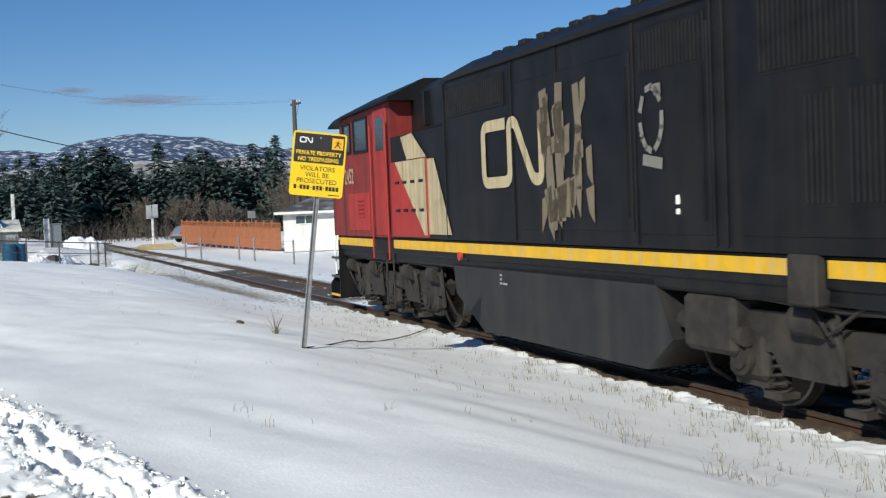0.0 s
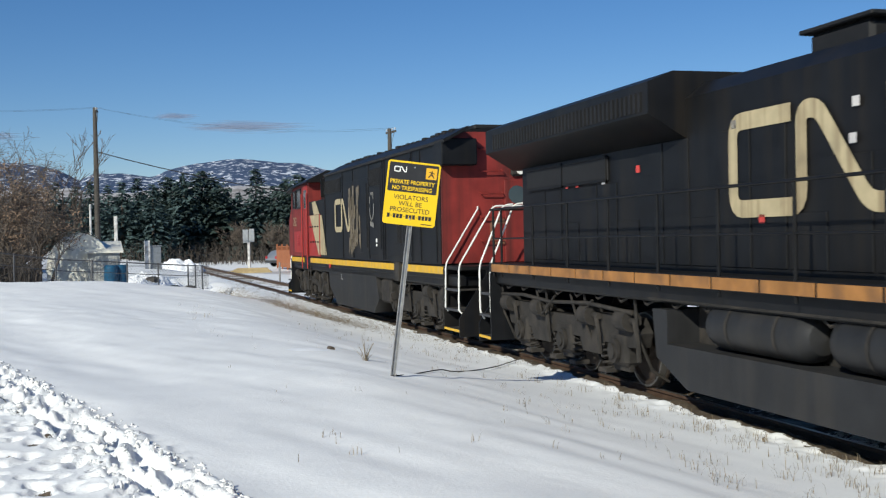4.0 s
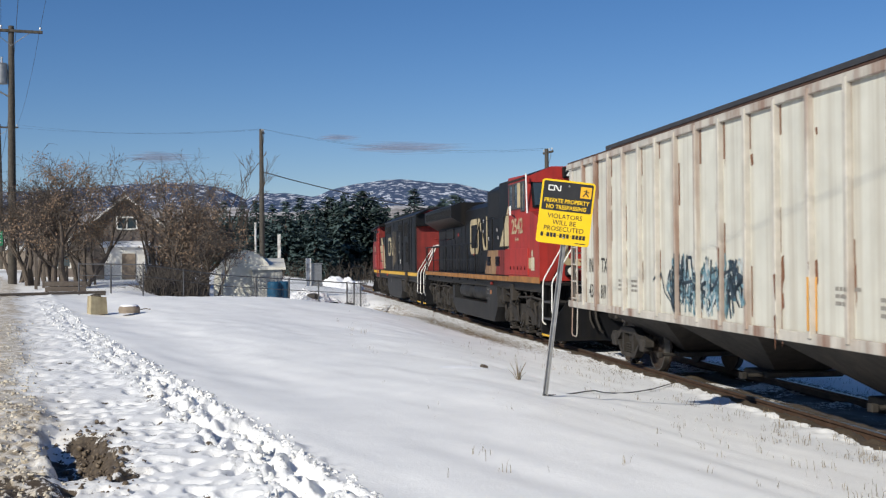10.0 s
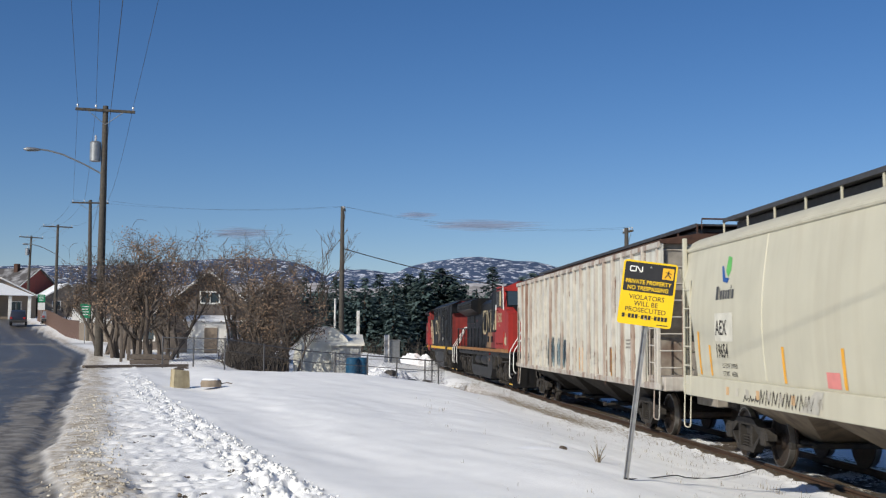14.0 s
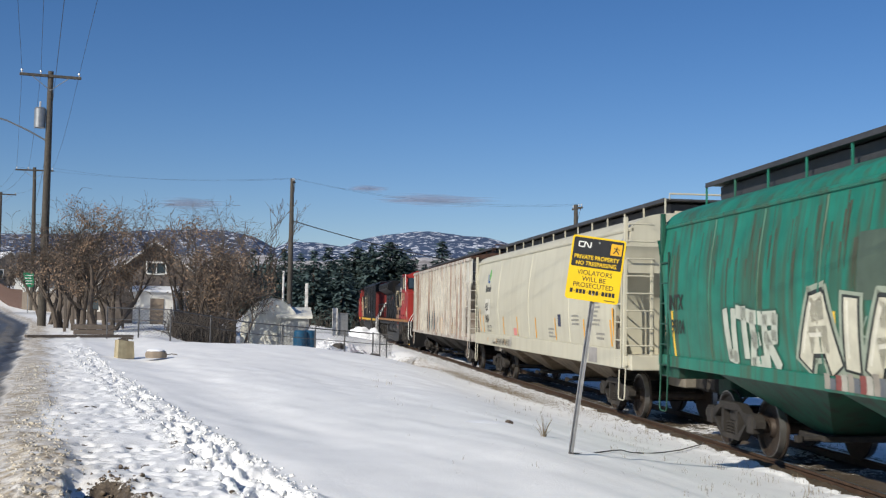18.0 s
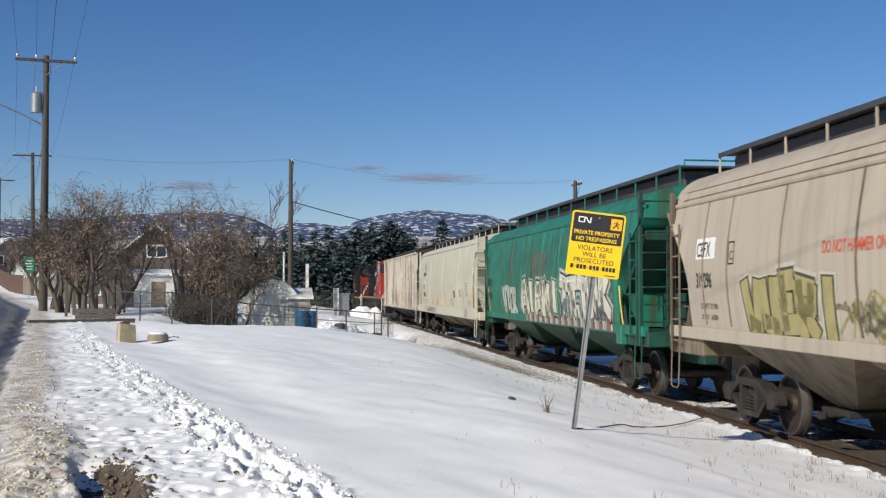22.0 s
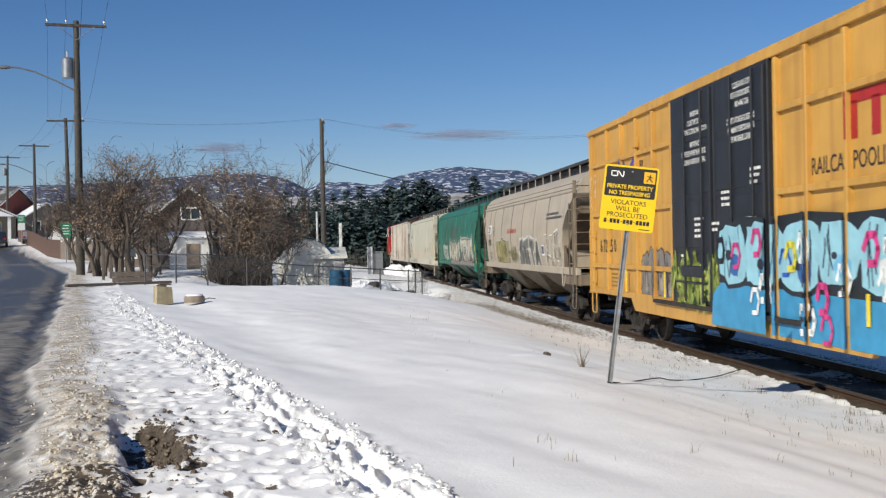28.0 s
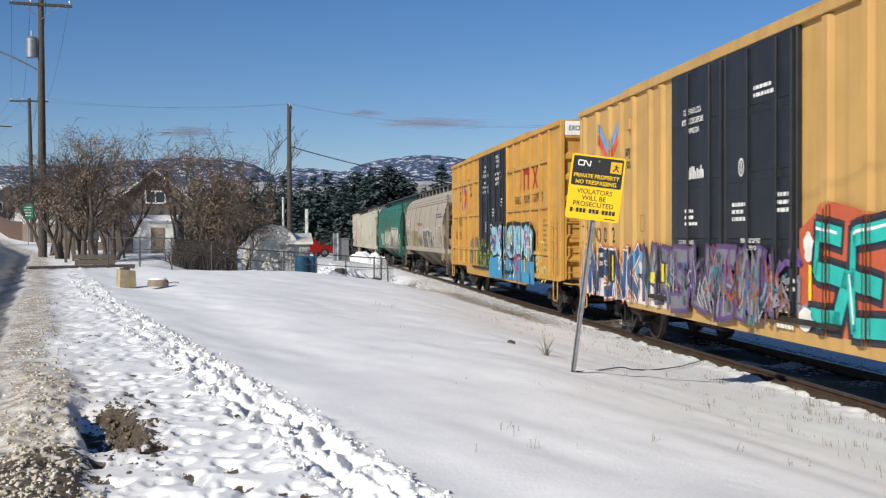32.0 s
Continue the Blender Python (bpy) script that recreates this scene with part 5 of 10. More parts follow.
def make_buildings():
    h = house("gabled_house", 8.2, 64, 4, 5.4, 8, 2.6, 4.75, SIDING_G, ROOFM, "grey-brown gabled house with white trim behind bushes", ((0.05, 2.95, 0.95, 0.55), (1.6, 1.0, 0.8, 0.9)), base=1.05)
    pc = part("porch", Mesh().box(-1.0, 1.1, -1.6, -0.02, -0.4, 1.9, 0.02), SIDING_W, h, "white porch with steps")
    part("porch_roof", Mesh().prism([(-1.75, 2.0), (0.0, 2.25), (0.0, 2.1), (-1.75, 1.88)], "x", -1.2, 1.3), SNOWM, pc)
    part("door", Mesh().box(-0.1, 0.6, -1.66, -1.6, -0.3, 1.55, 0.01), CREAMW, pc)
    part("step", Mesh().box(-0.6, 1.0, -2.3, -1.6, -0.5, 0.0, 0.02).box(-0.6, 1.0, -2.8, -2.3, -0.6, -0.2, 0.02), SNOWM, pc)
    hb = house("side_wing", 10.2, 70, 4, 6.5, 6, 2.3, 3.4, SIDING_G, ROOFM, "low grey house wing with snowy roof", ((-1.2, 0.8, 0.9, 0.9),), base=1.1, gable_front=False)
    # garage by the track, half hidden by the train
    x, y = spot(-14.9, 70)
    g = empty("white_garage", pose(x, y, -0.35, 0, 0, -14))
    tagged(g, "small white garage with dark hipped roof beside the cedar fence", "building")
    part("wall", Mesh().box(-3.6, 3.6, 0, 6, -0.6, 2.48), SIDING_W, g, "white lapped siding")
    for k in range(11):
        part("siding_board", Mesh().prism([(0.0, 0.05 + 0.22 * k), (-0.025, 0.05 + 0.22 * k), (0.0, 0.26 + 0.22 * k)], "x", -3.6, 3.6), SIDING_W, g)
    part("roof", Mesh().add([(-4.1, -0.5, 2.42), (4.1, -0.5, 2.42), (4.1, 6.5, 2.42), (-4.1, 6.5, 2.42), (-1.6, 3, 3.45), (1.6, 3, 3.45)], [(0, 1, 5, 4), (1, 2, 5), (2, 3, 4, 5), (3, 0, 4), (0, 3, 2, 1)]), ROOFM, g, "dark hipped shingle roof")
    part("fascia", Mesh().box(-4.12, 4.12, -0.54, -0.5, 2.30, 2.46, 0.005).box(-4.14, -4.10, -0.5, 6.5, 2.30, 2.46, 0.005), SIDING_W, g, "white fascia board")
    win = part("window", Mesh().box(-2.9, -1.6, -0.06, 0.0, 1.65, 2.25, 0.01), SIDING_W, g, "white framed window")
    part("pane", Mesh().box(-2.82, -2.28, -0.07, -0.055, 1.72, 2.18).box(-2.22, -1.68, -0.07, -0.055, 1.72, 2.18), GLASS, win)
    part("door_panel", Mesh().box(-1.0, 1.6, -0.05, 0.0, -0.2, 1.95, 0.01), SIDING_W, g, "white garage door")
    part("foundation", Mesh().box(-3.65, 3.65, -0.1, 6.1, -0.7, 0.0, 0.02), mat("foundation_concrete", (0.22, 0.22, 0.21), 0.85), g)
    st = empty("timber_stack", ground_pose(-5.6, 82, -8))
    tagged(st, "low stack of pale planks lying in the snow", "timber")
    for k in range(4):
        part("plank", Mesh().box(-1.5 + 0.2 * k, 1.6 - 0.1 * k, -0.5, 0.4, 0.02 + 0.09 * k, 0.10 + 0.09 * k, 0.01), mat("pale_planks", (0.42, 0.32, 0.17), 0.8), st)
    # far street on the left
    b = house("red_barn", 16.2, 172, 66, 8.5, 9, 4.0, 6.8, BRICKM, ROOFM, "red barn with grey gable roof at the street's end", ((2.5, 1.2, 1.2, 1.4),), snow_roof=False)
    part("chimney", Mesh().box(-1.0, -0.4, 3, 3.7, 5.6, 7.4, 0.04), RUST, b)
    p = house("portico_house", 17.9, 160, 20, 9, 9, 3.2, 5.4, CREAMW, SNOWM, "cream house with snowy portico roof", ((-2, 1.0, 1.2, 1.2), (2, 1.0, 1.2, 1.2)))
    for x in (-3.6, -1.2, 1.2, 3.6):
        part("column", Mesh().box(x - 0.2, x + 0.2, -1.6, -1.2, -0.3, 3.0, 0.02), SIDING_W, p)
    part("portico_roof", Mesh().prism([(-4.2, 3.0), (4.2, 3.0), (0, 4.6)], "y", -1.9, 0), SNOWM, p)
    house("snowy_roof_house", 14.9, 165, 30, 6, 6.5, 2.8, 4.6, CREAMW, ROOFM, "house with snow-covered roof among bare trees", ((-1.4, 1.0, 1.0, 1.1), (1.2, 1.0, 1.0, 1.1)), snow_roof=True)
    house("snowy_roof_house", 12.6, 140, 10, 10, 8, 3.0, 5.2, SIDING_W, ROOFM, "low white house with snow-covered roof", ((-2, 1.2, 1.1, 1.2), (1.6, 1.2, 1.1, 1.2)), snow_roof=True, gable_front=False)


def make_greenhouse():
    """A hooped shed under a white sheet with a lean-to, barrels and a snow heap."""
    sheet = mat("white_plastic_sheet", (0.76, 0.74, 0.66), 0.6, vary=0.12, scale=2.5, bump=0.5, bscale=6, dark=(0.45, 0.41, 0.32), darkamt=0.5, darkscale=2.5)
    tin = mat("corrugated_tin", (0.42, 0.42, 0.40), 0.55, metal=0.2, vary=0.15, bump=0.1)
    x, y = spot(2.35, 52)
    g = empty("hoop_shed", pose(x, y, 0.25, 0, 0, 2))
    tagged(g, "hooped garden shed under white sheeting with metal lean-to", "shed")
    rings = []
    for yy in np.linspace(0, 4, 5):
        ring = []
        for k in range(15):
            q = k / 14
            t = math.pi * q
            ring.append((-0.15 - 1.35 * math.cos(t) * (1.0 + 0.04 * math.sin(5 * t + yy)), yy, 2.42 * math.sin(t) ** 0.62 + 0.03 * math.sin(9 * q + yy)))
        rings.append(ring)
    m = Mesh()
    m.loft(rings, close=False, caps=False)
    n = 15
    m.add(rings[0], [tuple(range(n))])
    m.add(rings[-1], [tuple(range(n))[::-1]])
    part("sheet_cover", m, sheet, g, "white plastic sheeting over hoops")
    part("ridge_snow", Mesh().loft([[(-0.2 + a * 1.15, yy, b) for a, b in ((-0.7, 2.28), (-0.45, 2.45), (0, 2.56), (0.5, 2.4), (0.75, 2.2))] for yy in (-0.05, 2, 4.05)], close=False, caps=False), SNOWM, g, "snow on the ridge")
    le = part("lean_to", Mesh().box(0.2, 1.55, -0.6, 3, -0.3, 1.55, 0.015), tin, g, "grey metal lean-to")
    part("lean_to_roof", Mesh().prism([(-0.75, 1.5), (3.1, 1.95), (3.1, 2.02), (-0.75, 1.60)], "x", 0.1, 1.7), sheet, le)
    for k in range(9):
        part("rib", Mesh().box(0.24 + 0.15 * k, 0.27 + 0.15 * k, -0.625, -0.6, -0.3, 1.5), tin, le)
    blue = mat("blue_plastic", (0.012, 0.075, 0.15), 0.45, vary=0.1, bump=0.05)
    for k, (bx, by) in enumerate(((1.05, 49.6), (0.6, 49.9))):
        xx, yy = spot(bx, by)
        b = empty("blue_barrel", pose(xx, yy, 0.35))
        tagged(b, "dark blue plastic barrel beside the shed", "barrel", "blue barrels by the shed")
        part("body", Mesh().loft([[(q * math.cos(t), q * math.sin(t), z) for t in np.linspace(0, 6.283, 17)[:-1]] for q, z in ((0.25, 0), (0.29, 0.1), (0.30, 0.3), (0.285, 0.32), (0.30, 0.35), (0.30, 0.6), (0.285, 0.62), (0.29, 0.66), (0.28, 0.84), (0.24, 0.88))]), blue, b)
        part("lid", Mesh().cyl((0, 0, 0.87), (0, 0, 0.9), 0.24, 16), blue, b)


def snow_heap(bearing, metres, w, h, seed, label):
    x, y = spot(bearing, metres)
    rng = np.random.RandomState(seed)
    n = 34
    V, F = [], []
    for i in range(n):
        for j in range(n):
            a, b = i / (n - 1) * 2 - 1, j / (n - 1) * 2 - 1
            k = max(0, 1 - a * a - b * b)
            V.append((x + a * w / 2, y + b * w / 2, ground_z(x + a * w / 2, y + b * w / 2) - 0.05 + h * k ** 0.6 * (0.75 + 0.3 * float(grain(a * w, b * w, 0.55, seed)) + 0.16 * float(grain(a * w, b * w, 0.2, seed + 9)))))
    for i in range(n - 1):
        for j in range(n - 1):
            F.append((i * n + j, (i + 1) * n + j, (i + 1) * n + j + 1, i * n + j + 1))
    tagged(part("snow_mound", Mesh().add(V, F), SNOWM), label, "snow heap", "heaps of ploughed snow")


def make_crossing():
    """The road crossing down the line: masts, cabinet, signs seen from behind, snow heaps, fence posts."""
    worn = mat("worn_white_mast", (0.62, 0.61, 0.58), 0.55, vary=0.12, scale=5, bump=0.1, dark=(0.12, 0.10, 0.09), darkamt=0.8, darkscale=3)
    x, y = spot(0.78, 76)
    m = empty("crossing_mast", pose(x, y, 0.3))
    tagged(m, "worn white crossing mast", "mast")
    part("mast", Mesh().cyl((0, 0, -0.5), (0, 0, 2.2), 0.09, 10).box(-0.11, 0.11, -0.05, 0.05, 1.6, 3.6, 0.02), worn, m)
    x, y = spot(1.95, 76)
    m = empty("marker_post", pose(x, y, 0.4))
    tagged(m, "thin white marker post beside the pole", "post")
    part("post", Mesh().cyl((0, 0, 0), (0, 0, 4.3), 0.07, 8), worn, m)
    x, y = spot(-0.95, 78)
    c = empty("signal_cabinet", pose(x, y, 0.45, 0, 0, 8))
    tagged(c, "small grey-white signal cabinet beside a stout post", "cabinet")
    part("body", Mesh().box(-0.1, 0.55, 0.1, 0.7, 0.1, 1.45, 0.02), STEEL, c)
    part("roof", Mesh().box(-0.16, 0.6, 0.04, 0.76, 1.45, 1.52, 0.01), STEEL, c)
    part("post", Mesh().box(-0.55, -0.2, -0.1, 0.15, -0.3, 1.85, 0.03), worn, c)
    part("foot", Mesh().box(-0.15, 0.6, 0.05, 0.75, -0.3, 0.1, 0.01), STEEL, c)
    x, y = spot(-5.6, 86)
    s = empty("crossing_sign", pose(x, y, -0.1, 0, 0, -20))
    tagged(s, "back of two grey sign panels on a white post", "sign")
    part("post", Mesh().box(-0.09, 0.09, -0.09, 0.09, -0.2, 2.9, 0.02), worn, s)
    part("panel", Mesh().box(-0.42, 0.0, -0.16, -0.12, 2.1, 3.1, 0.01), STEEL, s)
    part("panel", Mesh().box(0.04, 0.46, -0.14, -0.10, 2.15, 3.15, 0.01), STEEL, s)
    x, y = spot(-10.4, 84)
    s = empty("small_sign", pose(x, y, -0.3, 0, 0, -8))
    tagged(s, "small square grey sign panel on a thin post", "sign")
    part("post", Mesh().cyl((0, 0, 0), (0, 0, 2.4), 0.03, 6), STEEL, s)
    part("panel", Mesh().box(-0.28, 0.28, -0.03, 0.0, 2.05, 2.6, 0.01), STEEL, s)
    snow_heap(-2.4, 84, 3.4, 1.0, 3, "heap of ploughed snow beside the road")
    snow_heap(-0.9, 66, 3.4, 0.7, 6, "snow heap over the ditch")
    snow_heap(-2.3, 58, 3.0, 0.55, 7, "snow heap over the ditch")
    rockm = mat("dark_wet_rock", (0.07, 0.062, 0.055), 0.8, vary=0.35, scale=5, bump=0.4)
    rng = random.Random(8)
    for a, r, w in ((-1.9, 57.6, 0.8), (-2.7, 58.4, 0.55), (-0.9, 65, 0.7), (-0.2, 50, 0.45)):
        xx, yy = spot(a, r)
        k = [1 + rng.uniform(-0.25, 0.25) for q in range(9)]
        m = Mesh().loft([[(w / 2 * f * k[i] * math.cos(6.283 * i / 9), w / 2 * f * k[i] * math.sin(6.283 * i / 9), z * w) for i in range(9)] for f, z in ((0.9, -0.4), (1.0, -0.05), (0.8, 0.10), (0.45, 0.17))])
        tagged(part("rock", m, rockm, None, "", pose(xx, yy, ground_z(xx, yy) + (0.45 if r > 52 else 0.1))), "dark wet rock showing through the snow", "rock", "rocks in the snowy ditch")
    gal = mat("short_fence_post", (0.25, 0.24, 0.23), 0.6, metal=0.4, vary=0.2)
    f = empty("wire_fence")
    tagged(f, "row of short pipe posts with wire along the track", "fence")
    prev = None
    for a, r in ((-7.1, 61), (-7.85, 60), (-9.7, 57), (-10.45, 56), (-12.4, 53)):
        xx, yy = spot(a, r)
        z = ground_z(xx, yy)
        part("fence_post", Mesh().cyl((xx, yy, z - 0.3), (xx, yy, z + 1.15), 0.045, 8), gal, f)
        if prev:
            part("wire", Mesh().cyl(prev, (xx, yy, z + 1.05), 0.008, 4), gal, f)
        prev = (xx, yy, z + 1.05)
    # red-stained board fence with a lattice top
    redw = mat("red_cedar_boards", (0.34, 0.125, 0.055), 0.7, vary=0.18, scale=6, bump=0.25, streak=3, dark=(0.22, 0.075, 0.035), darkamt=0.5)
    xa, ya = spot(-7.0, 96)
    xb, yb = spot(-11.8, 73)
    f = empty("cedar_fence")
    tagged(f, "red-brown cedar board fence with lattice top", "fence")
    n = 15
    an = math.degrees(math.atan2(yb - ya, xb - xa))
    for k in range(n):
        q = (k + 0.5) / n
        x, y, z = xa + (xb - xa) * q, ya + (yb - ya) * q, -0.12 - 0.25 * q
        step = math.hypot(xb - xa, yb - ya) / n
        p = pose(x, y, z, 0, 0, an)
        pn = part("panel", Mesh().box(-step / 2 + 0.02, step / 2 - 0.02, -0.02, 0.02, 0.05, 1.42, 0.01), redw, f, "", p)
        for j in range(8):
            part("board", Mesh().box(-step / 2 + 0.03 + j * step / 8, -step / 2 + (j + 1) * step / 8 - 0.01, -0.045, -0.02, 0.06, 1.40, 0.006), redw, pn)
        part("post", Mesh().box(-step / 2 - 0.06, -step / 2 + 0.06, -0.06, 0.06, -0.3, 1.95, 0.01), redw, f, "", p)
        lt = Mesh()
        for j in range(int(step / 0.16)):
            a = -step / 2 + 0.16 * j
            lt.cyl((a, 0, 1.45), (a + 0.3, 0, 1.75), 0.014, 4).cyl((a + 0.3, 0.01, 1.45), (a, 0.01, 1.75), 0.014, 4)
        lt.box(-step / 2, step / 2, -0.03, 0.03, 1.42, 1.47).box(-step / 2, step / 2, -0.03, 0.03, 1.74, 1.80)
        part("lattice", lt, redw, f, "", p)


# ---- vehicles ----
def road_car(name, label, color, m, tall=1.45):
    """A closed car: body, cabin glass, bumpers, lamps, four wheels."""
    c = empty(name, m)
    tagged(c, label, "car")
    body = mat("car_paint_" + name, color, 0.3, metal=0.2, vary=0.04, bump=0.0, spec=0.6)
    t = tall
    prof = [(-2.2, 0.35), (-2.22, 0.75), (-2.05, 0.95), (-1.7, t - 0.12), (-1.2, t), (0.35, t), (1.05, 0.98), (2.0, 0.86), (2.2, 0.68), (2.2, 0.35)]
    rings = []
    for x, k in ((-0.86, 0.93), (-0.80, 1.0), (0.80, 1.0), (0.86, 0.93)):
        rings.append([(x * (0.86 if z > 1.0 else 1.0), y, 0.35 + (z - 0.35) * k) for y, z in prof])
    part("body", Mesh().loft(rings), body, c, "glossy painted body")
    for s in (-1, 1):
        part("side_window", Mesh().prism([(-1.55, 0.98), (-1.3, t - 0.12), (0.25, t - 0.12), (0.85, 0.98)], "x", s * 0.755, s * 0.775), GLASS, c)
        part("headlight", Mesh().box(s * 0.62 - 0.16, s * 0.62 + 0.16, 2.16, 2.23, 0.62, 0.78, 0.02), LAMP, c)
        part("tail_light", Mesh().box(s * 0.68 - 0.12, s * 0.68 + 0.12, -2.25, -2.18, 0.70, 0.92, 0.02), spray(0.4, 0.02, 0.02), c)
        for y in (-1.35, 1.35):
            w = part("wheel", Mesh().cyl((s * 0.70, y, 0.33), (s * 0.88, y, 0.33), 0.33, 20), mat("tyre_rubber", (0.02, 0.02, 0.02), 0.8), c)
            part("rim", Mesh().cyl((s * 0.87, y, 0.33), (s * 0.89, y, 0.33), 0.2, 14), STEEL, w)
    part("windscreen", Mesh().add([(-0.66, 0.44, t - 0.05), (0.66, 0.44, t - 0.05), (0.72, 1.06, 1.0), (-0.72, 1.06, 1.0)], [(0, 1, 2, 3)]), GLASS, c)
    part("rear_window", Mesh().add([(-0.66, -1.32, t - 0.06), (0.66, -1.32, t - 0.06), (0.72, -1.86, 1.02), (-0.72, -1.86, 1.02)], [(0, 1, 2, 3)]), GLASS, c)
    for a in (2.14, -2.28):
        part("bumper", Mesh().box(-0.84, 0.84, a, a + 0.14, 0.38, 0.56, 0.03), mat("bumper_plastic", (0.04, 0.04, 0.04), 0.6), c)
    part("number_plate", Mesh().box(-0.26, 0.26, 2.26, 2.28, 0.46, 0.58), WHITE, c)
    return c


RED_CAR = road_car("red_car", "red car that drives up to the crossing", (0.36, 0.015, 0.012), pose(-30, 92, 0.9), 1.6)
road_car("parked_suv", "dark parked van at the end of the street", (0.03, 0.035, 0.05), ground_pose(17.05, 136, 15), 1.7)
road_car("parked_car", "grey parked car at the end of the street", (0.22, 0.24, 0.27), ground_pose(15.65, 140, 15))
road_car("parked_car", "silver car parked behind the cedar fence", (0.35, 0.37, 0.40), ground_pose(-7.7, 101, -60))

# ---- trees ----
BARK = mat("grey_brown_bark", (0.10, 0.08, 0.065), 0.9, vary=0.3, scale=12, bump=0.4, bscale=30)
DRY = mat("dry_brown_leaves", (0.23, 0.155, 0.105), 0.8, vary=0.45, scale=2.2, bump=0.0, dark=(0.10, 0.075, 0.06), darkamt=0.7, darkscale=1.6)
TWIG = mat("grey_twigs", (0.105, 0.087, 0.073), 0.9, vary=0.3, scale=3, bump=0.0)
NEEDLE = mat("spruce_needles", (0.056, 0.090, 0.088), 0.75, vary=0.28, scale=1.2, bump=0.0)
NEEDLE2 = mat("pine_needles", (0.046, 0.072, 0.064), 0.75, vary=0.28, scale=1.2, bump=0.0)


def bare_tree(name, label, bearing, metres, height, spread, rng, stems=3, leaves=0, base=None, order=5, twig=0.012, group=""):
    """Stems that fork again and again into twigs, with dry leaves that cling in clumps where leaves is set."""
    x, y = spot(bearing, metres)
    z = ground_z(x, y) if base is None else base
    t = empty(name, pose(x, y, z))
    tagged(t, label, "tree", group)
    wood, thin, tips = Mesh(), Mesh(), []

    def grow(p, d, length, r, level):
        pts, rr = [p], [r]
        n = 4 if level < 2 else 3
        q = p.copy()
        for k in range(n):
            d = (d + Vector((rng.gauss(0, 0.16), rng.gauss(0, 0.16), rng.gauss(0.04, 0.08)))).normalized()
            q = q + d * length / n
            pts.append(q.copy())
            rr.append(max(twig * 0.6, r * (1 - 0.5 * (k + 1) / n)))
        (wood if level < 2 else thin).tube(pts, rr, 7 if level == 0 else 5 if level < 2 else 3)
        if level >= order - 2:
            tips.append((q, d))
            tips.append((pts[len(pts) // 2], d))
        if level >= order:
            return
        kids = rng.randint(2, 4) if level < order - 1 else rng.randint(2, 3)
        for k in range(kids):
            a = rng.uniform(0, 6.283)
            side_v = Vector((math.cos(a), math.sin(a), rng.uniform(-0.15, 0.5)))
            nd = (d + side_v * rng.uniform(0.45, 0.95) * spread).normalized()
            i = rng.randint(max(1, len(pts) - 3), len(pts) - 1)
            grow(pts[i].copy(), nd, length * rng.uniform(0.58, 0.80), max(twig * 0.7, rr[i] * 0.62), level + 1)
    for k in range(stems):
        a = 6.283 * k / stems + rng.uniform(-0.4, 0.4)
        d = Vector((math.cos(a) * 0.35 * spread, math.sin(a) * 0.35 * spread, 1)).normalized()
        grow(Vector((math.cos(a) * 0.15, math.sin(a) * 0.15, -0.2)), d, height * 0.36, 0.035 * height ** 0.8 / (1 + 0.25 * stems), 0)
    part("trunk", wood, BARK, t, "grey-brown stems and limbs")
    tagged(part("twig_work", thin, BARK, t, "fine bare twigs"), kind="stuff")
    if leaves:
        V, F = [], []
        for k in range(leaves):
            p, d = rng.choice(tips)
            c = p + Vector((rng.gauss(0, 0.13), rng.gauss(0, 0.13), rng.gauss(-0.05, 0.12)))
            u = Vector((rng.gauss(0, 1), rng.gauss(0, 1), rng.gauss(0, 1))).normalized() * rng.uniform(0.035, 0.075)
            w = u.orthogonal().normalized() * u.length * 0.6
            n = len(V)
            V += [c - u, c + w, c + u, c - w]
            F.append((n, n + 1, n + 2, n + 3))
        me = bpy.data.meshes.new("leaves")
        me.from_pydata([tuple(v) for v in V], [], F)
        me.materials.append(DRY)
        tagged(part("leaves", me, None, t, "dry brown leaves"), kind="stuff")
    return t


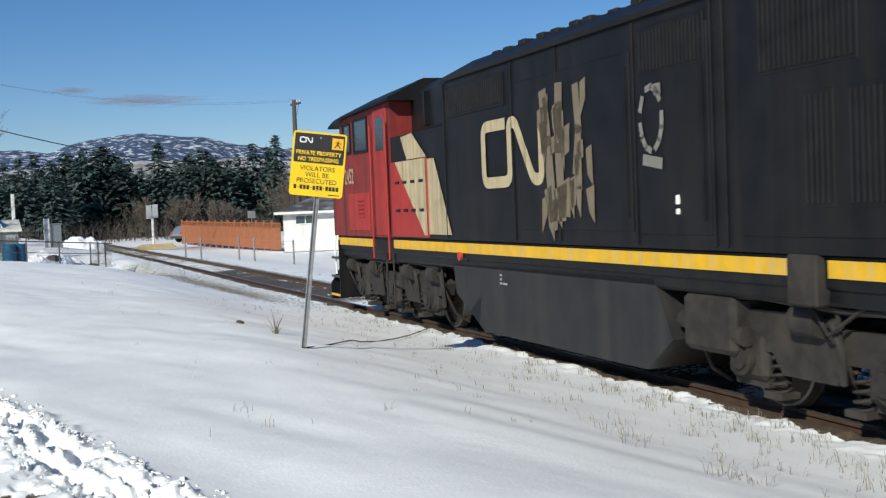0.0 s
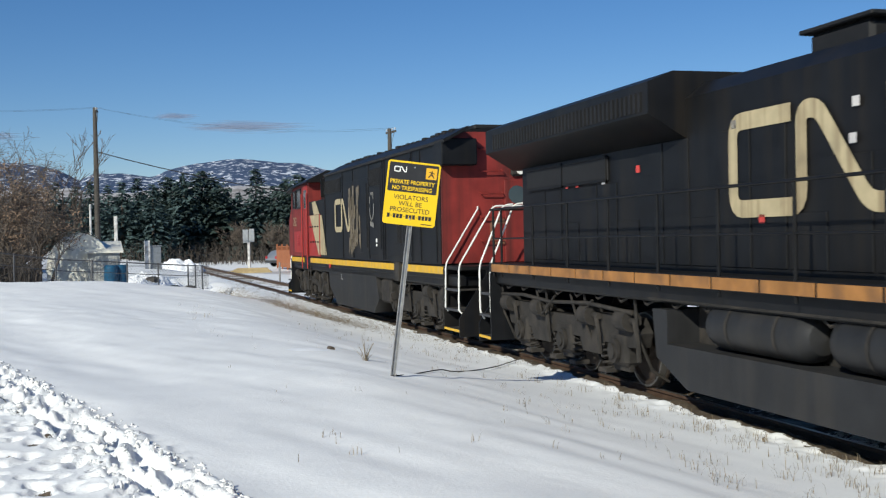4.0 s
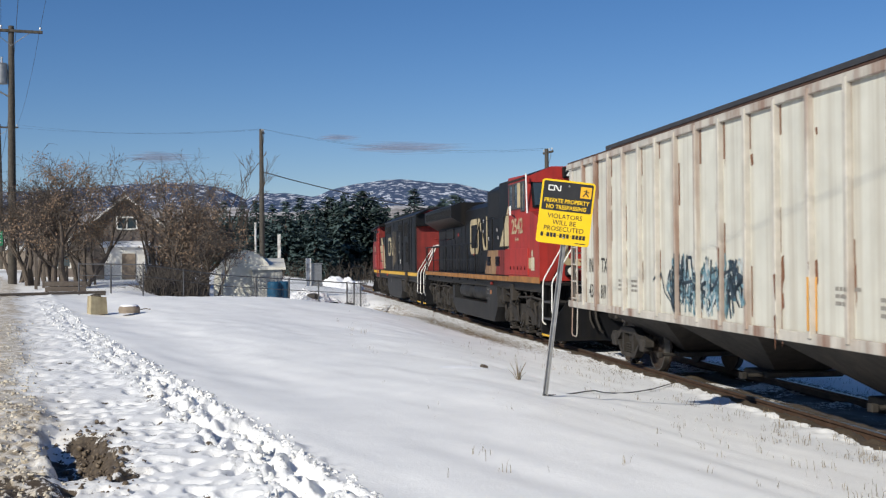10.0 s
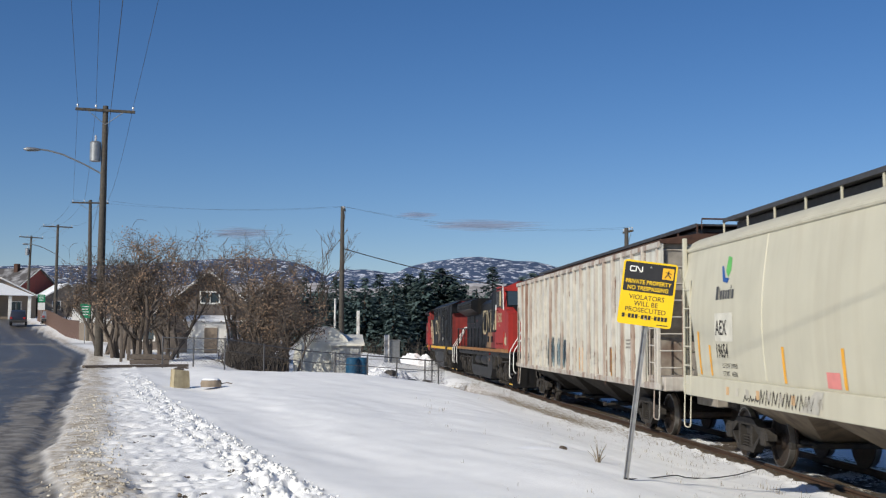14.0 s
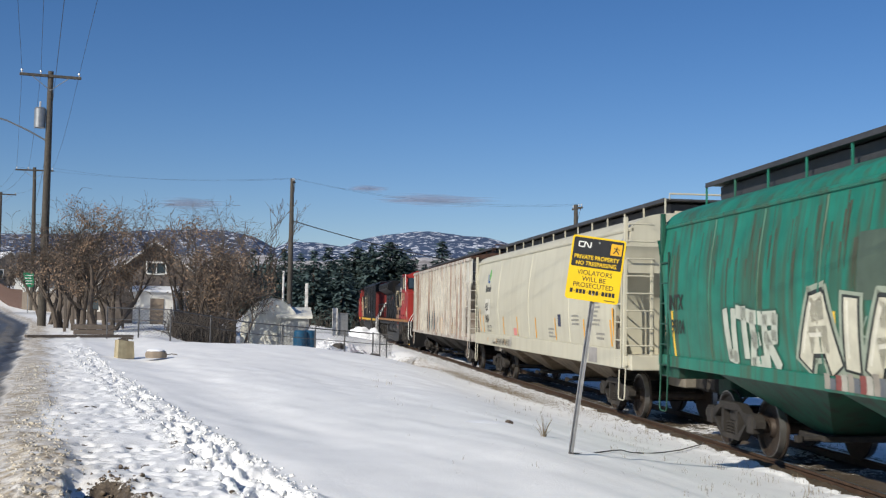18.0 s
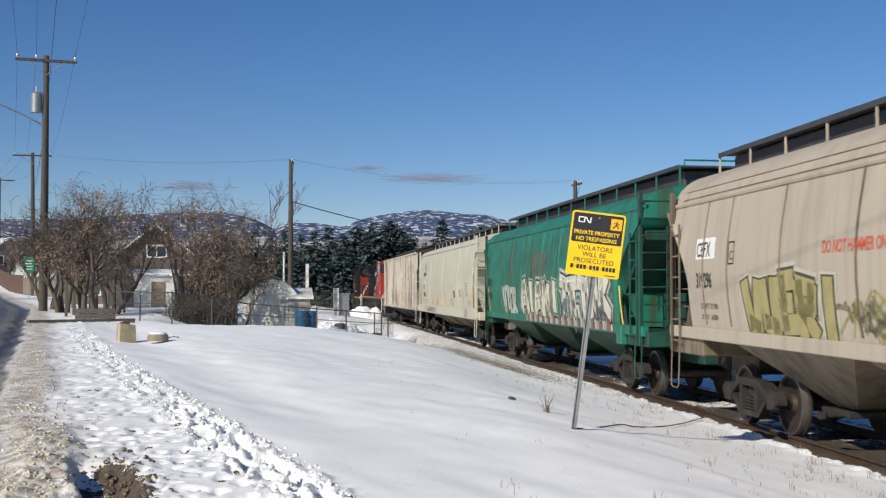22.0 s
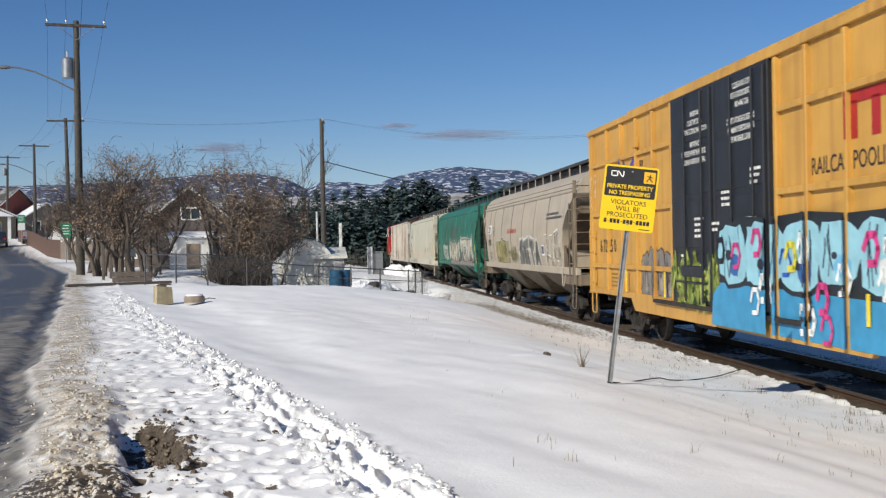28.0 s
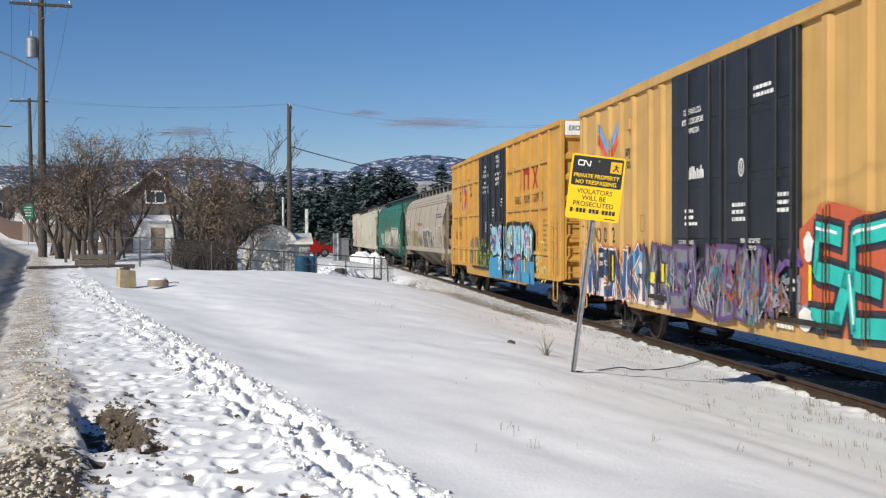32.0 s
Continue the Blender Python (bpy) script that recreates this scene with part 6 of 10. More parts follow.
def yard_tree(label, bearing, metres, height, reach, rng, stems, clumps, base, lean=0.0, group=""):
    """A broad old fruit tree: crooked stems, arching limbs, drooping twigs, dry leaves in clumps and a few bare leaders on top."""
    x, y = spot(bearing, metres)
    t = empty("yard_tree", pose(x, y, base, 0, 0, rng.uniform(0, 360) if not lean else 0))
    tagged(t, label, "tree", group)
    wood, thin, tips = Mesh(), Mesh(), []

    def grow(p, d, length, r, level, bare):
        n = 5 if level < 2 else 4
        pts, rr, q = [p], [r], p.copy()
        for k in range(n):
            sag = (0.12, 0.06, 0.0, -0.06, -0.12)[level] if not bare else 0.16
            d = (d + Vector((rng.gauss(0, 0.20), rng.gauss(0, 0.20), rng.gauss(sag, 0.12)))).normalized()
            q = q + d * length / n
            q.z = max(q.z, 0.25)
            pts.append(q.copy())
            rr.append(max(0.006, r * (1 - 0.55 * (k + 1) / n)))
        (wood if level < 2 else thin).tube(pts, rr, 8 if level == 0 else 5 if level < 2 else 3)
        if level >= 2 and not bare:
            tips.extend(pts[1:])
        if level >= 4:
            return
        kids = (rng.randint(4, 5), rng.randint(4, 6), rng.randint(4, 6), rng.randint(3, 4))[level] if not bare else rng.randint(2, 3)
        for k in range(kids):
            i = rng.randint(2 if level == 0 else 1, len(pts) - 1)
            a = rng.uniform(0, 6.283)
            out = Vector((math.cos(a), math.sin(a), rng.uniform(-0.1, 0.55) if not bare else rng.uniform(0.3, 0.9)))
            top = level == 1 and k == 0 and rng.random() < 0.3
            w = rng.uniform(0.45, 0.95) * (0.6 if bare or top else 1.0)
            nd = (d + out * w).normalized()
            grow(pts[i].copy(), nd, length * rng.uniform(0.48, 0.72) * (1.2 if top else 1.0), max(0.007, rr[i] * rng.uniform(0.5, 0.66)), level + 1, bare or top)
    for k in range(stems):
        a = 6.283 * k / stems + rng.uniform(-0.5, 0.5)
        d = Vector((math.cos(a) * 0.42 * reach + lean, math.sin(a) * 0.42 * reach, 1)).normalized()
        grow(Vector((math.cos(a) * 0.2, math.sin(a) * 0.2, -0.25)), d, height * rng.uniform(0.42, 0.52), 0.020 * height, 0, False)
    part("trunk", wood, BARK, t, "dark crooked stems and limbs")
    tagged(part("twig_work", thin, TWIG, t, "dense grey-brown twigs"), kind="stuff")
    V, F = [], []
    for k in range(clumps):
        c0 = rng.choice(tips)
        if c0.z > height * 0.75 and rng.random() < 0.8:
            continue
        for j in range(rng.randint(8, 24)):
            c = c0 + Vector((rng.gauss(0, 0.17), rng.gauss(0, 0.17), rng.gauss(-0.08, 0.17)))
            u = Vector((rng.gauss(0, 1), rng.gauss(0, 1), rng.gauss(0, 1))).normalized() * rng.uniform(0.035, 0.065)
            w = u.orthogonal().normalized() * u.length * 0.6
            n = len(V)
            V += [c - u, c + w, c + u, c - w]
            F.append((n, n + 1, n + 2, n + 3))
    me = bpy.data.meshes.new("leaves")
    me.from_pydata([tuple(v) for v in V], [], F)
    me.materials.append(DRY)
    tagged(part("leaves", me, None, t, "dry brown leaves in clumps"), kind="stuff")
    return t


def slim_tree(bearing, metres, height, base, lean, rng):
    """A tall leafless tree: one thin trunk that forks high up into a few rising limbs with sparse twigs."""
    x, y = spot(bearing, metres)
    t = empty("bare_tree", pose(x, y, base))
    tagged(t, "slender leafless tree with rising forked limbs", "tree", "leafless trees")
    wood, thin = Mesh(), Mesh()

    def limb(p, d, length, r, level):
        pts, rr, q = [p], [r], p.copy()
        for k in range(6):
            d = (d + Vector((rng.gauss(0, 0.10), rng.gauss(0, 0.10), 0.05))).normalized()
            q = q + d * length / 6
            pts.append(q.copy())
            rr.append(max(0.010, r * (1 - 0.6 * (k + 1) / 6)))
        (wood if level < 2 else thin).tube(pts, rr, 7 if level < 1 else 4)
        if level < 3:
            for k in range((6, 5, 3)[level]):
                i = rng.randint(3, 6) if level == 0 else rng.randint(1, 6)
                a = rng.uniform(0, 6.283)
                nd = (d + Vector((math.cos(a), math.sin(a), 0.25)) * rng.uniform(0.45, 0.85)).normalized()
                limb(pts[i].copy(), nd, length * rng.uniform(0.34, 0.55), max(0.011, rr[i] * 0.6), level + 1)
    limb(Vector((0, 0, -0.3)), Vector((lean, 0, 1)).normalized(), height * 0.70, 0.013 * height, 0)
    part("trunk", wood, BARK, t, "thin dark trunk and limbs")
    tagged(part("twig_work", thin, BARK, t, "sparse bare twigs"), kind="stuff")


def conifer_mesh(h, w, rng, pine=False):
    """Whorls of drooping boughs, each with many small needle sprays."""
    V, F = [], []
    zz = h * (0.05 if not pine else 0.10)
    while zz < h * 0.985:
        q = zz / h
        if pine:
            reach = w * (0.55 + 0.5 * math.sin(min(1, q * 1.25) * math.pi) ** 0.7) * (1.0 if q < 0.8 else (1 - q) / 0.2 * 0.9 + 0.12) * 0.62
        else:
            reach = w * 0.62 * (1 - q) ** 0.80 + 0.10
        n = max(5, int(9 + reach * 3.0))
        for k in range(n):
            a = rng.uniform(0, 6.283)
            L = reach * rng.uniform(0.55, 1.12)
            droop = rng.uniform(0.05, 0.38) if not pine else rng.uniform(-0.5, 0.05)
            steps = max(2, int(L / 0.25))
            for j in range(steps):
                f = (j + 0.7) / steps
                if f < 0.25 and rng.random() < 0.6:
                    continue
                r = L * f
                c = Vector((math.cos(a) * r, math.sin(a) * r, zz - droop * r * (1.1 - 0.35 * f)))
                s = rng.uniform(0.26, 0.46) * (0.75 + 0.35 * h / 10)
                out = Vector((math.cos(a + rng.gauss(0, 0.5)), math.sin(a + rng.gauss(0, 0.5)), rng.gauss(-0.25, 0.3))).normalized()
                sd = out.cross(Vector((0, 0, 1))).normalized()
                up = Vector((rng.gauss(0, 0.2), rng.gauss(0, 0.2), rng.gauss(0, 0.3)))
                b = len(V)
                V += [c - out * s * 0.4, c + sd * s * 0.42 + up * s * 0.5, c + out * s, c - sd * s * 0.42 - up * s * 0.3]
                F += [(b, b + 1, b + 2), (b, b + 2, b + 3)]
        zz += rng.uniform(0.16, 0.30) * (0.8 + 0.3 * h / 10)
    b = len(V)
    V += [Vector((0.06, 0, h * 0.93)), Vector((-0.05, 0.05, h * 0.93)), Vector((0, 0, h * 1.01))]
    F.append((b, b + 1, b + 2))
    me = bpy.data.meshes.new("crown")
    me.from_pydata([tuple(v) for v in V], [], F)
    me.materials.append(NEEDLE2 if pine else NEEDLE)
    return me


def make_trees():
    rng = random.Random(77)
    row = [(4.4, 138, 2.7, 4.5, 0), (3.5, 133, 3.1, 4.2, 0), (2.6, 130, 2.9, 4.2, 0), (1.9, 118, 3.1, 4.6, 0), (1.1, 126, 2.85, 4.4, 0), (0.45, 117, 3.05, 4.6, 0), (-0.3, 123, 3.2, 4.8, 0), (-1.0, 116, 2.9, 4.6, 0), (-1.75, 130, 3.22, 5.0, 1), (-2.5, 122, 3.45, 5.0, 0), (-3.4, 125, 3.52, 5.2, 1), (-4.1, 131, 3.0, 5.0, 0), (-4.55, 128, 2.65, 4.2, 0), (-5.2, 135, 2.5, 4.2, 0), (-6.02, 124, 3.72, 4.8, 0), (-6.9, 131, 2.8, 4.4, 0), (-7.5, 126, 3.1, 4.8, 0), (-8.15, 124, 3.3, 5.0, 1), (-8.7, 133, 2.8, 4.4, 0), (-9.35, 122, 2.7, 4.4, 0), (-9.9, 126, 3.0, 4.6, 0), (-10.6, 125, 3.55, 4.4, 0), (-11.3, 132, 3.4, 4.2, 0), (-11.75, 124, 3.85, 4.2, 0), (5.4, 136, 2.3, 4.2, 0), (6.6, 140, 2.2, 4.2, 0)]
    row += [(7.5 - 0.78 * k, 146 + 5 * (k % 3), 2.05 + 0.35 * rng.random(), 5.0, k % 3 == 0) for k in range(28)]
    trunk = {}
    for a, r, el, w, pine in row:
        x, y = spot(a, r)
        z = 0.1
        h = 2.17 + r * math.tan(radians(el)) - z
        t = empty("pine_tree" if pine else "spruce_tree", pose(x, y, z, 0, 0, rng.uniform(0, 360)))
        tagged(t, "broad dark green pine at the road beyond the crossing" if pine else "dark blue-green spruce at the road beyond the crossing", "tree", "row of conifers beyond the crossing")
        part("trunk", Mesh().tube([(0, 0, -0.3), (0.03, 0, h * 0.5), (0, 0, h * 0.97)], [0.24, 0.14, 0.02], 8), BARK, t)
        tagged(part("crown", conifer_mesh(h, w * (1.35 if pine else 1.22), rng, pine), None, t, "dense needle boughs"), kind="stuff")
    # brown-leaved trees round the yard
    g = "brown-leaved yard trees"
    for a, r, h, s, st, cl, b in ((12.5, 54, 6.4, 0.5, 3, 90, 0.95), (11.3, 51, 7.4, 0.5, 3, 150, 0.95), (10.3, 53, 6.2, 0.5, 3, 140, 0.95), (13.1, 60, 5.8, 0.5, 3, 60, 1.2), (11.8, 62, 6.4, 0.5, 3, 60, 1.2), (6.6, 53, 7.0, 0.45, 3, 120, 0.7), (5.5, 50, 5.6, 0.55, 3, 180, 0.6), (4.5, 53, 5.6, 0.45, 3, 120, 0.5), (5.3, 58, 6.4, 0.45, 3, 60, 0.6)):
        yard_tree("old crooked yard tree with clinging dry brown leaves", a, r, h, s, rng, st, cl, b, 0.0, g)
    yard_tree("leaning small tree hanging over the hooped shed", 4.1, 48.5, 3.4, 0.35, rng, 2, 30, 0.45, 0.30, g)
    for a, r, h, b, lean in ((3.35, 56, 6.6, 0.4, 0.03), (2.95, 57, 6.7, 0.4, 0.08), (9.6, 55, 5.4, 0.9, 0.05), (7.0, 55, 5.6, 0.7, -0.05)):
        slim_tree(a, r, h, b, lean, rng)
    for a, r, h, st in ((-12.3, 112, 6.2, 5), (-13.3, 108, 7.4, 4), (-14.2, 106, 8.0, 4), (14.0, 125, 5.0, 4), (12.9, 118, 4.6, 4), (11.8, 112, 4.6, 4), (14.9, 135, 4.6, 4), (10.6, 106, 4.2, 4), (-4.9, 119, 5.0, 5), (-7.3, 118, 5.0, 5), (-8.9, 116, 4.6, 5)):
        bare_tree("bare_tree", "twiggy grey-brown leafless tree", a, r, h, 0.85, rng, st, 0, None, 5, 0.020, "leafless trees")
    # low bare brush under the conifers and along the fence
    V = Mesh()
    for k in range(1500):
        a, r = (rng.uniform(-12, 7), rng.uniform(108, 122)) if k % 3 else (rng.uniform(4.6, 7.4), rng.uniform(47.0, 51))
        x, y = spot(a, r)
        z = 0.15 if r > 100 else 0.6
        hh = rng.uniform(0.8, 2.4) if r > 100 else rng.uniform(0.5, 1.5)
        V.tube([(x, y, z - 0.3), (x + rng.gauss(0, 0.2), y, z + hh * 0.5), (x + rng.gauss(0, 0.45), y + rng.gauss(0, 0.3), z + hh)], [0.03, 0.02, 0.008], 3)
    tagged(part("brush", V, mat("dark_brush_stems", (0.055, 0.045, 0.037), 0.9, vary=0.3, bump=0.0)), "low tangle of bare brown brush", "brush", kind="stuff")


# ---- dry grass, weeds and small things in the snow ----
def make_weeds():
    rng = random.Random(31)
    straw = mat("dry_grass", (0.19, 0.15, 0.10), 0.8, vary=0.3, scale=9, bump=0.0)
    V, F = [], []

    def blade(x, y, z, h, lean):
        a = rng.uniform(0, 6.283)
        w = 0.0026 + 0.0005 * h
        u = Vector((math.cos(a), math.sin(a), 0))
        s = Vector((-u.y, u.x, 0)) * w
        p0, p1, p2 = Vector((x, y, z - 0.03)), Vector((x, y, z + h * 0.6)) + u * lean * h * 0.3, Vector((x, y, z + h)) + u * lean * h
        n = len(V)
        V.extend([p0 - s, p0 + s, p1 - s * 0.8, p1 + s * 0.8, p2])
        F.extend([(n, n + 1, n + 3, n + 2), (n + 2, n + 3, n + 4)])
    for k in range(620):
        s = 4 * (15.0 ** rng.random())
        X, Y, T = track(s)
        q = rng.choice((rng.uniform(1.3, 2.2), rng.uniform(1.4, 3.6), rng.uniform(-2.4, -1.4)))
        x, y = float(X) - q * math.cos(T), float(Y) - q * math.sin(T)
        z = ground_z(x, y)
        for j in range(rng.randint(3, 9)):
            blade(x + rng.gauss(0, 0.06), y + rng.gauss(0, 0.06), z, rng.uniform(0.03, 0.12), rng.uniform(0.2, 1.3))
    for k in range(150):
        y = 8 * (4.5 ** rng.random())
        x = rng.uniform(1.0, 6.0)
        if float(side(x, y)) < 2.0 or float(kerb(x, y)) < 3.0:
            continue
        z = ground_z(x, y)
        for j in range(rng.randint(1, 5)):
            blade(x + rng.gauss(0, 0.03), y + rng.gauss(0, 0.03), z, rng.uniform(0.02, 0.10), rng.uniform(0.2, 1.3))
    me = bpy.data.meshes.new("dry_grass")
    me.from_pydata([tuple(v) for v in V], [], F)
    me.materials.append(straw)
    tagged(new("dry_grass", me), "sparse dry grass blades standing in the snow", "grass", kind="stuff")
    # a cable that lies on the snow from the sign's post to the track
    pts = []
    for x, y, lift in ((2.96, 13.25, 0.03), (3.2, 13.65, 0.01), (3.52, 14.17, 0.012), (3.9, 14.8, 0.03), (4.08, 15.1, 0.035), (4.27, 15.33, 0.01), (4.7, 15.95, 0.0), (5.15, 16.61, 0.01), (5.65, 17.4, 0.012), (6.12, 18.17, 0.012), (6.42, 18.66, 0.0)):
        pts.append((x, y, ground_z(x, y) + lift + 0.02))
    tagged(part("cable", Mesh().tube(pts, 0.008, 6), CABLE), "thin dark cable lying loosely on the snow", "cable")
    # one branching weed and a stub
    x, y = 3.03, 15.2
    w = empty("dry_weed", pose(x, y, ground_z(x, y)))
    tagged(w, "small dry branching weed in the snow", "weed")
    for k in range(14):
        a = rng.uniform(0, 6.283)
        r, h = rng.uniform(0.05, 0.2), rng.uniform(0.12, 0.32)
        part("stalk", Mesh().tube([(0, 0, -0.05), (math.cos(a) * r * 0.4, math.sin(a) * r * 0.4, h * 0.55), (math.cos(a) * r, math.sin(a) * r, h)], [0.006, 0.005, 0.002], 4), straw, w)
    x, y = 2.78, 16.6
    s = empty("wood_stub", pose(x, y, ground_z(x, y), 0, 12, 20))
    tagged(s, "short dark wooden stub poking out of a snow hump", "stub")
    part("stub", Mesh().prism([(-0.05, -0.1), (0.05, -0.1), (0.04, 0.07), (-0.02, 0.085), (-0.04, 0.06)], "y", -0.05, 0.05), mat("dark_wood", (0.09, 0.07, 0.055), 0.9), s)
    part("snow_hump", Mesh().loft([[(q * 0.75 * math.cos(t), q * 0.4 * math.sin(t), z) for t in np.linspace(0, 6.283, 17)[:-1]] for q, z in ((1.0, -0.07), (0.8, -0.03), (0.5, 0.01), (0.2, 0.035), (0.02, 0.04))]), SNOWM, s)


# ---- mountains and cloud ----
def make_backdrop():
    m = bpy.data.materials.new("haze_blue_mountain")
    m.use_nodes = True
    nt = m.node_tree
    N, Lk = nt.nodes, nt.links
    b = N["Principled BSDF"]
    b.inputs["Roughness"].default_value = 1.0
    b.inputs["Specular IOR Level"].default_value = 0.0
    geo = N.new("ShaderNodeNewGeometry")
    n1 = N.new("ShaderNodeTexNoise")
    n1.inputs["Scale"].default_value, n1.inputs["Detail"].default_value, n1.inputs["Roughness"].default_value = 0.048, 9, 0.70
    mp = N.new("ShaderNodeMapping")
    mp.inputs["Scale"].default_value = (1, 1, 1.6)
    Lk.new(geo.outputs["Position"], mp.inputs[0])
    Lk.new(mp.outputs[0], n1.inputs["Vector"])
    r = N.new("ShaderNodeMapRange")
    r.inputs[1].default_value, r.inputs[2].default_value = 0.535, 0.585
    Lk.new(n1.outputs[0], r.inputs[0])
    mx = N.new("ShaderNodeMix")
    mx.data_type = "RGBA"
    # distance haze is painted into the forest's blue base colour
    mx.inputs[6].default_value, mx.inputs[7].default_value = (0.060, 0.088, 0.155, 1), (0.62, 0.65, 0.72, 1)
    Lk.new(r.outputs[0], mx.inputs[0])
    Lk.new(mx.outputs[2], b.inputs["Base Color"])
    low = mat("snowy_foothill", (0.42, 0.41, 0.42), 1.0, vary=0.3, scale=0.05, bump=0.0, dark=(0.16, 0.14, 0.13), darkamt=0.8, darkscale=0.03, spec=0.0)

    def ridge(name, dist, prof, material, label, rough, seed):
        az = np.linspace(-70, 60, 520)
        el = np.interp(-az, [-p[0] for p in prof], [p[1] for p in prof])
        el = el + rough * (grain(az, az * 0, 1.4, seed) + 0.5 * grain(az, az * 0, 0.5, seed + 1) + 0.25 * grain(az, az * 0, 0.17, seed + 2))
        V, F = [], []
        rows = 14
        for i in range(rows):
            q = i / (rows - 1)
            rr = dist * (1 + 0.35 * q)
            for a, e in zip(az, el):
                h = (math.tan(radians(e)) * dist * 1.35) * q ** 0.85
                h *= 1 + 0.06 * math.sin(a * 3.1 + i) * (1 - q)
                V.append((-math.sin(radians(a)) * rr, math.cos(radians(a)) * rr, h - 4 * (1 - q)))
        n = len(az)
        for i in range(rows - 1):
            for j in range(n - 1):
                F.append((i * n + j, i * n + j + 1, (i + 1) * n + j + 1, (i + 1) * n + j))
        tagged(part(name, Mesh().add(V, F), material), label, "mountain", kind="structure")
    high = [(70, 3.0), (25, 3.2), (16, 3.3), (12, 3.5), (9, 3.75), (6.2, 3.95), (4.5, 3.85), (3.4, 3.6), (2.4, 3.1), (1.7, 3.45), (0, 3.35), (-1.0, 3.2), (-1.8, 3.6), (-3.5, 3.95), (-5.2, 4.14), (-6.2, 4.05), (-8.0, 3.85), (-9.5, 3.55), (-12, 3.2), (-20, 2.8), (-70, 2.6)]
    ridge("mountain", 2300, high, m, "forested mountain ridge with snow patches, haze painted in as blue", 0.045, 51)
    hill = [(70, 2.3), (14, 2.4), (8, 2.6), (5, 2.7), (3, 2.75), (1.5, 2.5), (0, 2.6), (-2, 2.7), (-5, 2.8), (-8, 2.75), (-10, 2.9), (-12, 2.6), (-70, 2.0)]
    ridge("foothill", 950, hill, low, "snow-dusted tan foothill", 0.07, 61)
    # a thin flat cloud
    cm = bpy.data.materials.new("thin_cloud")
    cm.use_nodes = True
    nt = cm.node_tree
    N, Lk = nt.nodes, nt.links
    for n in list(N):
        N.remove(n)
    out, mixs, tr, em = N.new("ShaderNodeOutputMaterial"), N.new("ShaderNodeMixShader"), N.new("ShaderNodeBsdfTransparent"), N.new("ShaderNodeBsdfDiffuse")
    em.inputs[0].default_value = (0.20, 0.185, 0.235, 1)
    tc, nz = N.new("ShaderNodeTexCoord"), N.new("ShaderNodeTexNoise")
    mp = N.new("ShaderNodeMapping")
    mp.inputs["Scale"].default_value = (0.5, 1, 2.2)
    nz.inputs["Scale"].default_value, nz.inputs["Detail"].default_value = 2.6, 6
    Lk.new(tc.outputs["Object"], mp.inputs[0])
    Lk.new(mp.outputs[0], nz.inputs["Vector"])
    ln = N.new("ShaderNodeVectorMath")
    ln.operation = "LENGTH"
    Lk.new(tc.outputs["Object"], ln.inputs[0])
    sub = N.new("ShaderNodeMath")
    sub.operation = "SUBTRACT"
    Lk.new(nz.outputs[0], sub.inputs[0])
    half = N.new("ShaderNodeMath")
    half.operation = "MULTIPLY"
    half.inputs[1].default_value = 0.55
    Lk.new(ln.outputs["Value"], half.inputs[0])
    Lk.new(half.outputs[0], sub.inputs[1])
    mr = N.new("ShaderNodeMapRange")
    for k, v in enumerate((0.0, 0.34, 0.0, 0.60)):
        mr.inputs[k + 1].default_value = v
    Lk.new(sub.outputs[0], mr.inputs[0])
    Lk.new(mr.outputs[0], mixs.inputs[0])
    Lk.new(tr.outputs[0], mixs.inputs[1])
    Lk.new(em.outputs[0], mixs.inputs[2])
    Lk.new(mixs.outputs[0], out.inputs[0])
    for k, (a, e, w, h) in enumerate(((-5.6, 5.7, 3.4, 0.36), (6.6, 5.15, 1.8, 0.36), (-2.2, 6.2, 1.2, 0.2))):
        d = 3600
        c = Vector((-math.sin(radians(a)) * d, math.cos(radians(a)) * d, math.tan(radians(e)) * d))
        V, F = [], []
        for i in range(13):
            for j in range(5):
                V.append((-1 + i / 6, 0.05 * math.sin(i), -1 + j / 2))
        for i in range(12):
            for j in range(4):
                F.append((i * 5 + j, (i + 1) * 5 + j, (i + 1) * 5 + j + 1, i * 5 + j + 1))
        ob = part("cloud", Mesh().add(V, F), cm)
        ob.matrix_basis = Matrix.Translation(c) @ pose(0, 0, 0, 0, 0, a) @ Matrix.Diagonal((radians(w) * d, 60, radians(h) * d, 1))
        tagged(ob, "thin flat grey-pink cloud low over the mountains", "cloud", "thin clouds over the mountains", "structure")


def make_place():
    make_backdrop()
    make_poles()
    make_street()
    make_yard()
    make_buildings()
    make_greenhouse()
    make_crossing()
    make_trees()
    make_weeds()

# ---- locomotives ----
def wide(w):
    return Skin(lambda y, z: -w)


def logo_strokes(y0, z0, h, k, stop=1.10):
    """The middle line of the railway's mark, one bent band with round corners; k: metres per unit of length; stop: where its last upright ends."""
    P = [(0.88, 1.0), (0.0, 1.0), (0.0, 0.0), (1.02, 0.0), (1.02, 1.0), (1.24, 1.0), (1.84, 0.0), (2.12, 0.0), (2.12, stop)]
    P = [Vector((y0 - a * k, z0 + b * h)) for a, b in P]
    out = [P[0]]
    for a, b, c in zip(P, P[1:], P[2:]):
        r = min(0.20 * h, (b - a).length * 0.46, (c - b).length * 0.46)
        p, q = b + (a - b).normalized() * r, b + (c - b).normalized() * r
        out += [p.lerp(b, t).lerp(b.lerp(q, t), t) for t in (0.0, 0.25, 0.5, 0.75, 1.0)]
    return [tuple(v) for v in out + [P[-1]]]


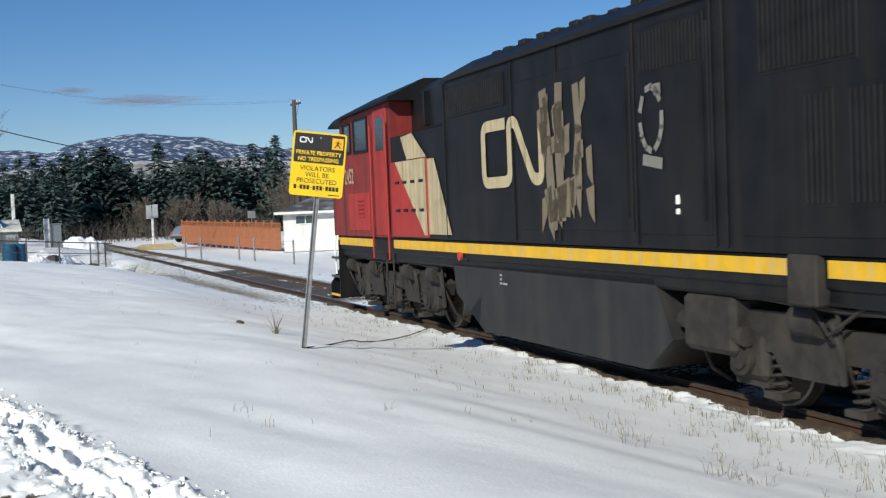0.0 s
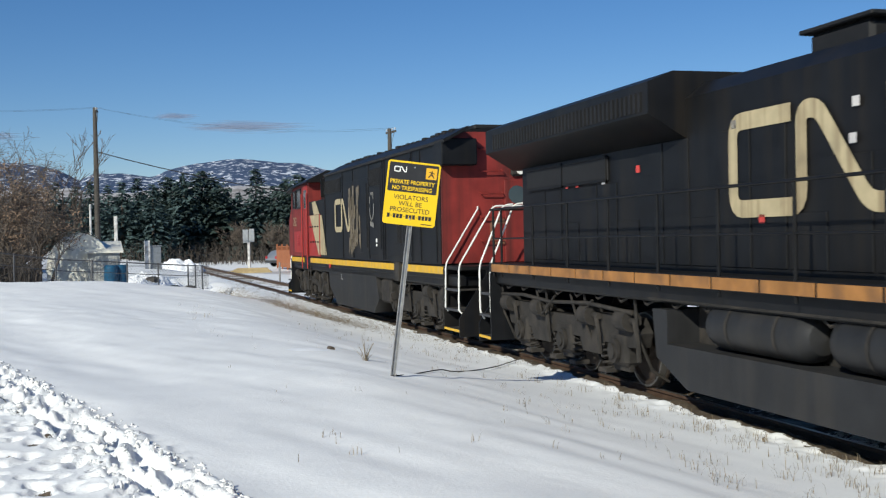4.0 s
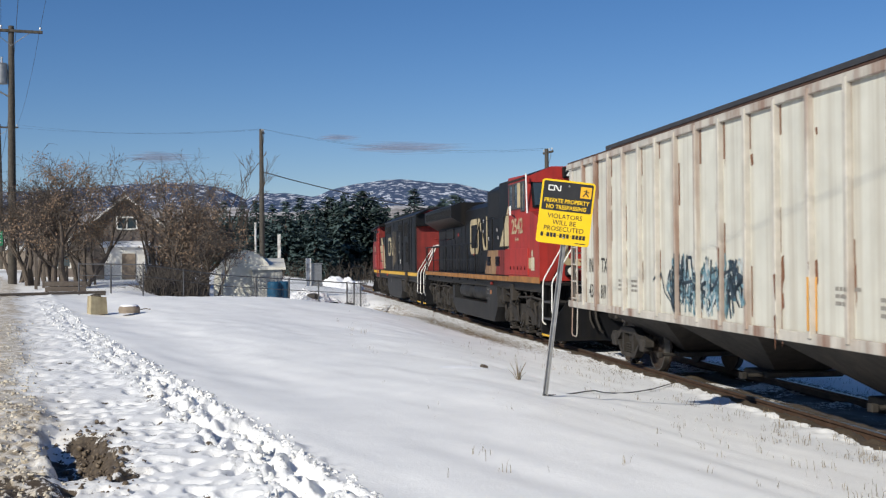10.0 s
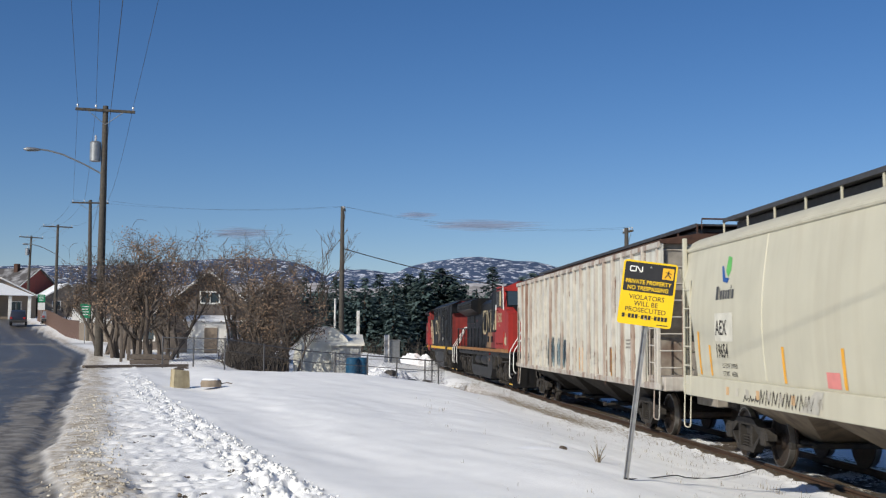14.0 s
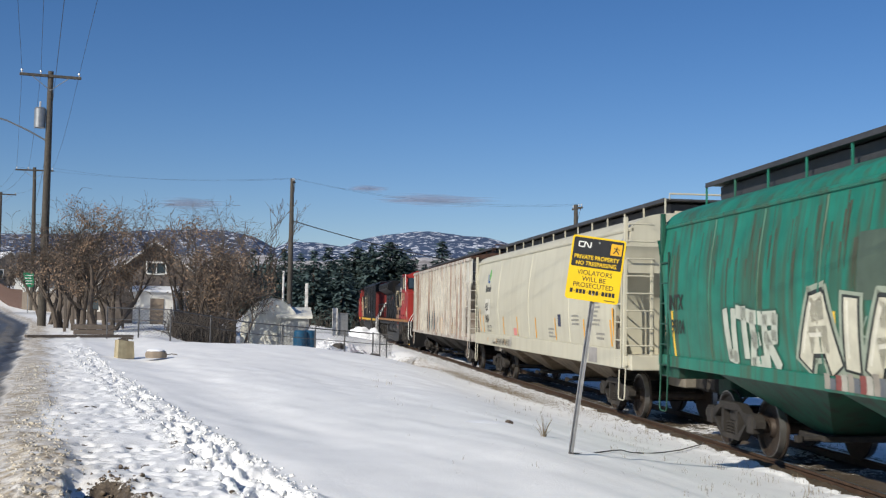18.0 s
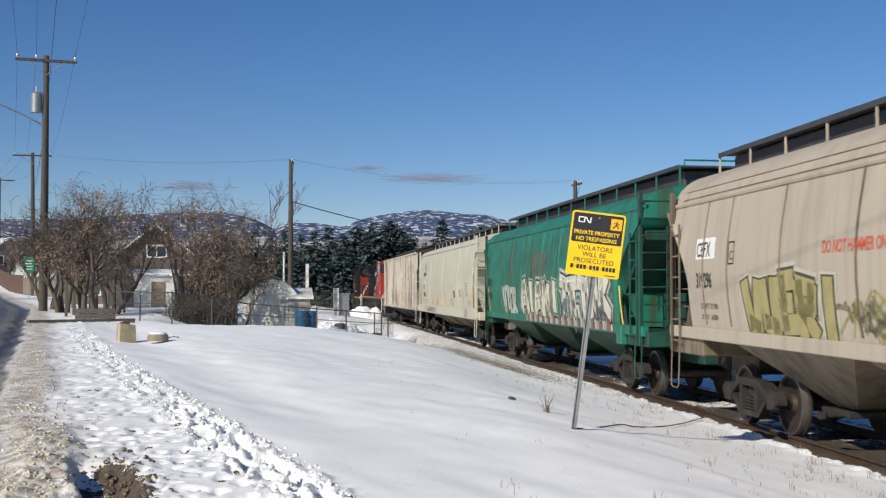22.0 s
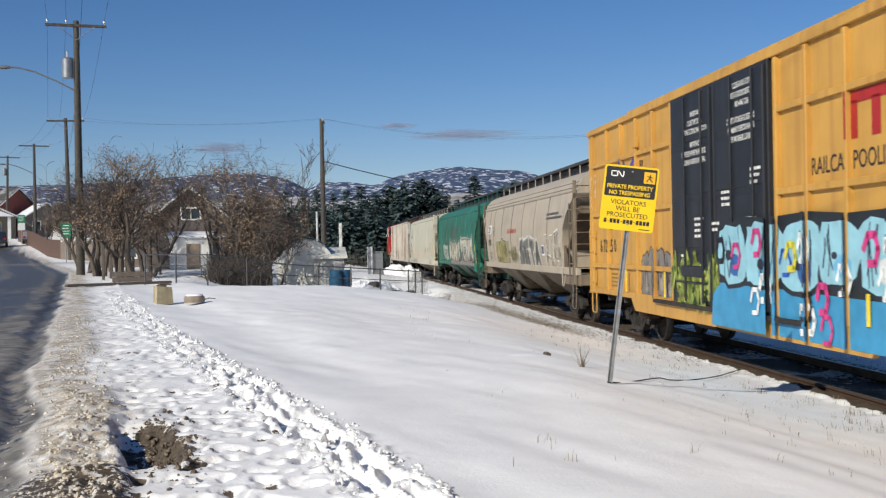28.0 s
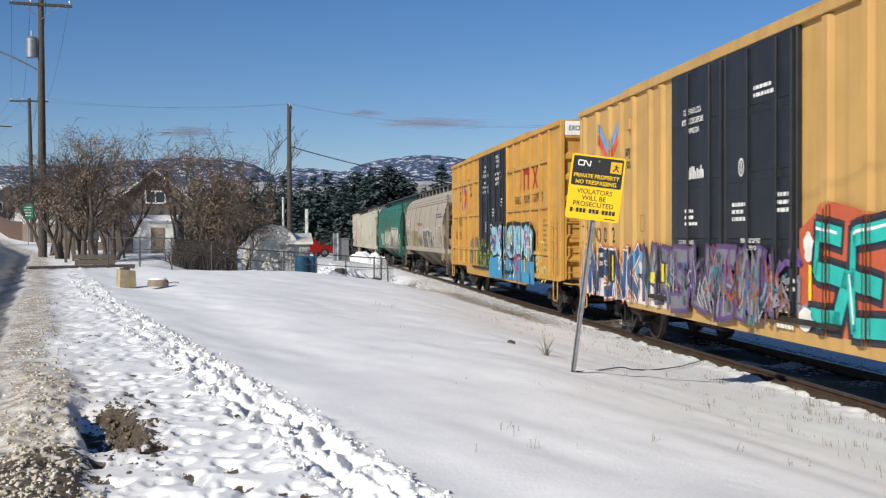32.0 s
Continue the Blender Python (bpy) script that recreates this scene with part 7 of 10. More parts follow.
def band(pts, w):
    """A mitred band of width w along a line, as quads that share their edges."""
    P = [Vector(p) for p in pts]
    P = [p for i, p in enumerate(P) if i == 0 or (p - P[i - 1]).length > 1e-5]
    L, R = [], []
    for i, p in enumerate(P):
        d0 = (p - P[i - 1]).normalized() if i else (P[1] - p).normalized()
        d1 = (P[i + 1] - p).normalized() if i < len(P) - 1 else d0
        t = (d0 + d1).normalized()
        n = Vector((-t.y, t.x)) * (w / 2 / max(0.5, t.dot(d0)))
        L.append(tuple(p + n))
        R.append(tuple(p - n))
    return [[L[i], R[i], R[i + 1], L[i + 1]] for i in range(len(P) - 1)]


def window(car, skinx, y0, y1, z0, z1, frame_mat, name="window", label=""):
    fr = Mesh()
    t = 0.05
    for a, b, c, d in ((y0, y1, z0 - t, z0), (y0, y1, z1, z1 + t), (y0 - t, y0, z0 - t, z1 + t), (y1, y1 + t, z0 - t, z1 + t)):
        fr.box(skinx - 0.03, skinx + 0.02, min(a, b), max(a, b), min(c, d), max(c, d), 0.006)
    w = part(name, fr, frame_mat, car, label)
    part("pane", Mesh().box(skinx - 0.008, skinx + 0.004, y0, y1, z0, z1), GLASS, w, "dark reflecting glass")
    return w


def louvres(car, x, y0, y1, z0, z1, n, material, name="louvre"):
    m = Mesh()
    for k in range(n):
        z = z0 + (z1 - z0) * (k + 0.5) / n
        m.prism([(x, z + 0.02), (x - 0.03, z - 0.015), (x, z - 0.02)], "y", y0, y1)
    return part(name, m, material, car)


def end_steps(car, y_in, y_out, sgn, x=1.5):
    """Step wells at one end of a locomotive, with yellow treads, and the pilot plate."""
    for s in (-1, 1):
        m = Mesh()
        a, b = min(y_in, y_out), max(y_in, y_out)
        m.prism([(a, 0.28), (b, 0.28), (b, 1.55), (a, 1.55)], "x", s * 0.92, s * 0.86)
        m.box(min(s * 0.9, s * x), max(s * 0.9, s * x), y_in - 0.02, y_in + 0.02, 0.28, 1.5)
        root = part("step_well", m, BLACK, car)
        for k in range(3):
            z = 0.30 + 0.40 * k
            st = part("step", Mesh().box(min(s * 0.95, s * x), max(s * 0.95, s * x), a + 0.03, b - 0.03 - 0.06 * k, z, z + 0.03, 0.006), UNDER, root)
            part("step_edge", Mesh().box(min(s * (x - 0.02), s * (x + 0.006)), max(s * (x - 0.02), s * (x + 0.006)), a + 0.03, b - 0.03 - 0.06 * k, z - 0.012, z + 0.036, 0.004), (YELLOW if k == 0 else GALV), st, "painted step edge")
    pl = Mesh()
    yo = y_out
    pl.prism([(-1.5, 0.20), (1.5, 0.20), (1.5, 0.55), (0.9, 1.45), (-0.9, 1.45), (-1.5, 0.55)], "y", yo - 0.04 * sgn, yo)
    part("pilot", pl, BLACK, car, "scratched black pilot plate")
    hs = Mesh()
    for s in (-1, 1):
        hs.tube([(s * 0.42, yo, 0.95), (s * 0.44, yo + sgn * 0.14, 0.72), (s * 0.36, yo + sgn * 0.2, 0.45), (s * 0.28, yo + sgn * 0.16, 0.40)], 0.03, 7)
        hs.tube([(s * 0.56, yo, 0.9), (s * 0.58, yo + sgn * 0.12, 0.7), (s * 0.5, yo + sgn * 0.16, 0.5)], 0.025, 7)
        hs.tube([(s * 0.7, yo, 1.25), (s * 0.6, yo + sgn * 0.22, 1.2), (s * 0.5, yo + sgn * 0.18, 1.0), (s * 0.42, yo, 1.02)], 0.02, 7)
    part("air_hose", hs, INK, car, "bundle of black air hoses")


def loco_lead():
    """The cowl-bodied lead locomotive, which runs forward: black carbody, red cab and red rear end."""
    car = empty("cowl_locomotive")
    tagged(car, "black and red cowl locomotive with yellow sill stripe and worn logo", "locomotive")
    rng = random.Random(5)
    W = 1.52
    part("underframe", Mesh().box(-1.42, 1.42, -10.2, 9.5, 1.15, 1.40, 0.04).box(-1.46, 1.46, -9.4, 9.55, 1.30, 1.60, 0.02), BLACK, car)
    # carbody with its taper behind the cab
    rings = []
    for y in (-9.36, -6.0, 0.0, 2.6, 2.8, 4.2, 5.5):
        wt = W - 0.42 * float(smooth(2.7, 5.3, y))
        half = [(W, 1.60), (W, 3.40), (wt, 3.46), (wt, 4.13), (1.05 - (W - wt) * 0.5, 4.34), (0.45, 4.42)]
        rings.append([(-a, y, b) for a, b in half] + [(a, y, b) for a, b in half[::-1]])
    part("carbody", Mesh().loft(rings), BLACK, car, "dusty black carbody panels")
    # roof edge walkway and gear
    rf = Mesh()
    for s in (-1, 1):
        rf.prism([(s * 1.60, 4.12), (s * 1.05, 4.40), (s * 1.05, 4.34), (s * 1.56, 4.07)], "y", -9.9, 2.6)
    part("roof_edge", rf, BLACK, car)
    eq = Mesh()
    for k in range(22):
        y = -9.0 + 0.5 * k + rng.uniform(-0.1, 0.1)
        eq.box(-1.12, -0.8, y, y + 0.22, 4.30, 4.40 + rng.uniform(0, 0.04), 0.01)
    eq.box(-0.7, 0.7, -9.2, -1.0, 4.38, 4.50, 0.04)
    part("roof_equipment", eq, SOOT, car)
    # rear end: red sheet, round window, lamp, rungs
    part("rear_end", Mesh().prism([(-1.50, 1.62), (1.50, 1.62), (1.50, 4.08), (1.0, 4.32), (-1.0, 4.32), (-1.50, 4.08)], "y", -9.42, -9.34), SOOTRED, car, "dirty red end sheet")
    part("end_door", Mesh().box(-0.14, 0.46, -9.45, -9.40, 1.62, 3.32, 0.01), SOOTRED, car)
    part("door_window", Mesh().cyl((0.13, -9.44, 3.02), (0.13, -9.46, 3.02), 0.19, 20), GLASS, car, "round dark window")
    hl = part("headlight", Mesh().box(0.0, 0.34, -9.52, -9.40, 3.40, 3.64, 0.04), UNDER, car)
    part("lens", Mesh().cyl((0.19, -9.50, 3.52), (0.19, -9.54, 3.52), 0.085, 14), LAMP, hl, "clear round headlight lens")
    for z in (2.06, 2.55, 3.04, 3.50, 3.95):
        for x in (-0.68, 0.85):
            part("grab_iron", Mesh().tube([(x, -9.42, z + 0.04), (x, -9.52, z), (x + 0.48, -9.52, z), (x + 0.48, -9.42, z + 0.04)], 0.014, 6), SOOTRED, car)
    part("roof_box", Mesh().box(-1.58, -0.82, -9.72, -9.20, 3.62, 4.16, 0.02), BLACK, car)
    part("horn", Mesh().cyl((0.1, -9.4, 4.10), (0.1, -9.55, 4.12), 0.06, 10, 0.10), UNDER, car)
    back = Skin(lambda a, b: 0)
    tr, w = letters("2452", 0.34, 0.004)
    nm = Mesh()
    for t in tr:
        nm.add([(-0.24 + a, -9.428, 3.66 + b) for a, b in t], [(0, 1, 2)])
    part("road_number", nm, spray(0.13, 0.045, 0.03), car, "faded number")
    nm = Mesh()
    for q in band(logo_strokes(0, 0, 0.42, 0.33), 0.10):
        nm.add([(-0.42 - a, -9.428, 2.05 + b) for a, b in q], [(0, 1, 2, 3)])
    part("logo", nm, spray(0.22, 0.10, 0.06), car, "faded railway mark")
    # sill stripe in lengths
    sk = wide(1.468)
    for a, b in ((9.5, 6.9), (5.7, -5.6), (-6.1, -9.3)):
        part("sill_stripe", Mesh().box(-1.474, -1.44, b, a, 1.40, 1.555, 0.003), YELLOW, car, "chipped yellow sill stripe")
        part("sill_stripe", Mesh().box(1.44, 1.474, b, a, 1.40, 1.555, 0.003), YELLOW, car, "chipped yellow sill stripe")
    part("jacking_pad", Mesh().box(-1.56, -1.40, -6.05, -5.65, 1.15, 1.60, 0.02), UNDER, car)
    # doors, seams, hatches of the near side
    for y in (-9.1, -7.9, -7.2, -4.75, -4.55, -3.08, -1.2, 0.16, 2.75):
        part("panel_seam", Mesh().box(-W - 0.022, -W + 0.01, y - 0.02, y + 0.02, 1.64, 4.05, 0.005), BLACK, car)
    for a, b, c, d in ((-4.5, -3.15, 1.75, 3.85), (-3.0, 0.05, 1.78, 3.75), (-7.1, -5.0, 1.75, 3.95)):
        part("access_door", Mesh().box(-W - 0.014, -W + 0.01, a, b, c, d, 0.006), BLACK, car)
        part("hinge", Mesh().cyl((-W - 0.02, a + 0.1, c + 0.15), (-W - 0.02, a + 0.1, d - 0.15), 0.018, 6), BLACK, car)
    for a, b, c, d in ((-4.45, -3.2, 3.45, 3.95), (-6.6, -5.3, 3.2, 3.95), (-7.0, -6.5, 2.0, 3.0), (-6.3, -5.9, 2.0, 3.0), (0.4, 2.6, 3.5, 3.95)):
        g = part("grille", Mesh().box(-W - 0.02, -W + 0.01, a, b, c, d, 0.005), BLACK, car)
        n = int((b - a) / 0.07)
        gm = Mesh()
        for k in range(n):
            gm.box(-W - 0.035, -W - 0.015, a + 0.05 + k * 0.07, a + 0.075 + k * 0.07, c + 0.04, d - 0.04)
        part("grille_bar", gm, SOOT, g)
    part("latch", Mesh().box(-W - 0.04, -W, -3.95, -3.9, 2.06, 2.16, 0.01).box(-W - 0.04, -W, -3.95, -3.9, 1.96, 2.02, 0.01), WHITE, car)
    ss = wide(W + 0.022)
    paint("logo", band(logo_strokes(1.16, 2.44, 0.80, 0.90, 0.95), 0.16), CREAM, car, wide(W + 0.016), "worn cream railway mark")
    sm = []
    for k in range(26):
        y = -0.72 - rng.random() * 1.35
        z = 3.55 - rng.random() * 1.5
        sm.append([(y + rng.uniform(0.05, 0.13), z), (y - rng.uniform(0.05, 0.12), z + 0.05), (y - rng.uniform(0.04, 0.10), z - rng.uniform(0.15, 0.5)), (y + rng.uniform(0.02, 0.1), z - rng.uniform(0.2, 0.45))])
    sm += stroke([(-0.85, 3.5), (-0.95, 2.9), (-1.05, 1.95)], 0.22) + stroke([(-1.3, 3.55), (-1.25, 2.8), (-1.3, 1.95)], 0.20) + stroke([(-1.75, 3.5), (-1.8, 3.0), (-1.7, 2.5)], 0.16)
    tagged(paint("paint_smear", sm, spray(0.17, 0.135, 0.09), car, ss, "smeared overpainted patch", 0.004), kind="stuff")
    ring = [(-3.45 + 0.22 * math.cos(a), 2.98 + 0.34 * math.sin(a)) for a in np.linspace(0.3, 6.6, 15)]
    decal = paint("paint_smear", [q for i, q in enumerate(stroke(ring, 0.07)) if i % 4 != 1] + [rect(-3.66, -3.52, 3.22, 3.34)] + stroke([(-3.3, 2.55), (-3.62, 2.5)], 0.12), spray(0.20, 0.19, 0.17), car, ss, "worn remains of a decal", 0.004)
    tagged(decal, kind="stuff")
    # cream wedges and red panels behind the cab
    cs = wide(W + 0.03)
    part("cab_rear_locker", Mesh().box(-W - 0.03, -1.0, 3.6, 5.5, 1.62, 2.95, 0.02), RED, car, "red equipment locker with cream band")
    for k in range(4):
        part("latch_plate", Mesh().box(-W - 0.05, -W - 0.02, 3.75 + 0.42 * k, 3.95 + 0.42 * k, 2.06, 2.11, 0.005).box(-W - 0.05, -W - 0.02, 3.75 + 0.42 * k, 3.95 + 0.42 * k, 2.55, 2.6, 0.005), BLACK, car)
    paint("cream_band", [[(5.20, 2.94), (3.62, 2.94), (3.62, 1.66), (3.75, 1.66)]], CREAM, car, wide(W + 0.032), "cream diagonal band")
    paint("cream_band", [[(3.58, 2.92), (3.25, 2.92), (2.55, 1.68), (3.58, 1.68)], [(4.9, 3.36), (4.3, 3.40), (3.6, 2.96), (4.6, 2.96)]], CREAM, car, wide(W + 0.012), "cream diagonal band")
    # cab
    prof = [(5.5, 1.60), (9.55, 1.60), (9.55, 2.85), (9.0, 3.25), (8.75, 4.06), (5.5, 4.10)]
    part("cab", Mesh().prism(prof, "x", -W - 0.01, W + 0.01), SOOTRED, car, "faded red cab")
    part("cab_roof", Mesh().loft([[(s * w, y, z) for s, w, z in ((-1, 1.66, ze), (-1, 1.64, ze + 0.05), (-1, 0.95, zr), (1, 0.95, zr), (1, 1.64, ze + 0.05), (1, 1.66, ze))] for y, ze, zr in ((5.2, 4.05, 4.44), (8.2, 3.98, 4.36), (8.9, 3.93, 4.22), (9.3, 3.84, 3.98))]), BLACK, car)
    part("roof_brace", Mesh().box(-1.40, -1.1, 3.0, 3.08, 3.5, 4.1, 0.01).box(-1.40, -1.1, 4.0, 4.08, 3.5, 4.08, 0.01), BLACK, car)
    window(car, -W - 0.012, 6.9, 7.75, 3.28, 3.86, BLACK, "side_window")
    window(car, -W - 0.012, 8.05, 8.5, 3.3, 3.82, BLACK, "side_window")
    d = part("cab_door", Mesh().box(-W - 0.035, -W, 5.65, 6.45, 1.64, 3.98, 0.012), RED, car, "red cab door")
    part("door_window", Mesh().box(-W - 0.042, -W - 0.02, 5.8, 6.3, 3.2, 3.82, 0.01), GLASS, d)
    for y in (5.6, 6.55):
        part("handrail", Mesh().cyl((-W - 0.07, y, 1.2), (-W - 0.07, y, 3.7), 0.02, 8), RED, car)
    part("vent_door", Mesh().box(-W - 0.03, -W, 6.9, 8.3, 1.72, 2.45, 0.01), RED, car)
    louvres(car, -W - 0.03, 7.2, 7.6, 1.95, 2.35, 5, RED)
    words("road_number", "2452", 8.55, 2.66, 0.42, CREAM, car, wide(W + 0.014), "cream number", 0.006, 0.78)
    ladder(car, -1.44, 6.05, 0.35, 1.6, 0.42, 4, UNDER, name="cab_ladder")
    for s in (-1, 1):
        rail_run("handrail", [(s * 1.3, 9.6, 2.3), (s * 1.35, 9.95, 1.9), (s * 1.42, 10.0, 1.35), (s * 1.42, 9.9, 0.75)], 0.02, WHITE, car, "white handrail")
    end_steps(car, 9.4, 10.15, 1)
    # rear platform, steps and white handrails
    part("rear_platform", Mesh().box(-1.45, 1.45, -10.45, -9.36, 1.50, 1.58, 0.01), BLACK, car)
    end_steps(car, -9.42, -10.45, -1)
    for s in (-1, 1):
        rail_run("handrail", [(s * 0.74, -9.44, 2.78), (s * 0.76, -9.52, 2.74), (s * 1.48, -9.54, 1.62), (s * 1.50, -9.54, 0.72), (s * 1.44, -9.54, 0.66)], 0.017, WHITE, car, "white handrail")
        rail_run("handrail", [(s * 0.05, -10.4, 2.76), (s * 0.70, -10.4, 2.76), (s * 0.78, -10.4, 2.70), (s * 1.48, -10.42, 1.60), (s * 1.50, -10.42, 0.72), (s * 1.44, -10.42, 0.66)], 0.017, WHITE, car, "white handrail")
    coupler(car, -10.45, -1)
    coupler(car, 10.1, 1)
    # fuel tank and running gear
    part("fuel_tank", Mesh().prism([(2.85, 1.22), (2.75, 0.75), (1.65, 0.24), (-3.0, 0.24), (-3.55, 0.62), (-3.2, 1.26)], "x", -1.42, 1.42), TANKM, car, "large grey-black fuel tank")
    bars("stencil", 1.0, 1.1, 3, spray(0.3, 0.3, 0.3), car, wide(1.424), rng, 0.03, 0.03, 0.14)
    part("air_box", Mesh().box(-1.40, -0.8, -4.6, -3.7, 0.55, 1.15, 0.06).cyl((-1.3, -4.7, 0.75), (-1.3, -3.6, 0.85), 0.1, 10), UNDER, car)
    part("gauge_box", Mesh().box(-1.46, -1.3, 2.2, 2.6, 1.28, 1.52, 0.02), UNDER, car)
    part("fuel_filler", Mesh().cyl((-1.3, 2.4, 1.35), (-1.5, 2.4, 1.35), 0.07, 12), spray(0.45, 0.05, 0.04), car, "red fuel filler cap")
    loco_truck(car, -6.55, 0)
    loco_truck(car, 6.55, 180)
    return car


def loco_second():
    """The hood locomotive that runs with its cab to the rear."""
    car = empty("hood_locomotive")
    tagged(car, "black and red hood locomotive with cab at its rear end", "locomotive")
    rng = random.Random(9)
    HW = 0.98
    part("underframe", Mesh().box(-1.40, 1.40, -10.1, 9.9, 1.30, 1.56, 0.03).box(-1.52, 1.52, -10.0, 9.8, 1.52, 1.68, 0.01), BLACK, car)
    # long hood
    part("hood", Mesh().prism([(-HW, 1.66), (HW, 1.66), (HW, 3.85), (0.72, 4.05), (-0.72, 4.05), (-HW, 3.85)], "y", -5.2, 9.4), BLACK, car, "dusty black long hood")
    rad = [(-1.5, 3.66), (-HW, 3.35), (HW, 3.35), (1.5, 3.66), (1.5, 4.06), (1.15, 4.20), (-1.15, 4.20), (-1.5, 4.06)]
    part("radiator_housing", Mesh().prism(rad, "y", 3.2, 9.9), BLACK, car, "flared black radiator housing")
    gr = Mesh()
    for k in range(44):
        gr.box(-1.52, -1.48, 3.4 + 0.14 * k, 3.46 + 0.14 * k, 3.70, 3.95)
    part("radiator_grille", gr, SOOT, car)
    part("intake_screen", Mesh().box(-HW - 0.03, -HW, 5.6, 9.1, 2.95, 3.30, 0.01), SOOT, car)
    for a in (5.62, 7.4):
        part("screen_frame", Mesh().box(-HW - 0.05, -HW - 0.02, a, a + 1.65, 2.93, 2.97, 0.005).box(-HW - 0.05, -HW - 0.02, a, a + 1.65, 3.28, 3.32, 0.005).box(-HW - 0.05, -HW - 0.02, a, a + 0.05, 2.93, 3.32, 0.005), BLACK, car)
    part("dynamic_brake_hatch", Mesh().prism([(-HW - 0.01, 1.66), (HW + 0.01, 1.66), (HW + 0.01, 4.30), (0.72, 4.47), (-0.72, 4.47), (-HW - 0.01, 4.30)], "y", -5.2, -0.95), BLACK, car)
    part("exhaust_stack", Mesh().box(-0.45, 0.45, 0.2, 1.3, 4.02, 4.33, 0.05).box(-0.52, 0.52, 0.1, 1.4, 4.33, 4.38, 0.012), SOOT, car, "sooty exhaust stack with a flared lip")
    part("hatch_panel", Mesh().box(-HW - 0.035, -HW, -4.3, -1.25, 3.45, 4.22, 0.012), SOOT, car, "framed black hatch panel")
    for k in range(3):
        part("horn", Mesh().cyl((-0.35, -0.75 + 0.24 * k, 4.05), (-0.35, -0.75 + 0.24 * k, 4.24), 0.03, 8).cyl((-0.55, -0.75 + 0.24 * k, 4.26), (-0.2, -0.75 + 0.24 * k, 4.26), 0.10, 12, 0.05), SOOT, car)
    hn = Mesh()
    for k in range(4):
        hn.cyl((-0.4, -1.0 + 0.06 * k, 4.28), (-0.4, -0.8 + 0.06 * k, 4.32 + 0.03 * k), 0.02, 8, 0.05)
    part("horn", hn, UNDER, car)
    lv = Mesh()
    for k in range(10):
        lv.box(-HW - 0.03, -HW, -2.3 + 0.09 * k, -2.25 + 0.09 * k, 3.62, 4.1)
    part("grille_bar", lv, SOOT, car)
    # hood doors
    for k in range(15):
        y = -2.0 + 0.73 * k
        part("hood_door", Mesh().box(-HW - 0.015, -HW + 0.01, y + 0.03, y + 0.70, 1.75, 2.35 if k % 3 == 0 else 3.35 if k > 3 and k < 10 else 2.9, 0.006), BLACK, car)
    hs = wide(HW + 0.02)
    paint("logo", band(logo_strokes(2.02, 2.42, 1.0, 1.36), 0.20), CREAM, car, hs, "large cream railway mark")
    for k in range(14):
        y, z = rng.uniform(-4.8, 8.5), rng.choice((2.9, 2.75, 2.25, 3.0, 3.35))
        paint("small_sticker", [rect(y, y + 0.12, z, z + 0.10)], spray(0.55, 0.52, 0.5) if k % 2 else spray(0.6, 0.06, 0.05), car, hs)
    # equipment box behind the cab: cream, red and black with louvres
    part("equipment_box", Mesh().box(-1.48, -0.9, -5.75, -2.7, 1.68, 2.42, 0.02), BLACK, car, "equipment box with black, cream and red bands")
    es = wide(1.484)
    paint("cream_band", [[(-3.45, 2.40), (-5.0, 2.40), (-4.55, 1.70), (-2.95, 1.70)]], mat("rust_stained_cream", (0.27, 0.165, 0.085), 0.6, vary=0.2, scale=4, dark=(0.12, 0.055, 0.03), darkamt=0.85, streak=2, darkscale=2), car, es, "rust-stained cream band")
    paint("red_band", [[(-5.0, 2.40), (-5.74, 2.40), (-5.74, 1.70), (-4.55, 1.70)]], SOOTRED, car, es, "red band")
    louvres(car, -1.49, -3.85, -3.35, 1.95, 2.22, 6, BLACK)
    louvres(car, -1.49, -5.15, -4.6, 1.95, 2.22, 6, BLACK)
    part("red_locker", Mesh().box(-1.50, -0.9, -6.62, -5.8, 1.68, 2.42, 0.02), RED, car)
    paint("cream_band", [[(-4.0, 2.44), (-5.18, 3.80), (-5.18, 2.44)]], CREAM, car, hs, "cream wedge")
    part("cab_back_panel", Mesh().box(-1.50, -HW, -6.62, -5.2, 2.46, 4.30, 0.02), BLACK, car)
    paint("cream_band", [[(-5.25, 2.5), (-6.6, 3.75), (-6.6, 2.5)]], CREAM, car, wide(1.504), "cream wedge")
    # deck stripe segments and handrail
    for k in range(17):
        y = 9.6 - 1.0 * k
        part("deck_stripe", Mesh().box(-1.535, -1.50, y - 0.95, y, 1.53, 1.665, 0.003), AMBER, car, "faded orange deck edge")
    posts = [9.55, 9.1, 7.5, 6.0, 4.5, 3.0, 1.5, 0.0, -1.4]
    for y in posts:
        part("handrail_post", Mesh().cyl((-1.50, y, 1.45), (-1.50, y, 2.66), 0.022, 8), BLACK, car)
    rail_run("handrail", [(-1.50, 9.6, 2.64), (-1.50, -1.4, 2.66)], 0.019, BLACK, car)
    rail_run("handrail", [(-1.50, 9.6, 2.12), (-1.50, -1.4, 2.14)], 0.014, BLACK, car)
    rail_run("handrail", [(-1.50, -1.4, 2.66), (-1.51, -2.3, 3.30), (-1.51, -6.5, 3.36)], 0.016, BLACK, car)
    for y in (-2.6, -4.2, -5.9):
        part("handrail_post", Mesh().cyl((-1.51, y, 2.4), (-1.51, y, 3.34), 0.022, 8), BLACK, car)
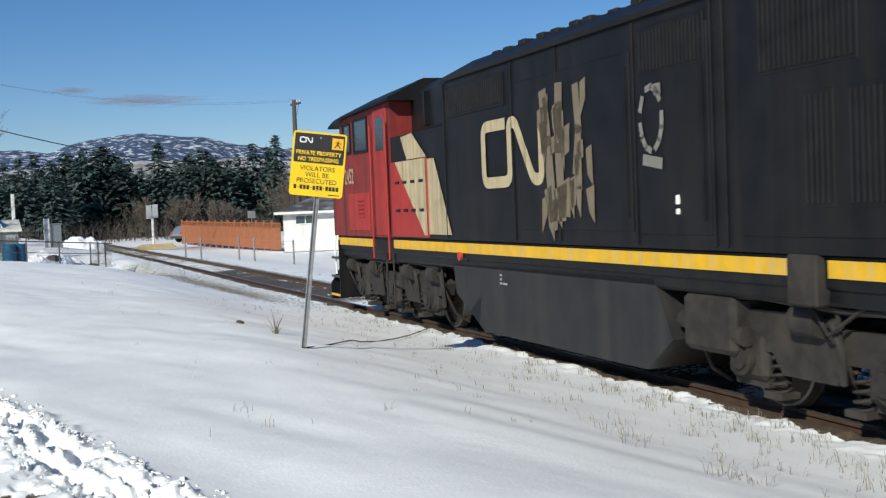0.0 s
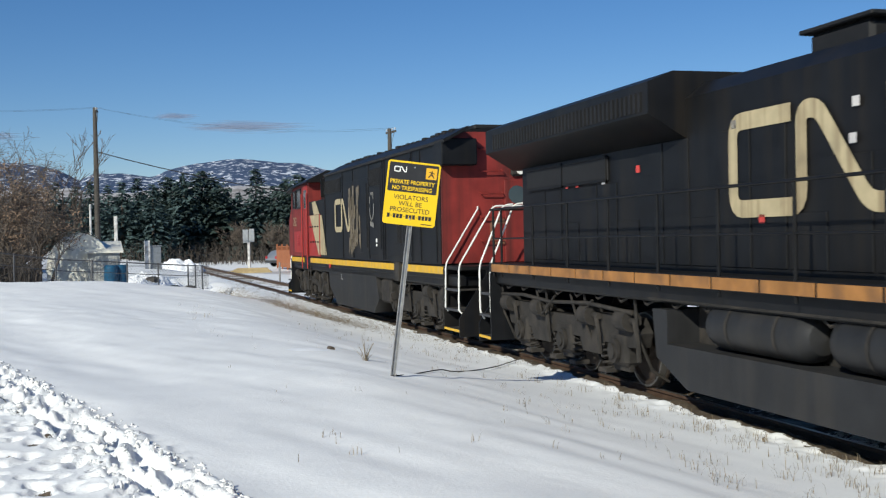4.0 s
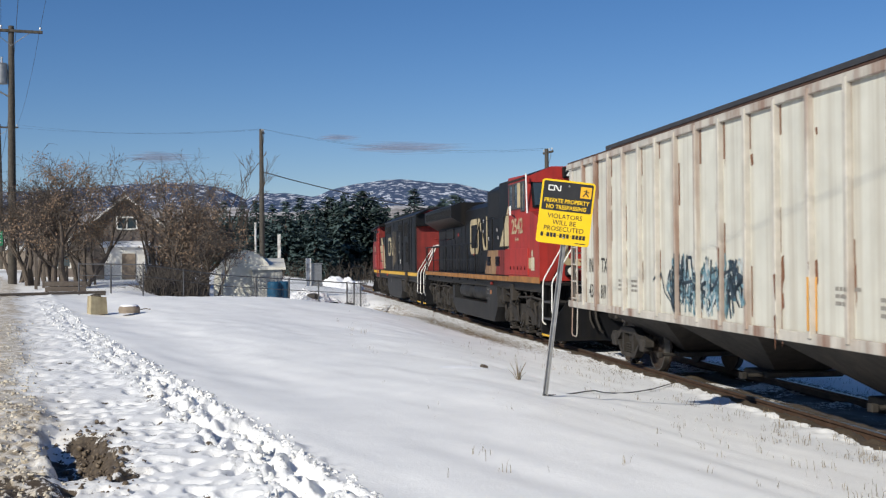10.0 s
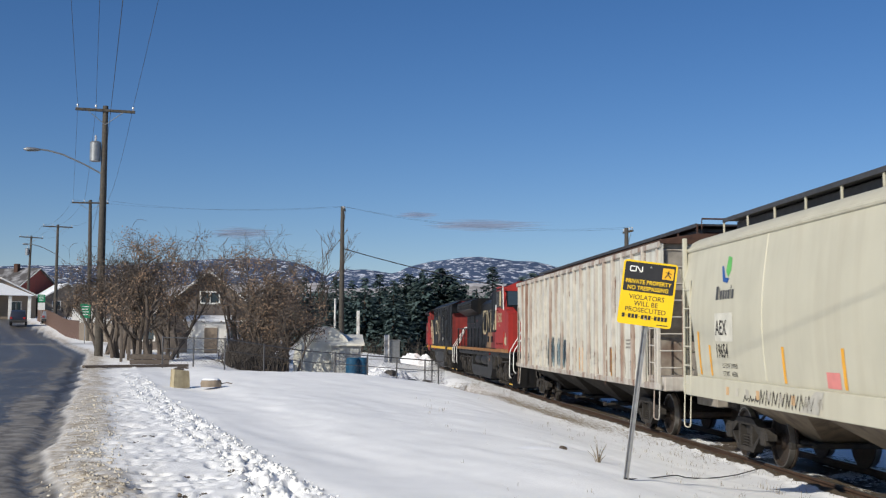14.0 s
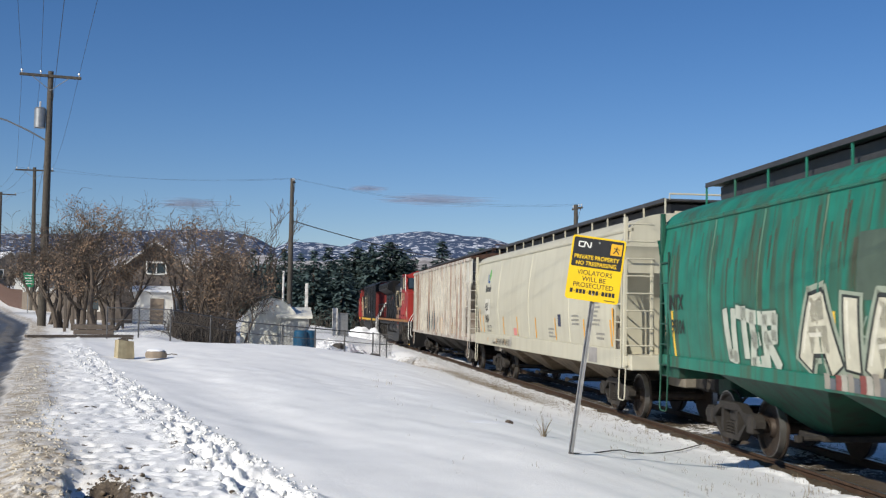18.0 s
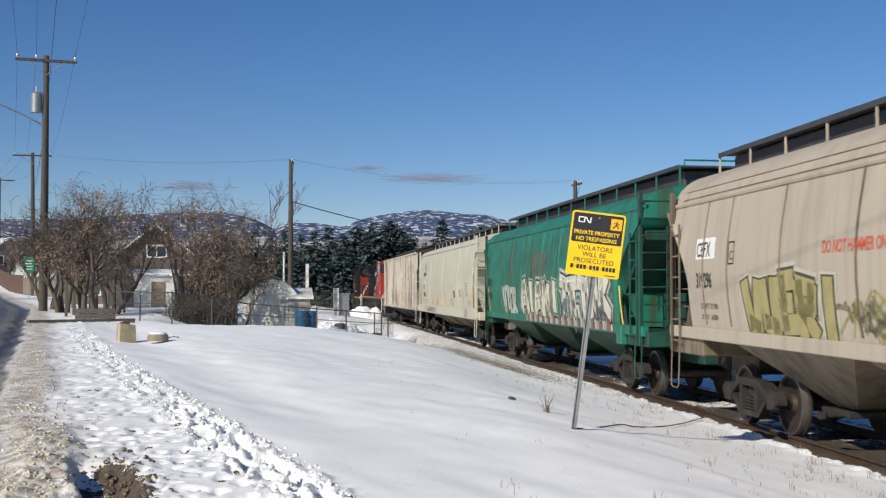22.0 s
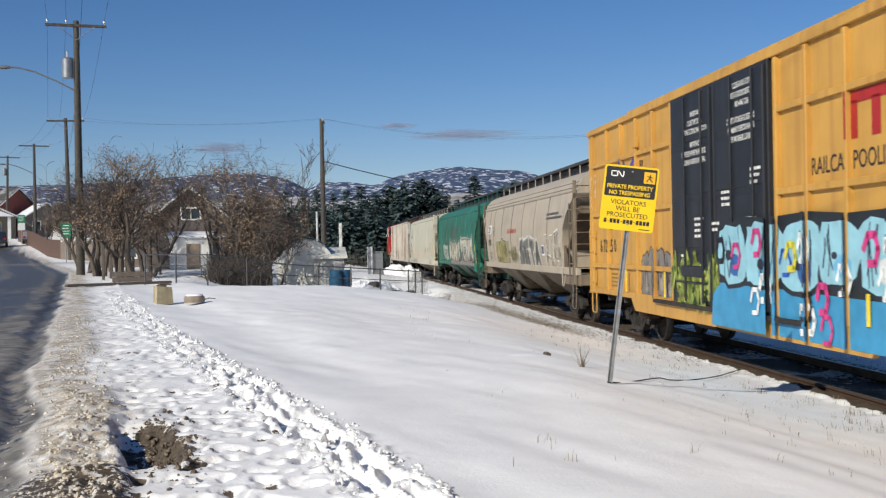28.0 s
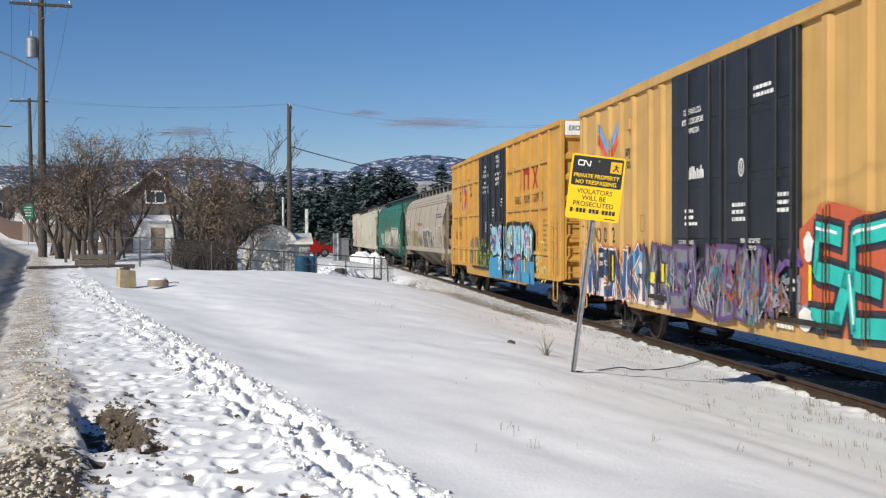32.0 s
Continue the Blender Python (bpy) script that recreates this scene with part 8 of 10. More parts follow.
    part("end_railing", Mesh().cyl((-1.5, 9.75, 2.64), (1.5, 9.75, 2.64), 0.02).cyl((-0.6, 9.75, 1.6), (-0.6, 9.75, 2.64), 0.02).cyl((0.6, 9.75, 1.6), (0.6, 9.75, 2.64), 0.02), BLACK, car)
    # cab and nose, which point to the rear
    W = 1.54
    part("cab", Mesh().prism([(-6.62, 1.60), (-9.0, 1.60), (-9.0, 3.30), (-8.74, 4.20), (-8.55, 4.30), (-6.62, 4.34)], "x", -W, W), RED, car, "red wide cab")
    part("cab_roof", Mesh().prism([(-W - 0.05, 4.24), (-0.9, 4.50), (0.9, 4.50), (W + 0.05, 4.24), (W + 0.02, 4.20), (-W - 0.02, 4.20)], "y", -8.60, -6.4), BLACK, car)
    part("cab_fascia", Mesh().prism([(-W, 4.10), (W, 4.10), (W, 4.23), (0.9, 4.50), (-0.9, 4.50), (-W, 4.23)], "y", -8.84, -8.60), RED, car, "red brow over the windshield")
    nose = Mesh()
    rings = []
    for y, zt in ((-8.98, 3.36), (-9.4, 3.32), (-10.08, 3.14)):
        rings.append([(-W, y, 1.60), (W, y, 1.60), (W, y, zt - 0.02), (0.8, y, zt + 0.08), (-0.8, y, zt + 0.08), (-W, y, zt - 0.02)])
    part("nose", nose.loft(rings), RED, car, "red wide nose")
    part("nose_deck", Mesh().prism([(-8.99, 3.45), (-10.0, 3.23), (-10.0, 3.25), (-8.99, 3.52)], "x", -1.2, 1.2), BLACK, car)
    # windshield: two panes with wipers
    for a, b in ((-1.38, -0.06), (0.06, 1.38)):
        fr = Mesh()
        ya, yb, za, zb = -9.0, -8.79, 3.50, 4.12
        t = 0.06
        fr.add([(a - t, ya, za - t), (b + t, ya, za - t), (b + t, yb, zb + t), (a - t, yb, zb + t)], [(0, 1, 2, 3)])
        w = part("windshield", fr, BLACK, car, "dark windshield with wipers")
        part("pane", Mesh().add([(a, ya - 0.015, za), (b, ya - 0.015, za), (b, yb - 0.015, zb), (a, yb - 0.015, zb)], [(0, 1, 2, 3)]), GLASS, w)
        part("wiper", Mesh().cyl((a + 0.6, ya + 0.02, zb), (a + 0.8, ya - 0.03, zb - 0.26), 0.012, 6), WHITE, w)
    nb = part("number_board", Mesh().box(-0.62, 0.18, -8.98, -8.70, 4.20, 4.48, 0.02), BLACK, car, "black number board with white digits")
    tr, w = letters("2542", 0.25, 0.004, 1.05)
    nm = Mesh()
    for t in tr:
        nm.add([(-0.56 + a, -8.986, 4.25 + b) for a, b in t], [(0, 1, 2)])
    part("road_number", nm, WHITE, nb)
    cs = wide(W + 0.004)
    words("road_number", "2542", -7.02, 2.82, 0.55, CREAM, car, cs, "large cream number", 0.012, 1.22)
    words("class_mark", "EF-644b", -7.45, 2.62, 0.13, CREAM, car, cs, "", 0.002)
    window(car, -W - 0.004, -7.2, -6.85, 3.5, 4.10, GALV, "side_window")
    window(car, -W - 0.004, -8.05, -7.42, 3.5, 4.10, GALV, "side_window", "sliding side window with armrest")
    window(car, -W - 0.004, -8.6, -8.25, 3.42, 4.10, GALV, "side_window")
    part("sun_shade", Mesh().box(-W - 0.06, -W - 0.02, -8.2, -7.95, 3.48, 4.12, 0.01), spray(0.45, 0.36, 0.22), car, "tan folding shade")
    part("mirror", Mesh().box(-W - 0.16, -W - 0.12, -7.55, -7.40, 3.30, 3.55, 0.02), WHITE, car, "small grey mirror")
    part("mirror_arm", Mesh().cyl((-W, -7.48, 3.25), (-W - 0.14, -7.48, 3.34), 0.015, 6), BLACK, car)
    part("battery_cover", Mesh().box(-W - 0.03, -W + 0.02, -8.95, -6.75, 1.72, 2.42, 0.012), RED, car, "red lower side doors")
    for k in range(5):
        part("latch_plate", Mesh().box(-W - 0.05, -W - 0.03, -7.0 - 0.42 * k, -6.97 - 0.42 * k, 1.86, 1.95, 0.005), BLACK, car)
    part("sill_stripe", Mesh().box(-W - 0.012, -W + 0.02, -10.05, -6.7, 1.54, 1.69, 0.003), AMBER, car, "rust-worn orange sill stripe")
    paint("data_plate", [rect(-9.60, -9.25, 1.85, 2.18), rect(-9.45, -9.3, 2.20, 2.36)], spray(0.52, 0.46, 0.33), car, wide(W + 0.004))
    paint("cream_band", [rect(-9.24, -8.98, 1.90, 2.16)], CREAM, car, wide(W + 0.004))
    rail_run("handrail", [(-W - 0.04, -9.0, 3.3), (-W - 0.06, -8.98, 4.3)], 0.02, WHITE, car, "white grab rail")
    nm = Mesh()
    for q in band([(-a, b) for a, b in logo_strokes(0, 0, 0.72, 0.84)], 0.17):
        nm.add([(-0.90 + a, -10.092, 2.05 + b) for a, b in q], [(0, 1, 2, 3)])
    part("logo", nm, CREAM, car, "cream railway mark on the nose")
    for z in (2.1, 2.45, 2.8, 3.1):
        part("grab_iron", Mesh().tube([(-0.55, -10.08, z), (-0.55, -10.18, z - 0.03), (-0.1, -10.18, z - 0.03), (-0.1, -10.08, z)], 0.014, 6), RED, car)
    for x in (-0.78, 0.78):
        hl = part("ditch_light", Mesh().box(x - 0.14, x + 0.14, -10.25, -10.08, 1.70, 1.98, 0.04), BLACK, car)
        part("lens", Mesh().cyl((x, -10.25, 1.84), (x, -10.28, 1.84), 0.10, 16), LAMP, hl, "round clear headlight lens")
    part("front_platform", Mesh().box(-1.45, 1.45, -11.0, -10.05, 1.50, 1.58, 0.01), BLACK, car)
    end_steps(car, -10.1, -11.0, -1)
    for s in (-1, 1):
        rail_run("handrail", [(s * 0.80, -10.1, 2.74), (s * 0.85, -10.22, 2.70), (s * 1.50, -10.26, 1.62), (s * 1.52, -10.26, 0.62), (s * 1.44, -10.26, 0.55)], 0.017, WHITE, car, "white handrail")
        rail_run("handrail", [(s * 0.30, -10.95, 2.72), (s * 0.72, -10.95, 2.72), (s * 0.80, -10.95, 2.64), (s * 1.46, -10.97, 1.60), (s * 1.47, -10.97, 0.85), (s * 1.36, -10.97, 0.75)], 0.017, WHITE, car, "white handrail")
        for y in (9.85, 10.5):
            rail_run("handrail", [(s * 0.80, y, 2.76), (s * 1.00, y, 2.74), (s * 1.48, y, 1.62), (s * 1.48, y, 0.75), (s * 1.40, y, 0.62)], 0.017, WHITE, car, "white handrail")
    end_steps(car, 9.8, 10.55, 1)
    coupler(car, -11.0, -1)
    coupler(car, 10.55, 1)
    # fuel tank with two air reservoirs
    part("fuel_tank", Mesh().prism([(3.3, 1.22), (3.2, 0.62), (2.4, 0.30), (-4.1, 0.30), (-4.6, 0.75), (-4.45, 1.36), (-3.0, 1.36), (-3.0, 0.80), (2.9, 0.80), (2.9, 1.22)], "x", -1.44, 1.44), TANKM, car, "grey fuel tank")
    part("tank_recess", Mesh().box(-1.0, 1.0, -3.0, 2.9, 0.8, 1.34), UNDER, car)
    for a, b in ((2.15, 0.0), (-0.25, -2.75)):
        m = Mesh()
        prof = [(0.0, 0.02), (0.05, 0.17), (0.16, 0.25), (0.3, 0.275)]
        ring = []
        for d, q in prof:
            ring.append([(-1.16 + q * math.cos(t), a - d, 1.09 + q * math.sin(t)) for t in np.linspace(0, 2 * math.pi, 21)[:-1]])
        for d, q in prof[::-1]:
            ring.append([(-1.16 + q * math.cos(t), b + d, 1.09 + q * math.sin(t)) for t in np.linspace(0, 2 * math.pi, 21)[:-1]])
        r = part("air_reservoir", m.loft(ring), TANKM, car, "grey cylindrical air reservoir")
        for k in (0.3, 0.75):
            y = a + (b - a) * k
            part("strap", Mesh().loft([[(-1.16 + 0.283 * math.cos(t), y + d, 1.09 + 0.283 * math.sin(t)) for t in np.linspace(0, 2 * math.pi, 21)[:-1]] for d in (-0.025, 0.025)], caps=False), UNDER, r)
    part("fuel_filler", Mesh().cyl((-1.3, -3.7, 1.42), (-1.47, -3.7, 1.42), 0.05, 12), spray(0.22, 0.03, 0.025), car, "red fuel filler cap")
    tg = []
    for k in range(3):
        for j in range(5):
            y, z = -3.0 - 0.11 * j, 1.20 - 0.14 * k
            tg += stroke([(y, z), (y - 0.04, z + 0.08), (y - 0.08, z)], 0.012)
    tagged(paint("chalk_marks", tg, spray(0.17, 0.17, 0.165), car, wide(1.444), "white chalk scribble"), kind="stuff")
    paint("small_sticker", [rect(-3.75, -3.55, 1.1, 1.22)], spray(0.40, 0.16, 0.06), car, wide(1.444))
    m = Mesh()
    for y in np.arange(-9.4, 9.4, 0.8):
        m.tube([(-1.25, y, 1.36), (-1.32, y + 0.3, 1.24), (-1.28, y + 0.62, 1.36)], 0.02, 5)
    m.cyl((-1.3, -9.5, 1.40), (-1.3, 9.5, 1.40), 0.03, 6).cyl((-1.38, -9.5, 1.34), (-1.38, 3.5, 1.34), 0.025, 6)
    m.box(-1.4, -1.1, -5.2, -4.9, 0.9, 1.4, 0.03).box(-1.45, -1.2, -6.6, -6.3, 1.0, 1.45, 0.02)
    part("air_pipe", m, UNDER, car, "dusty air pipes under the deck")
    loco_truck(car, -7.1, 180)
    loco_truck(car, 6.9, 0)
    return car

# ---- covered hopper cars ----
def roof_walk(car, z, y0, y1, material, x=0.42, z_roof=4.1):
    """A grated walk on posts above a hopper's roof, with its edge strip."""
    part("running_board", Mesh().box(-x - 0.28, x + 0.28, y0, y1, z - 0.02, z + 0.02, 0.004).box(-x - 0.30, -x - 0.27, y0, y1, z - 0.05, z + 0.03), GALV, car, "dark grated roof walk")
    part("hatch_trough", Mesh().box(-0.52, 0.52, y0 + 0.25, y1 - 0.25, z_roof - 0.08, z - 0.045, 0.03), GALV, car, "long dark hatch trough under the walk")
    n = int((y1 - y0) / 1.35)
    for k in range(n + 1):
        y = y0 + (y1 - y0) * k / n
        for s in (-1, 1):
            part("walk_post", Mesh().box(s * (x + 0.27) - 0.014, s * (x + 0.27) + 0.014, y - 0.022, y + 0.022, z_roof - 0.1, z + 0.02, 0.003), material, car)
    for k in range(int((y1 - y0) / 1.9)):
        y = y0 + 0.95 + 1.9 * k
        part("roof_hatch", Mesh().box(-0.42, 0.42, y - 0.75, y + 0.75, z_roof - 0.02, z_roof + 0.09, 0.03), material, car)


def hopper_bay(car, y, half, z_top, z_bot, w_top, material, dark):
    """One discharge pocket: four sloping sheets down to a gate."""
    m = Mesh()
    a, b = 0.42, 0.30
    top = [(-w_top, y - half, z_top), (w_top, y - half, z_top), (w_top, y + half, z_top), (-w_top, y + half, z_top)]
    bot = [(-a, y - b, z_bot), (a, y - b, z_bot), (a, y + b, z_bot), (-a, y + b, z_bot)]
    bay = part("hopper_bay", m.loft([top, bot]), material, car, "sloping discharge bay")
    part("outlet_gate", Mesh().box(-0.62, 0.62, y - 0.42, y + 0.42, z_bot - 0.09, z_bot, 0.015).cyl((-0.95, y - 0.3, z_bot - 0.05), (0.95, y - 0.3, z_bot - 0.05), 0.03, 8).box(-0.99, -0.9, y - 0.36, y - 0.24, z_bot - 0.1, z_bot, 0.01), dark, bay, "outlet gate")
    return bay


def hopper_end(car, sgn, L, z_top, material, dark, body_end):
    """End frame: platform, posts, ladders and rungs, slope sheet, braces."""
    y = sgn * L / 2
    yi = sgn * body_end
    a, b = min(y, yi), max(y, yi)
    part("end_platform", Mesh().box(-1.45, 1.45, min(y, yi - sgn * 0.4), max(y, yi - sgn * 0.4), 1.06, 1.36, 0.02), material, car)
    # dark is a paint that carries the shade under the car's end
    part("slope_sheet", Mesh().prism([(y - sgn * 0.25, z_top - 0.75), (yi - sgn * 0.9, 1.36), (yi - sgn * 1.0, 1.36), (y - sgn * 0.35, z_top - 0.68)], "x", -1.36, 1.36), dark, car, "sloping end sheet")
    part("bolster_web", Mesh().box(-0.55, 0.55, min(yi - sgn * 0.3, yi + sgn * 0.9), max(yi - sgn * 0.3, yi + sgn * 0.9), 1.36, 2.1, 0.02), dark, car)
    for s in (-1, 1):
        part("corner_post", Mesh().box(s * 1.50 - 0.04, s * 1.50 + 0.04, y - sgn * 0.28 - 0.05, y - sgn * 0.28 + 0.05, 1.1, z_top, 0.01), material, car)
        ladder(car, s * 1.55, y - sgn * 0.58, 1.1, 3.3 if s < 0 else z_top, 0.42, 6, material)
    n = 8
    for k in range(n):
        z = 1.55 + (z_top - 1.7) * k / (n - 1)
        part("rung", Mesh().tube([(-1.48, y - sgn * 0.22, z), (-1.48, y - sgn * 0.12, z), (-0.95, y - sgn * 0.12, z), (-0.95, y - sgn * 0.22, z)], 0.016, 6), material, car)
    part("end_brace", Mesh().box(-0.98, -0.92, y - sgn * 0.26 - 0.03, y - sgn * 0.26 + 0.03, 1.3, z_top - 0.4, 0.005).box(0.92, 0.98, y - sgn * 0.26 - 0.03, y - sgn * 0.26 + 0.03, 1.3, z_top - 0.4, 0.005), material, car)
    part("cross_beam", Mesh().box(-1.4, 1.4, y - sgn * 0.3 - 0.04, y - sgn * 0.3 + 0.04, z_top - 0.9, z_top - 0.72, 0.01), material, car)
    rail_run("end_step", [(-1.5, y - sgn * 0.2, 1.1), (-1.52, y - sgn * 0.2, 0.45), (-1.52, y - sgn * 0.62, 0.45), (-1.5, y - sgn * 0.62, 1.1)], 0.013, material, car)
    part("center_sill", Mesh().box(-0.33, 0.33, min(y, yi), max(y, yi), 0.72, 1.10, 0.02), dark, car)
    part("brake_reservoir", Mesh().cyl((0.3, y - sgn * 0.9, 1.6), (0.9, y - sgn * 0.9, 1.6), 0.2, 14), dark, car)
    coupler(car, y, sgn)


def stripes(car, skin, ys, z0, z1, color=(0.75, 0.36, 0.03)):
    for y in ys:
        paint("reflector_stripe", [rect(y - 0.05, y + 0.05, z0, z1)], spray(*color), car, skin, "orange reflector stripe")


def hopper_ribbed():
    """White covered hopper with upright outside ribs, stained with rust."""
    L, W = 19.48, 1.50
    car = empty("ribbed_covered_hopper")
    tagged(car, "rust-streaked white ribbed covered hopper car with small graffiti", "railcar")
    rng = random.Random(21)
    side = Mesh()
    he = 8.42
    for s in (-1, 1):
        a, b = (s * W, s * (W - 0.05)) if s > 0 else (-W, -W + 0.05)
        side.prism([(-he, 1.15), (he, 1.15), (he, 2.28), (9.72, 3.25), (9.72, 4.22), (-9.72, 4.22), (-9.72, 3.25), (-he, 2.28)], "x", min(a, b), max(a, b))
    part("side_sheet", side, H1P, car, "flat white side sheet streaked with rust")
    part("roof", Mesh().prism([(-W - 0.03, 4.18), (-W - 0.03, 4.26), (-0.7, 4.40), (0.7, 4.40), (W + 0.03, 4.26), (W + 0.03, 4.18)], "y", -9.74, 9.74), RUST, car, "rusty brown roof")
    # core paint holds the shade of the open ends, plus rust stains
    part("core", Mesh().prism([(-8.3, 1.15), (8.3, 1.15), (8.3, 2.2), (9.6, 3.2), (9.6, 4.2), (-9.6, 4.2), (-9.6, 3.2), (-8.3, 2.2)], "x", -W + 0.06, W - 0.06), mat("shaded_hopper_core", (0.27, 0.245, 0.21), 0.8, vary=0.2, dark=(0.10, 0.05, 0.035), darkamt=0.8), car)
    ribs = [-8.40 + 0.935 * k for k in range(19)]
    for s in (-1, 1):
        for y in ribs:
            part("rib", Mesh().box(s * W - 0.085 if s < 0 else W - 0.01, s * W + 0.01 if s < 0 else W + 0.085, y - 0.045, y + 0.045, 1.15, 4.18, 0.012), H1R, car, "rust-edged outside post")
        part("top_chord", Mesh().box(min(s * W, s * (W + 0.065)), max(s * W, s * (W + 0.065)), -9.74, 9.74, 4.10, 4.22, 0.01), H1R, car)
        part("side_sill", Mesh().box(min(s * W, s * (W + 0.055)), max(s * W, s * (W + 0.055)), -9.7, 9.7, 1.08, 1.22, 0.01), H1R, car)
    cuts = sorted([y - 0.05 for y in ribs] + [y + 0.05 for y in ribs])
    sk = Skin(lambda y, z: -W - (0.086 if any(abs(y - r) < 0.05 for r in ribs) else 0.0), cuts)
    words("reporting_mark", "IN", 8.15, 1.86, 0.42, INK, car, sk, "black reporting mark", 0.004, 0.75)
    words("reporting_mark", "TX", 7.25, 1.86, 0.42, INK, car, sk, "black reporting mark", 0.004, 0.75)
    words("car_number", "43", 8.15, 1.34, 0.40, INK, car, sk, "black car number", 0.004, 0.8)
    words("car_number", "819", 7.3, 1.34, 0.40, INK, car, sk, "black car number", 0.004, 0.6)
    for y, z in ((6.1, 1.7), (5.3, 1.7), (-2.4, 1.75), (-3.4, 1.65), (-6.7, 2.1), (-7.1, 1.6)):
        bars("stencil", y, z, 3, spray(0.25, 0.23, 0.2), car, sk, rng, 0.045, 0.04, 0.5)
    scribble("graffiti", 3.1, 0.3, 1.28, 2.15, 26, ((0.07, 0.16, 0.20), (0.03, 0.05, 0.07), (0.46, 0.50, 0.50), (0.16, 0.28, 0.33), (0.03, 0.05, 0.07)), rng, car, sk, 0.042, 0.006, "dense teal, white and black scribbled tag")
    for y, z, w, h in ((-5.35, 1.32, 0.55, 0.62), (-6.35, 1.55, 0.32, 0.45), (-8.0, 1.28, 0.4, 0.14)):
        paint("rust_patch", [rect(y - w / 2, y + w / 2, z, z + h)], spray(0.21, 0.10, 0.055), car, sk, "bare rusty patch")
    P = []
    for k in range(60):
        y = rng.choice(ribs[:12]) + rng.choice((-1, 1)) * rng.uniform(0.05, 0.16)
        z = rng.choice((rng.uniform(3.2, 4.1), rng.uniform(1.2, 2.4), rng.uniform(1.2, 2.2)))
        h, w = rng.uniform(0.1, 0.55), rng.uniform(0.02, 0.09)
        P.append([(y, z), (y + w, z - h * 0.1), (y + w * 0.5, z - h), (y - w * 0.3, z - h * 0.8)])
    tagged(paint("rust_patch", P, spray(0.17, 0.07, 0.035), car, sk, "rust runs", 0.004), kind="stuff")
    E = []
    for y in ribs:
        for sg in (-1, 1):
            z = 4.1
            while z > 1.25:
                h, w = rng.uniform(0.25, 0.8), rng.uniform(0.012, 0.05) * (1.5 if z > 3.5 else 1.0)
                if rng.random() < (0.85 if sg > 0 else 0.45):
                    E.append(rect(y + sg * 0.051, y + sg * (0.051 + w), max(1.2, z - h), z))
                z -= h + rng.uniform(0.0, 0.25)
    tagged(paint("rust_patch", E, spray(0.20, 0.115, 0.075), car, sk, "rust lines along the posts", 0.003), kind="stuff")
    stripes(car, sk, (6.75, 3.9, -1.9, -5.6, -8.25), 1.25, 1.9, (0.62, 0.30, 0.05))
    # bays take the near-black underframe material, not the white side paint
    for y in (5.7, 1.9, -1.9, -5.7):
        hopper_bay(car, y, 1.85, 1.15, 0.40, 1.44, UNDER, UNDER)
    for s in (-1, 1):
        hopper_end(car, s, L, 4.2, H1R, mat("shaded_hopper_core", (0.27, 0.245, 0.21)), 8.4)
    roof_walk(car, 4.60, -9.6, 9.6, RUST, 0.40, 4.38)
    part("roof_rail", Mesh().tube([(-0.6, -9.7, 4.5), (-0.6, -9.7, 4.72), (0.6, -9.7, 4.72), (0.6, -9.7, 4.5)], 0.02, 6), RUST, car)
    freight_truck(car, 6.9)
    freight_truck(car, -6.9)
    return car


def curved_section(w, z0, z_eave, z_roof):
    """Half outline (x, z) of a round-sided hopper, from the sill up over the roof."""
    P = [(w - 0.06, z0)]
    for k in range(1, 9):
        q = k / 8
        P.append((w - 0.06 + 0.12 * math.sin(math.pi * min(1, q * 1.02)) - 0.05 * q, z0 + (z_eave - z0) * q))
    xe = P[-1][0]
    for k in range(1, 7):
        q = k / 6
        P.append((xe - 0.72 * (1 - math.cos(q * math.pi / 2)) * 1.0 - 0.12 * q, z_eave + (z_roof - z_eave) * math.sin(q * math.pi / 2)))
    return P


